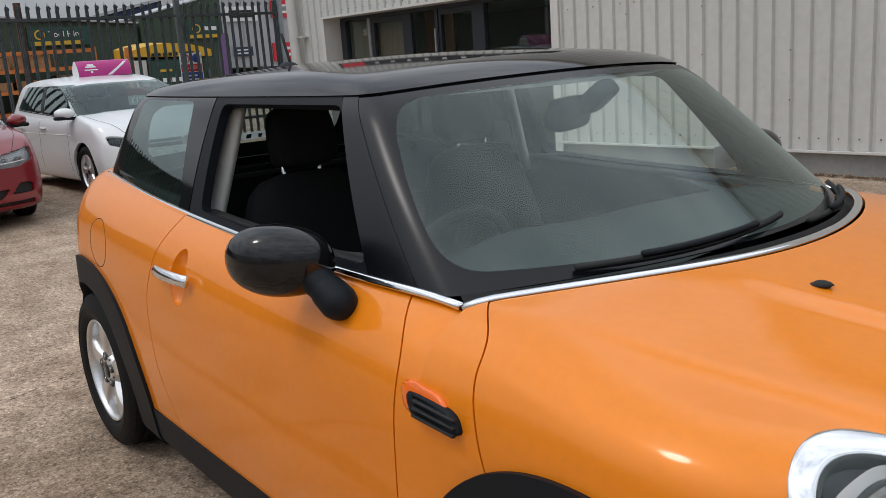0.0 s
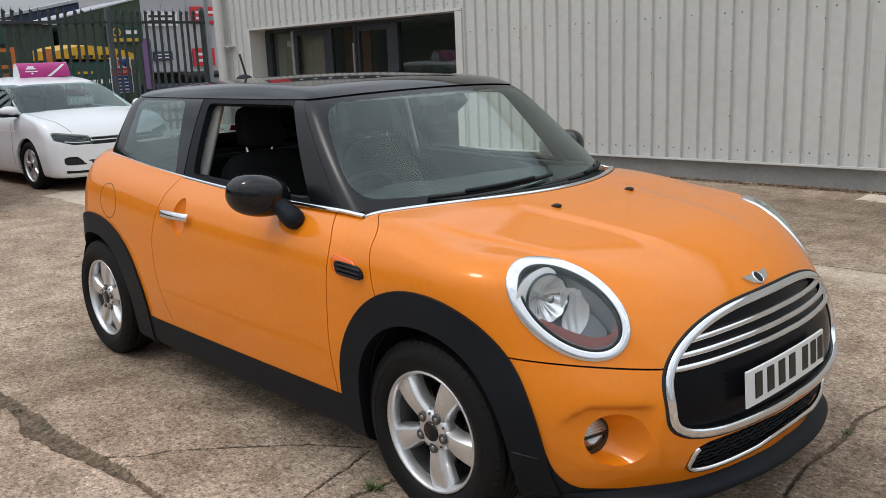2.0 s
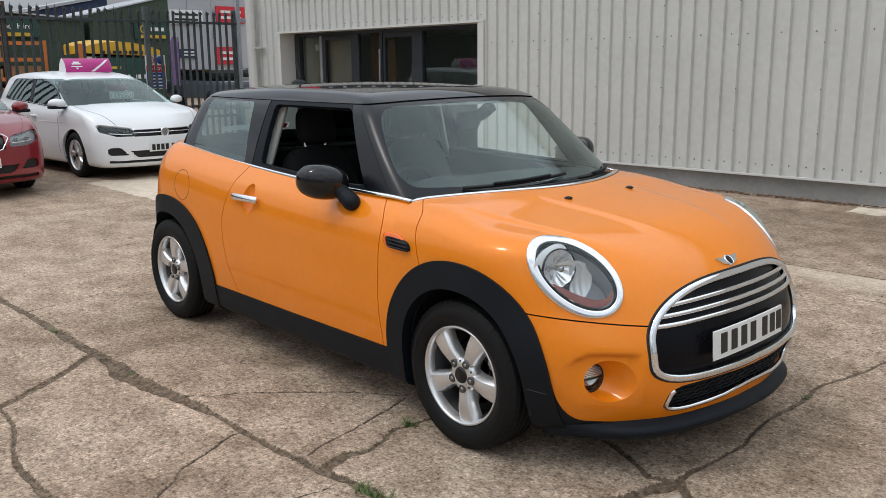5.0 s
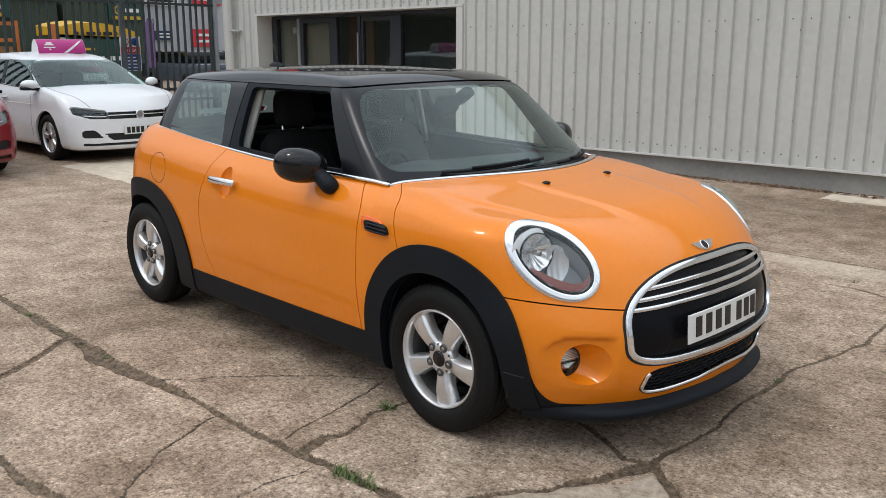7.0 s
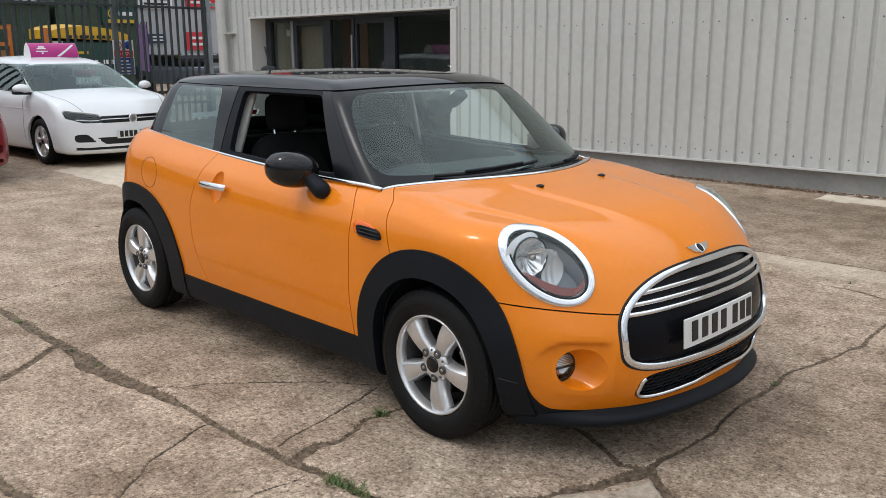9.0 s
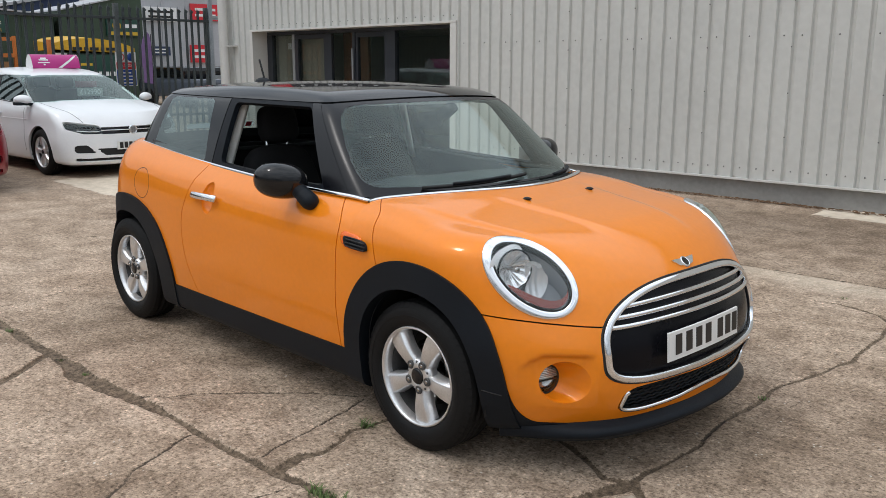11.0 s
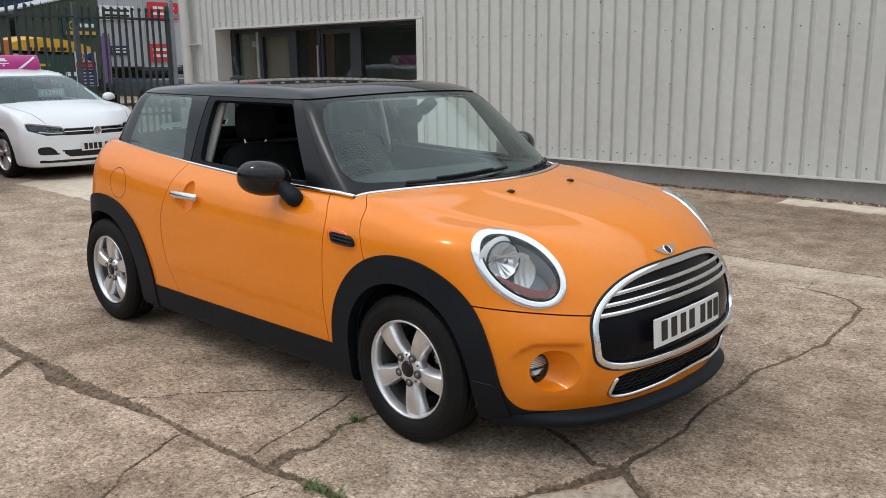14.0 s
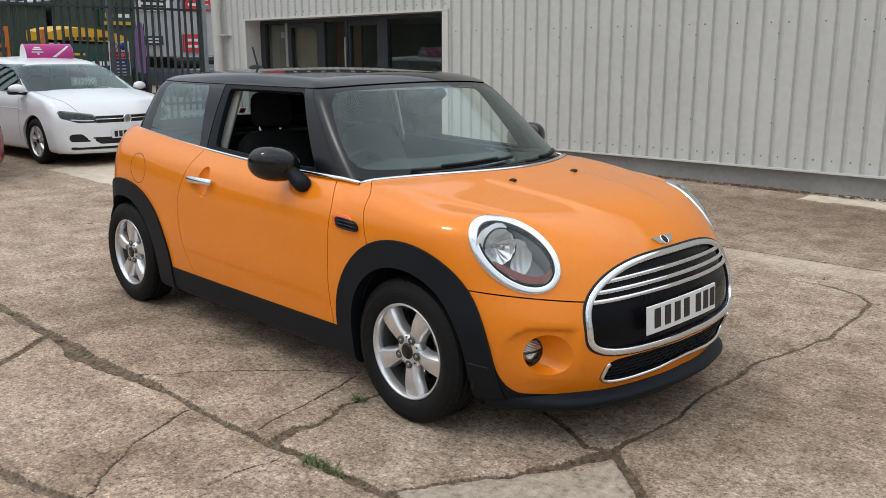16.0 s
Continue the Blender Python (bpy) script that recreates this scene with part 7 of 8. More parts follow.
# grey units and their signs
unit = thing("grey_unit", "grey clad trade unit with shop signs beyond the gate", "building")
box_part("wall", (-40.0, 14.2, 0.0), (-35.0, 34.0, 6.0), GREYB, unit)
for i in range(16):
    box_part("wall_rib", (-34.999, 14.6 + i * 1.2, 2.4), (-34.97, 14.65 + i * 1.2, 6.0), GREYB, unit)
for y0, z0, w, h, mat in ((14.9, 3.3, 1.6, 0.62, WHITE_INK), (17.2, 3.4, 1.5, 0.75, RED_INK), (19.5, 3.5, 2.2, 0.9, NAVY), (17.1, 1.5, 1.1, 0.8, RED_INK), (15.2, 1.8, 0.9, 0.4, NAVY), (19.6, 1.2, 1.0, 1.3, NAVY)):
    b = thing("shop_sign", "rectangular shop sign on the grey unit", "sign", group="signs on the grey unit")
    box_part("board", (-34.96, y0, z0), (-34.9, y0 + w, z0 + h), mat, b)
    for k in range(2):
        box_part("text_bar", (-34.895, y0 + 0.15 * w, z0 + h * (0.25 + 0.35 * k)), (-34.885, y0 + 0.85 * w, z0 + h * (0.40 + 0.35 * k)), INK if mat is WHITE_INK else WHITE_INK, b)
box_part("shutter", (-34.96, 15.0, 0.0), (-34.92, 17.0, 1.3), NAVY, unit)
box_part("shutter", (-34.96, 18.0, 0.0), (-34.92, 21.0, 1.05), NAVY, unit)
# purple feather flag
V = [(-25.0, y, z) for y, z in ((10.02, 0.85), (10.34, 0.80), (10.36, 1.4), (10.35, 2.15), (10.31, 2.38), (10.25, 2.46), (10.16, 2.40), (10.07, 2.22), (10.01, 1.95), (9.98, 1.5))]
flag = thing("feather_flag", "purple feather flag on a thin pole", "flag")
mesh_object("cloth", V + [(x - 0.02, y, z) for x, y, z in V], [tuple(range(10)), tuple(range(19, 9, -1))] + [(i, i + 10, (i + 1) % 10 + 10, (i + 1) % 10) for i in range(10)], PURPLE, flag, "", False)
lathe([(0.02, 0.0), (0.015, 2.4)], INK, "pole", flag, "z", 10, m=Matrix.Translation((-25.03, 10.37, 0)))
for x, y, w, mat in ((-24.0, 11.3, 1.8, SLATE), (-26.5, 15.0, 2.0, SLATE)):
    v = thing("parked_van", "slate blue parked vehicle beyond the gate", "van")
    box_part("body", (x - 4.2, y, 0.35), (x, y + w, 0.95), mat, v, 0.12)
    box_part("cabin", (x - 3.6, y + 0.12, 0.952), (x - 0.9, y + w - 0.12, 1.36), BLACK_GLOSS, v, 0.15)
    for wx_ in (-0.8, -3.3):
        for yy in (y - 0.01, y + w - 0.19):
            lathe([(0.0, 0.0), (0.31, 0.0), (0.31, 0.2), (0.0, 0.2)], RUBBER, "wheel", v, "y", 24, m=Matrix.Translation((x + wx_, yy, 0.31)))

# ---- the other parked cars ----
def parked_car(name, label, m, paint, lamp_z, grille, trim_line, long_rear, price=False):
    """A five-door hatchback in its own frame: x forward from the front axle, z up. Returns the thing."""
    inset = spline([0.1, 0.2, 0.33, 0.5, 0.68, 0.82, 0.93, 1.05], [0.07, 0.035, 0.012, 0.0, 0.012, 0.020, 0.060, 0.13])
    nose_in = spline([0.1, 0.2, 0.30, 0.45, 0.56, 0.66, 0.74, 1.0], [0.08, 0.02, 0.0, 0.008, 0.020, 0.050, 0.12, 0.45])
    bonnet = spline([-3.6, -0.6, -0.2, 0.2, 0.5, 0.68, 0.78, 0.83, 0.9], [1.12, 1.03, 0.985, 0.925, 0.855, 0.790, 0.725, 0.67, 0.55])
    line = lambda x: 0.895 + 0.055 * np.clip((-x - 0.4) / 2.0, 0, 1.3)

    def form(P):
        x, y, z = P[:, 0], np.abs(P[:, 1]), P[:, 2]
        zc = np.clip(z, 0.1, 1.05)
        side = y - (0.872 - inset(zc) - 0.05 * np.clip((x - 0.2) / 0.6, 0, 1.3) ** 2 - 0.05 * np.clip((-2.4 - x) / 0.8, 0, 1.2) ** 2)
        nose = x - (0.83 - nose_in(zc) - 0.30 * (y / 0.85) ** 2.4)
        tail = (-3.20 + long_rear + 0.12 * (y / 0.8) ** 3 + 0.08 * np.clip(z - 0.7, 0, 1)) - x
        g = smax(smax(side, nose, 0.12), tail, 0.2)
        top = z - (bonnet(x) - 0.06 * y**2 + 0.005 / (1 + np.exp((y - 0.50 + 0.1 * x) / 0.012)))
        return smax(smax(g, top, 0.045), 0.17 - z, 0.06)

    def house(P):
        x, y, z = P[:, 0], np.abs(P[:, 1]), P[:, 2]
        d = z - 0.93
        side = y - (0.795 - 0.30 * d - 0.22 * d * np.abs(d) - 0.07 * np.clip((-1.9 - x) / 1.2, 0, 1.2) ** 2)
        scr = (x - (-0.10 - 2.20 * np.clip(z - 0.955, -0.3, 0.6) - 0.30 * y**2)) * 0.41
        roof = z - (1.432 - np.where(x > -1.9, 0.115, 0.07) * (x + 1.9) ** 2 - 0.08 * y**2)
        tail = ((-3.12 + long_rear) + 0.55 * np.clip(z - 0.95, -0.3, 0.7) + 0.1 * y**2 - x) * 0.85
        return smax(smax(smax(side, scr, 0.05), tail, 0.12), roof, 0.07)

    low = skin(form, np.linspace(-2.6, 0.0, 66), 0.5, np.linspace(88, 0, 56), np.r_[np.linspace(-50, 20, 34), np.linspace(22, 90, 44)], np.linspace(180, 92, 16))
    up = skin(house, np.linspace(-2.4, -1.4, 30), 0.98, np.linspace(88, 0, 50), np.linspace(-8, 90, 46), np.linspace(180, 92, 18))
    ob = thing(name, label, "car", m)
    FRONT_HUB, WB = -0.12, -2.67

    def wheel_hole(hub, r):
        return lambda P: r - np.hypot(P[:, 0] - hub, np.maximum(P[:, 2] - 0.31, 0) * 1.0)

    def lamp(P):
        y, z = np.abs(P[:, 1]), P[:, 2] - lamp_z[0]
        g = smax(z - 0.684 - 0.16 * (y - 0.40), 0.580 + 0.36 * np.maximum(y - 0.62, 0) - lamp_z[1] - z, 0.012)
        return smax(smax(g, 0.40 + 0.35 * (z - 0.60) - y, 0.015), smax(0.36 - P[:, 0], y - 0.80, 0.02), 0.02)

    gz, gh, gw = grille
    mouth = lambda P: np.where(P[:, 0] > 0.45, np.maximum(np.abs(P[:, 2] - gz) - gh, np.abs(P[:, 1]) - gw), 1.0)
    lower_in = lambda P: np.where(P[:, 0] > 0.4, smax(np.abs(P[:, 2] - 0.345) - 0.046, np.abs(P[:, 1]) - 0.45 + 1.2 * (0.345 - P[:, 2]), 0.02), 1.0)
    vent = lambda P: np.where(P[:, 0] > 0.3, smax(smax(np.abs(P[:, 2] - 0.385) - 0.052, 0.52 - np.abs(P[:, 1]) + (P[:, 2] - 0.36), 0.012), np.abs(P[:, 1]) - 0.74, 0.05), 1.0)
    splitter = lambda P: np.where(P[:, 0] > 0.3, smax(np.abs(P[:, 2] - 0.245) - 0.022, np.abs(P[:, 1]) - 0.74, 0.03), 1.0)
    shell = clips(low, lambda P: P[:, 2] - line(P[:, 0]) - np.where(P[:, 0] > -0.35, 1.0, 0.0), wheel_hole(FRONT_HUB, 0.352), wheel_hole(WB, 0.352), lambda P: np.minimum(-(house(P) + 0.012), P[:, 2] - 0.88), lambda P: -lamp(P), lambda P: -mouth(P), lambda P: -lower_in(P), lambda P: -vent(P), lambda P: -splitter(P))
    panel("body", shell, form, paint, ob, both=True, flange=0.03)
    for s in (1, -1):
        hl = panel("head_lamp", clip(low, lamp), form, LENS_GLASS, ob, "clear swept-back head lamp", side=s, flange=0)
        back = lambda P: form(P) + 0.05
        panel("lamp_housing", clip(skin(back, np.linspace(-0.3, 0.0, 3), 0.5, np.linspace(75, 10, 34), np.linspace(0, 40, 34)), lambda P: lamp(P) - 0.02), back, GRILLE_BLACK if lamp_z[0] == 0 else LAMP_GREY, hl, "lamp housing", side=s, flange=0)
        # low-beam and high-beam reflectors behind the lens, cut by the lamp's slanting frame
        for q, wide in ((0.50, 0.042), (0.635, 0.052)):
            P0 = root(form, np.array([[0.2, -q, lamp_z[0] + 0.640]]), np.array([[1.0, 0, 0]]))[0]
            m_l = Matrix.Translation((P0[0] - 0.022, P0[1] * s, P0[2])) @ Matrix.Rotation(radians(-28 * s), 4, "Z") @ Matrix.Diagonal((1, wide / 0.03, 0.55, 1))
            lathe([(0.0, -0.03), (0.020, -0.024), (0.030, -0.004)], DARK_CHROME, "lamp_bowl", hl, "x", 20, m=m_l)
        yl = np.linspace(0.44, 0.70, 14)
        P = root(form, np.c_[np.full(14, 0.2), -yl, lamp_z[0] + 0.612 + 0.10 * np.maximum(yl - 0.56, 0)], np.tile([1.0, 0, 0], (14, 1)))
        NL = gradient(form, P)
        sweep(mirrored(P - NL * 0.012, s), strip_section(0.012, 0.006), LAMP_BOWL, "light_strip", hl, False, "bright running light strip", mirrored(NL, s))
        panel("corner_vent", clip(skin(lambda P: form(P) + 0.03, np.linspace(-0.3, 0, 3), 0.5, np.linspace(75, 10, 30), np.linspace(-30, 10, 24)), lambda P: vent(P) - 0.01), lambda P: form(P) + 0.03, BLACK_MATT, ob, "black corner vent", side=s, flange=0)
    inner = lambda P: form(P) + 0.025
    dark = skin(inner, np.linspace(-0.3, 0, 3), 0.5, np.linspace(85, 0, 50), np.linspace(-40, 40, 44))
    panel("grille", clip(dark, lambda P: mouth(P) - 0.01), inner, BLACK_GLOSS, ob, "black front grille", both=True, flange=0)
    panel("lower_intake", clip(dark, lambda P: lower_in(P) - 0.01), inner, BLACK_MATT, ob, "black lower intake", both=True, flange=0)
    panel("splitter", clip(dark, lambda P: splitter(P) - 0.01), inner, BLACK_MATT, ob, "black lower lip", both=True, flange=0)

    def ahead(yz, out=0.0):
        yz = np.array(yz, float)
        P = root(form, np.c_[np.full(len(yz), 0.2), yz], np.tile([1.0, 0, 0], (len(yz), 1)))
        N = gradient(form, P)
        return P + N * out, N

    for pts, w in trim_line:
        P, N = ahead(pts, -0.004)
        sweep(P, strip_section(w, 0.010), CHROME, "grille_trim", ob, False, "chrome grille trim", N)
    P, N = ahead([(0.0, gz)])
    mb = Matrix.Translation((P[0][0], 0, P[0][2]))
    lathe([(0.058, -0.01), (0.060, 0.012), (0.053, 0.018), (0.048, 0.010)], CHROME, "badge_ring", ob, "x", 32, m=mb)
    lathe([(0.0, 0.008), (0.049, 0.008)], LAMP_GREY, "badge_disc", ob, "x", 24, m=mb)
    for k, a in enumerate((-0.022, -0.008, 0.008, 0.022)):
        box_part("badge_bar", (P[0][0] + 0.009, a - 0.004, gz - 0.036), (P[0][0] + 0.016, a + 0.004, gz + 0.036), CHROME, ob, 0.001)
    P, N = ahead([(0.0, 0.425)], 0.012)
    pl = part("number_plate", (lambda b: (box(b, (P[0][0] - 0.004, -0.26, 0.37), (P[0][0] + 0.006, 0.26, 0.481), 0.003), b)[1])(bmesh.new()), PLATE_WHITE, ob, "white number plate with black bars")
    for y in (-0.20, -0.134, -0.068, -0.002, 0.09, 0.155, 0.22):
        box_part("character_bar", (P[0][0] + 0.0065, y - 0.024, 0.387), (P[0][0] + 0.009, y + 0.024, 0.466), INK, pl)
    # glass
    roofl = lambda P: P[:, 2] - (1.302 + 0.035 * np.clip(1 - (P[:, 1] / 0.6) ** 2, 0, 1) * np.clip((P[:, 0] + 1.3) / 0.3, 0, 1))
    scr_clear = lambda P: smax(smax(-0.160 - 2.20 * (P[:, 2] - 0.955) - 0.36 * P[:, 1] ** 2 - P[:, 0], 0.962 - P[:, 2], 0.012), roofl(P) + 0.006, 0.014)
    over = lambda P: line(P[:, 0]) - 0.01 - P[:, 2]
    sill_z = lambda x: 0.928 + 0.045 * (-0.4 - x)
    w1 = rounded([lambda P: P[:, 0] - (-0.42 - 1.58 * (P[:, 2] - 0.93)), lambda P: (-1.57 - 0.25 * (P[:, 2] - 0.98)) - P[:, 0], lambda P: P[:, 2] - 1.322, lambda P: sill_z(P[:, 0]) - P[:, 2]], 0.02)
    w2 = rounded([lambda P: P[:, 0] - (-1.64 - 0.25 * (P[:, 2] - 0.98)), lambda P: (-2.70 + 0.80 * (P[:, 2] - 1.02)) - P[:, 0], lambda P: P[:, 2] - 1.320, lambda P: sill_z(P[:, 0]) - P[:, 2]], 0.03)
    shell_up = clips(up, over, lambda P: -scr_clear(P), lambda P: -w1(P), lambda P: -w2(P))
    panel("upper_body", shell_up, house, paint, ob, both=True, flange=0.02)
    panel("windscreen", clip(up, scr_clear), house, SCREEN_GLASS, ob, "windscreen", both=True, flange=0)
    for s in (1, -1):
        panel("front_side_window", clip(up, w1), house, CAR_GLASS, ob, "dark tinted side window", side=s, flange=0)
        panel("rear_side_window", clip(up, w2), house, CAR_GLASS, ob, "dark tinted side window", side=s, flange=0)
        xs = np.linspace(-0.42, -2.66, 24)
        P = root(house, np.c_[xs, np.zeros(24), sill_z(xs) - 0.008], np.tile([0, -1.0, 0], (24, 1)))
        sweep(mirrored(P, s), strip_section(0.012, 0.006), BLACK_MATT, "window_seal", ob, False, "", mirrored(gradient(house, P), s))
        between = clips(up, lambda P: P[:, 2] - 1.318, lambda P: sill_z(P[:, 0]) + 0.004 - P[:, 2], lambda P: P[:, 0] - (-1.55 - 0.25 * (P[:, 2] - 0.98)), lambda P: (-1.66 - 0.25 * (P[:, 2] - 0.98)) - P[:, 0])
        panel("pillar_cover", between, house, BLACK_PILLAR, ob, "black pillar between the side windows", side=s, flange=0.003, offset=0.003)
        bm = bmesh.new()
        box(bm, (-1.66, -0.62, 0.93), (-1.58, -0.58, 1.30), 0.004)
        for v in bm.verts:
            v.co.y = (v.co.y - 0.13 + 0.33 * (v.co.z - 0.95) + 0.20 * (v.co.z - 0.95) ** 2) * s
        part("middle_pillar", bm, BLACK_MATT, ob, "black middle pillar")
        for x0 in (-0.56, -1.58, -2.42):
            zs = np.linspace(0.30, 0.885, 20)
            xs = np.full(20, x0) + (0.25 * np.clip((0.62 - zs) / 0.32, 0, 1) ** 2 if x0 < -2 else 0.0)
            P = root(form, np.c_[xs, np.zeros(20), zs], np.tile([0, -1.0, 0], (20, 1)))
            N = gradient(form, P)
            sweep(mirrored(P, s), [(-0.003, -0.004), (0.003, -0.004), (0.003, 0.0012), (-0.003, 0.0012)], BLACK_MATT, "shut_line", ob, False, "", mirrored(N, s))
        for x0 in (-1.48, -2.36):
            xs = np.linspace(x0, x0 + 0.20, 8)
            P = root(form, np.c_[xs, np.zeros(8), np.full(8, 0.80)], np.tile([0, -1.0, 0], (8, 1)))
            N = gradient(form, P)
            lift = 0.028 * np.sin(np.pi * np.linspace(0.1, 0.9, 8)) ** 0.5
            sweep(mirrored(P + N * lift[:, None], s), [(math.cos(t) * 0.015, math.sin(t) * 0.009) for t in np.linspace(0, 2 * np.pi, 10, endpoint=False)], paint, "door_handle", ob, False, "", mirrored(N, s))
        xs = np.linspace(-0.30, 0.60, 24)
        P = root(form, np.c_[xs, -(0.745 - 0.16 * np.clip((xs + 0.1) / 0.7, 0, 1) ** 2), np.full(24, 0.5)], np.tile([0, 0, 1.0], (24, 1)))
        sweep(mirrored(P, s), [(-0.0028, -0.004), (0.0028, -0.004), (0.0028, 0.001), (-0.0028, 0.001)], DASH, "bonnet_gap", ob, False, "", mirrored(gradient(form, P), s))
        xs = np.linspace(-0.45, -2.3, 24)
        P = root(form, np.c_[xs, np.zeros(24), np.full(24, 0.735)], np.tile([0, -1.0, 0], (24, 1)))
        sweep(mirrored(P, s), strip_section(0.010, 0.004), paint, "crease", ob, False, "", mirrored(gradient(form, P), s))
        bm = bmesh.new()
        bmesh.ops.create_uvsphere(bm, u_segments=22, v_segments=14, radius=1.0)
        for v in bm.verts:
            x, y, z = v.co
            if x < -0.4:
                x = -0.4
            v.co = Vector((-0.42 + 0.09 * x + 0.03 * y, (-0.905 + 0.108 * y) * s, 1.000 + 0.066 * z))
        if s == -1:
            bmesh.ops.reverse_faces(bm, faces=bm.faces)
        mo = part("door_mirror", bm, paint, ob, "door mirror in body colour", True)
        cushion("mirror_base", (0.15, 0.20, 0.045), pose(-0.43, -0.92 * s, 0.948), mo, BLACK_PLASTIC)
        box_part("mirror_foot", (-0.46, -0.90, 0.925), (-0.36, -0.72, 0.955), BLACK_PLASTIC, mo, 0.01, m=Matrix.Diagonal((1, s, 1, 1)))
        for hub in (FRONT_HUB, WB):
            w = tagged(new("wheel"), "silver alloy wheel with black tyre")
            w.parent = ob
            w.matrix_basis = Matrix.Translation((hub, -0.755 * s, 0.308)) @ (Matrix.Identity(4) if s == 1 else Matrix.Rotation(math.pi, 4, "Z"))
            wheel_parts(w, 0.308, 0.19, 0.202, 30, 5, ALLOY, False)
            V, F = [], []
            for i in range(25):
                a = math.pi * (-0.06 + 1.12 * i / 24)
                for y in (-0.83, -0.52):
                    V.append((hub + 0.356 * math.cos(a), y * s, 0.31 + 0.356 * math.sin(a)))
            mesh_object("wheel_well", V, [(2 * i, 2 * i + 1, 2 * i + 3, 2 * i + 2) for i in range(24)], BLACK_MATT, ob)
    box_part("floor_pan", (-3.0, -0.68, 0.13), (0.35, 0.68, 0.22), BLACK_MATT, ob, 0.02)
    box_part("cabin_floor", (-2.9, -0.72, 0.5), (-0.3, 0.72, 0.56), DASH, ob, 0.02)
    V = [(-0.34, -0.70, 0.94), (-0.85, -0.70, 0.94), (-0.9, -0.70, 0.6), (-0.34, 0.70, 0.94), (-0.85, 0.70, 0.94), (-0.9, 0.70, 0.6)]
    mesh_object("dashboard", V, [(0, 1, 4, 3), (1, 2, 5, 4)], DASH, ob, smooth=False)
    for x in (-1.75, -2.55):
        for y in (-0.36, 0.36):
            cushion("seat_back", (0.15, 0.48, 0.62), pose(x, y, 0.80, 0, -14, 0), ob, pinch=0.2)
            cushion("headrest", (0.10, 0.26, 0.18), pose(x - 0.12, y, 1.19, 0, -8, 0), ob)
    return ob


WHITE_PAINT = material("white_car_paint", (0.80, 0.81, 0.82), 0.3, 0, 0.6, 0.04, 3.0)
RED_PAINT = material("dark_red_car_paint", (0.23, 0.008, 0.016), 0.3, 0.15, 0.8, 0.1, 3.0)
parked_car("parked_hatchback", "white five-door hatchback with a pink roof board, parked by the fence", pose(-9.66, 2.09, 0, 0, 0, 4), WHITE_PAINT, (0.0, 0.0), (0.622, 0.046, 0.42), [([(y, 0.625) for y in np.linspace(-0.42, 0.42, 31)], 0.012), ([(y, 0.667) for y in np.linspace(-0.42, 0.42, 31)], 0.010)], 0.0)
hexa = [(-0.34, 0.74), (-0.40, 0.70), (-0.31, 0.575), (-0.28, 0.565), (0.28, 0.565), (0.31, 0.575), (0.40, 0.70), (0.34, 0.74), (-0.34, 0.74)]
hexp = [tuple(np.array(a) * (1 - t) + np.array(b) * t) for a, b in zip(hexa[:-1], hexa[1:]) for t in np.linspace(0, 1, 6)[:-1]]
parked_car("parked_hatchback", "dark red hatchback with black grille, parked beside the white car", pose(-9.10, -0.38, 0, 0, 0, 0), RED_PAINT, (0.03, 0.015), (0.652, 0.080, 0.35), [(hexp + [hexp[0]], 0.016)], 0.05)

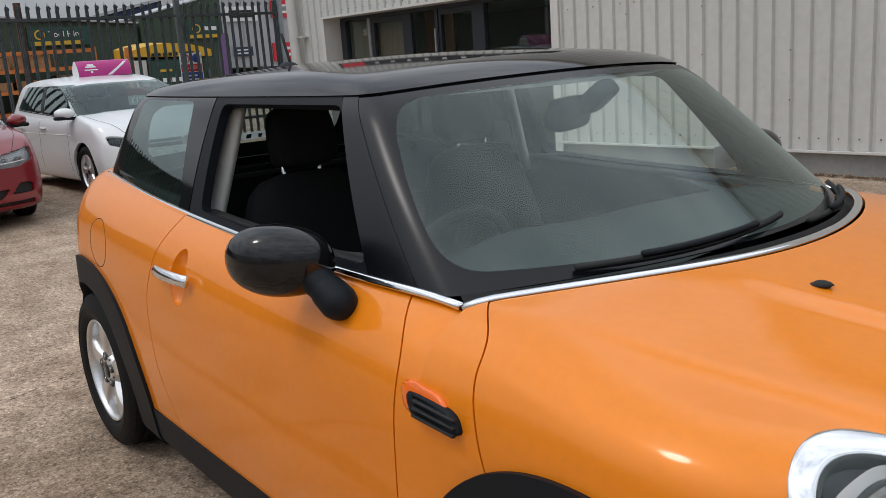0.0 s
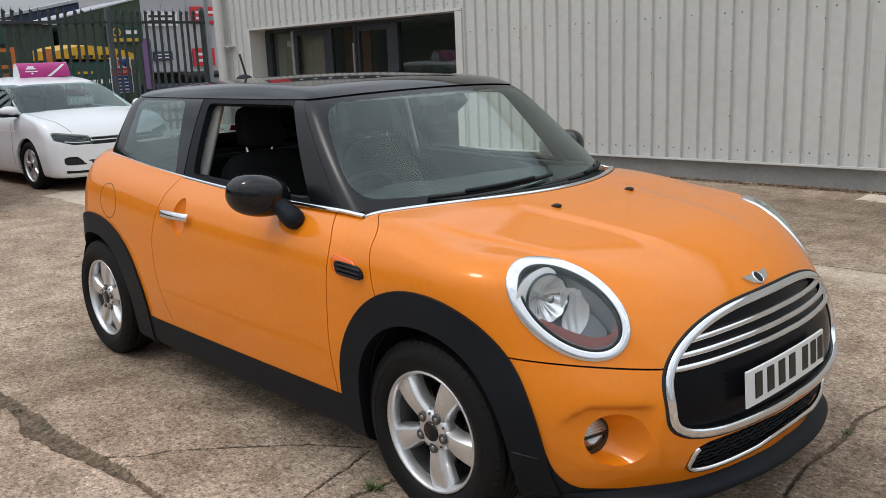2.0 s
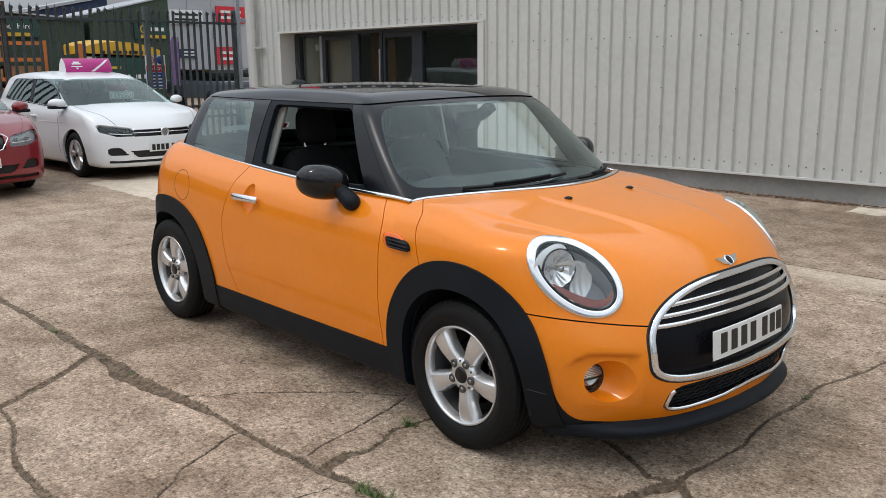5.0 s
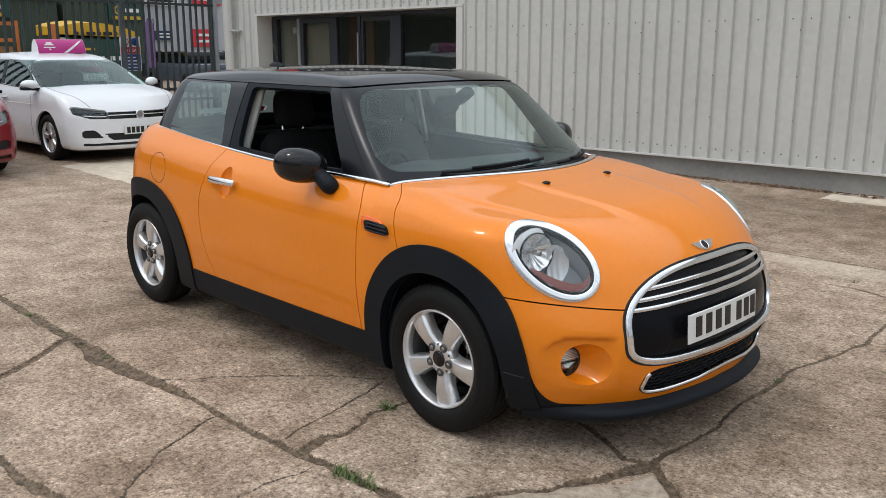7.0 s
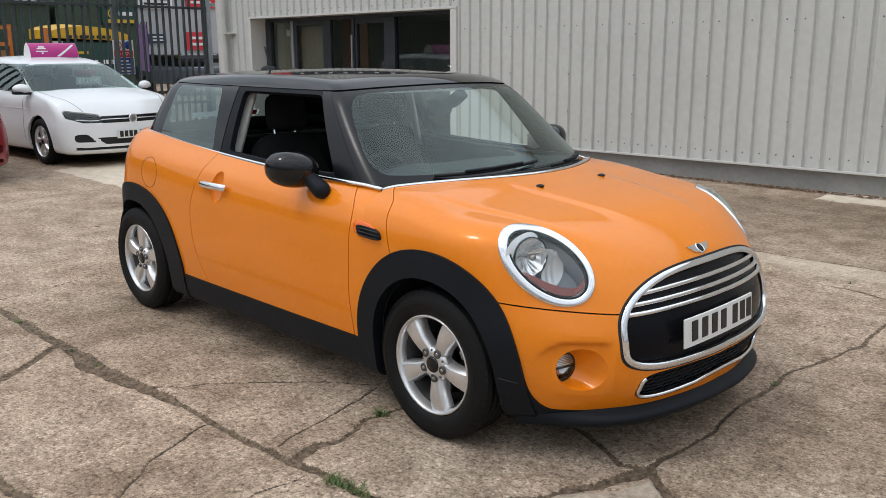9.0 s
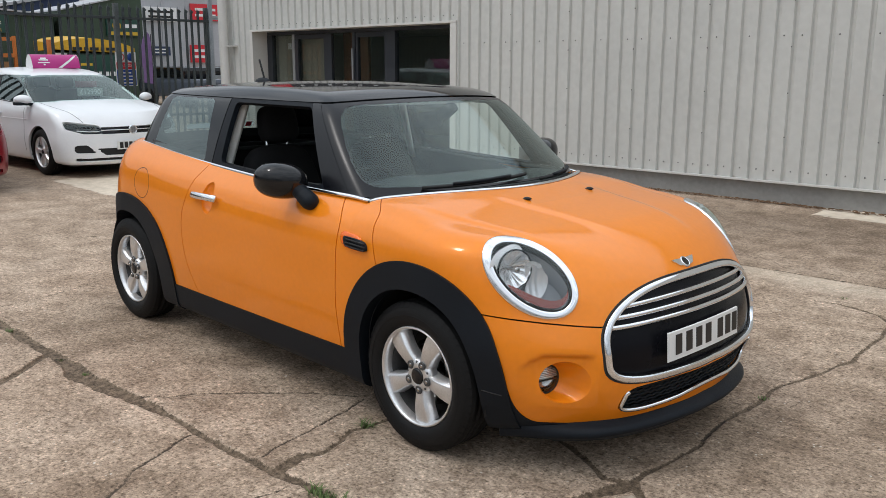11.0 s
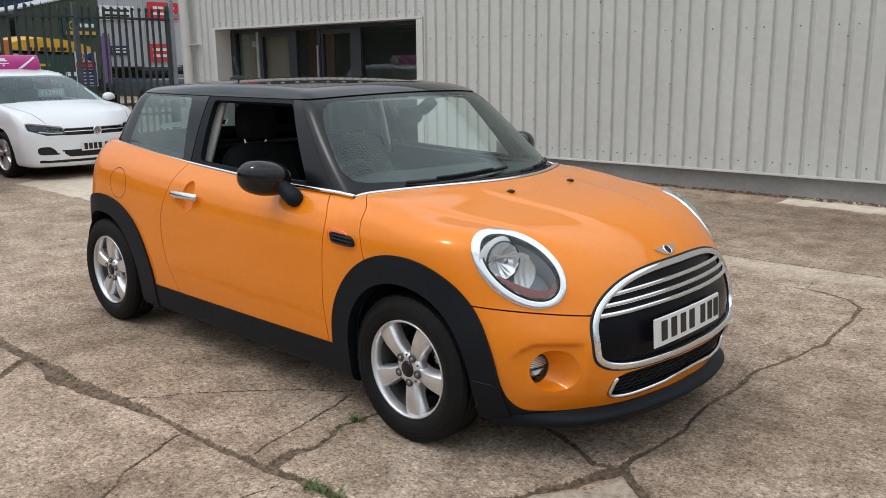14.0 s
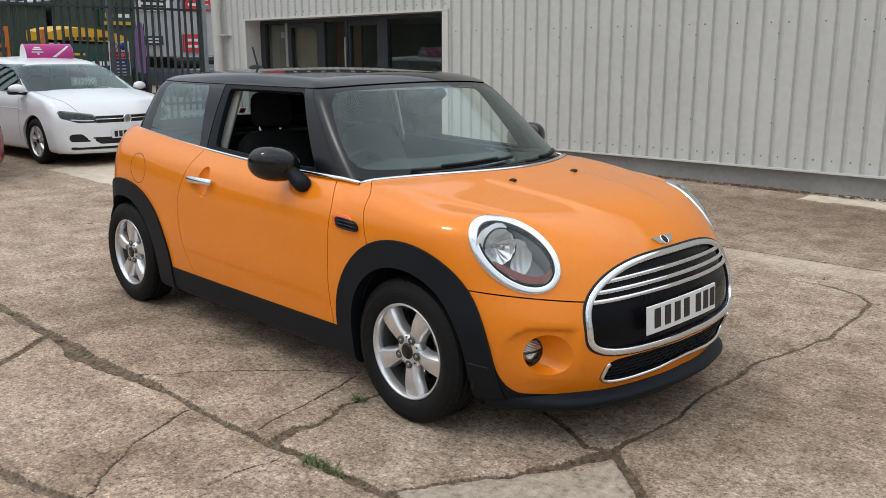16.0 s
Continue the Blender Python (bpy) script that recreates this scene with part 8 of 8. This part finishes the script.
# the roof board on the white car
PINK = material("magenta_board", (0.46, 0.015, 0.20), 0.45, 0, 0.1, 0.08, 5.0)
board = thing("roof_board", "magenta advertising board with white ends standing on the white car's roof", "roof sign", pose(-11.25, 2.06, 1.408) @ Matrix.Diagonal((0.94, 0.94, 0.92, 1)))
V, F = [], []
prof = [(0.15, 0.0), (0.14, 0.06), (0.11, 0.14), (0.05, 0.205), (0.0, 0.222), (-0.05, 0.205), (-0.11, 0.14), (-0.14, 0.06), (-0.15, 0.0)]
for y in (-0.37, 0.37):
    V += [(x, y, z) for x, z in prof]
F = [(i, i + 1, i + 10, i + 9) for i in range(8)]
mesh_object("printed_cover", V, F, PINK, board)
for y, o in ((-0.372, 1), (0.372, -1)):
    mesh_object("end_cap", [(x * 1.03, y, z * 1.02) for x, z in prof], [tuple(range(9)) if o < 0 else tuple(range(8, -1, -1))], WHITE_INK, board, "white end cap", False)


zs = [p[1] for p in prof[:5]]
xs_ = [p[0] for p in prof[:5]]
front_x = lambda z: float(np.interp(z, zs, xs_)) + 0.004
V, F = [], []
for i in range(9):
    z = 0.01 + 0.20 * i / 8
    V += [(front_x(z), 0.02 + 0.30 * i / 8, z), (front_x(z), 0.08 + 0.28 * i / 8, z)]
mesh_object("white_swoosh", V, [(2 * i, 2 * i + 1, 2 * i + 3, 2 * i + 2) for i in range(8)], WHITE_INK, board, "white diagonal stripe", False)
for y0, y1, z0, z1 in ((-0.26, -0.12, 0.125, 0.145), (-0.23, -0.14, 0.15, 0.172), (-0.28, -0.10, 0.085, 0.10), (-0.20, -0.17, 0.05, 0.075)):
    mesh_object("emblem_bar", [(front_x(z0), y0, z0), (front_x(z0), y1, z0), (front_x(z1), y1, z1), (front_x(z1), y0, z1)], [(0, 1, 2, 3)], WHITE_INK, board, "", False)
# price card behind the white car's windscreen
card = thing("price_card", "red price card with pale digits behind the windscreen", "card", pose(-10.66, 2.30, 1.075, 0, 0, 0))
box_part("card", (-0.02, -0.16, 0.06), (-0.012, 0.16, 0.15), material("dull_red_card", (0.14, 0.02, 0.03), 0.6), card)
box_part("price_strip", (-0.02, -0.14, -0.07), (-0.012, 0.24, 0.050), material("grey_card", (0.34, 0.36, 0.35), 0.6), card)
lettering("£12990", 0.105, WHITE_INK, Matrix.Translation((-0.009, 0.05, -0.012)) @ FACE_X, card, "price")
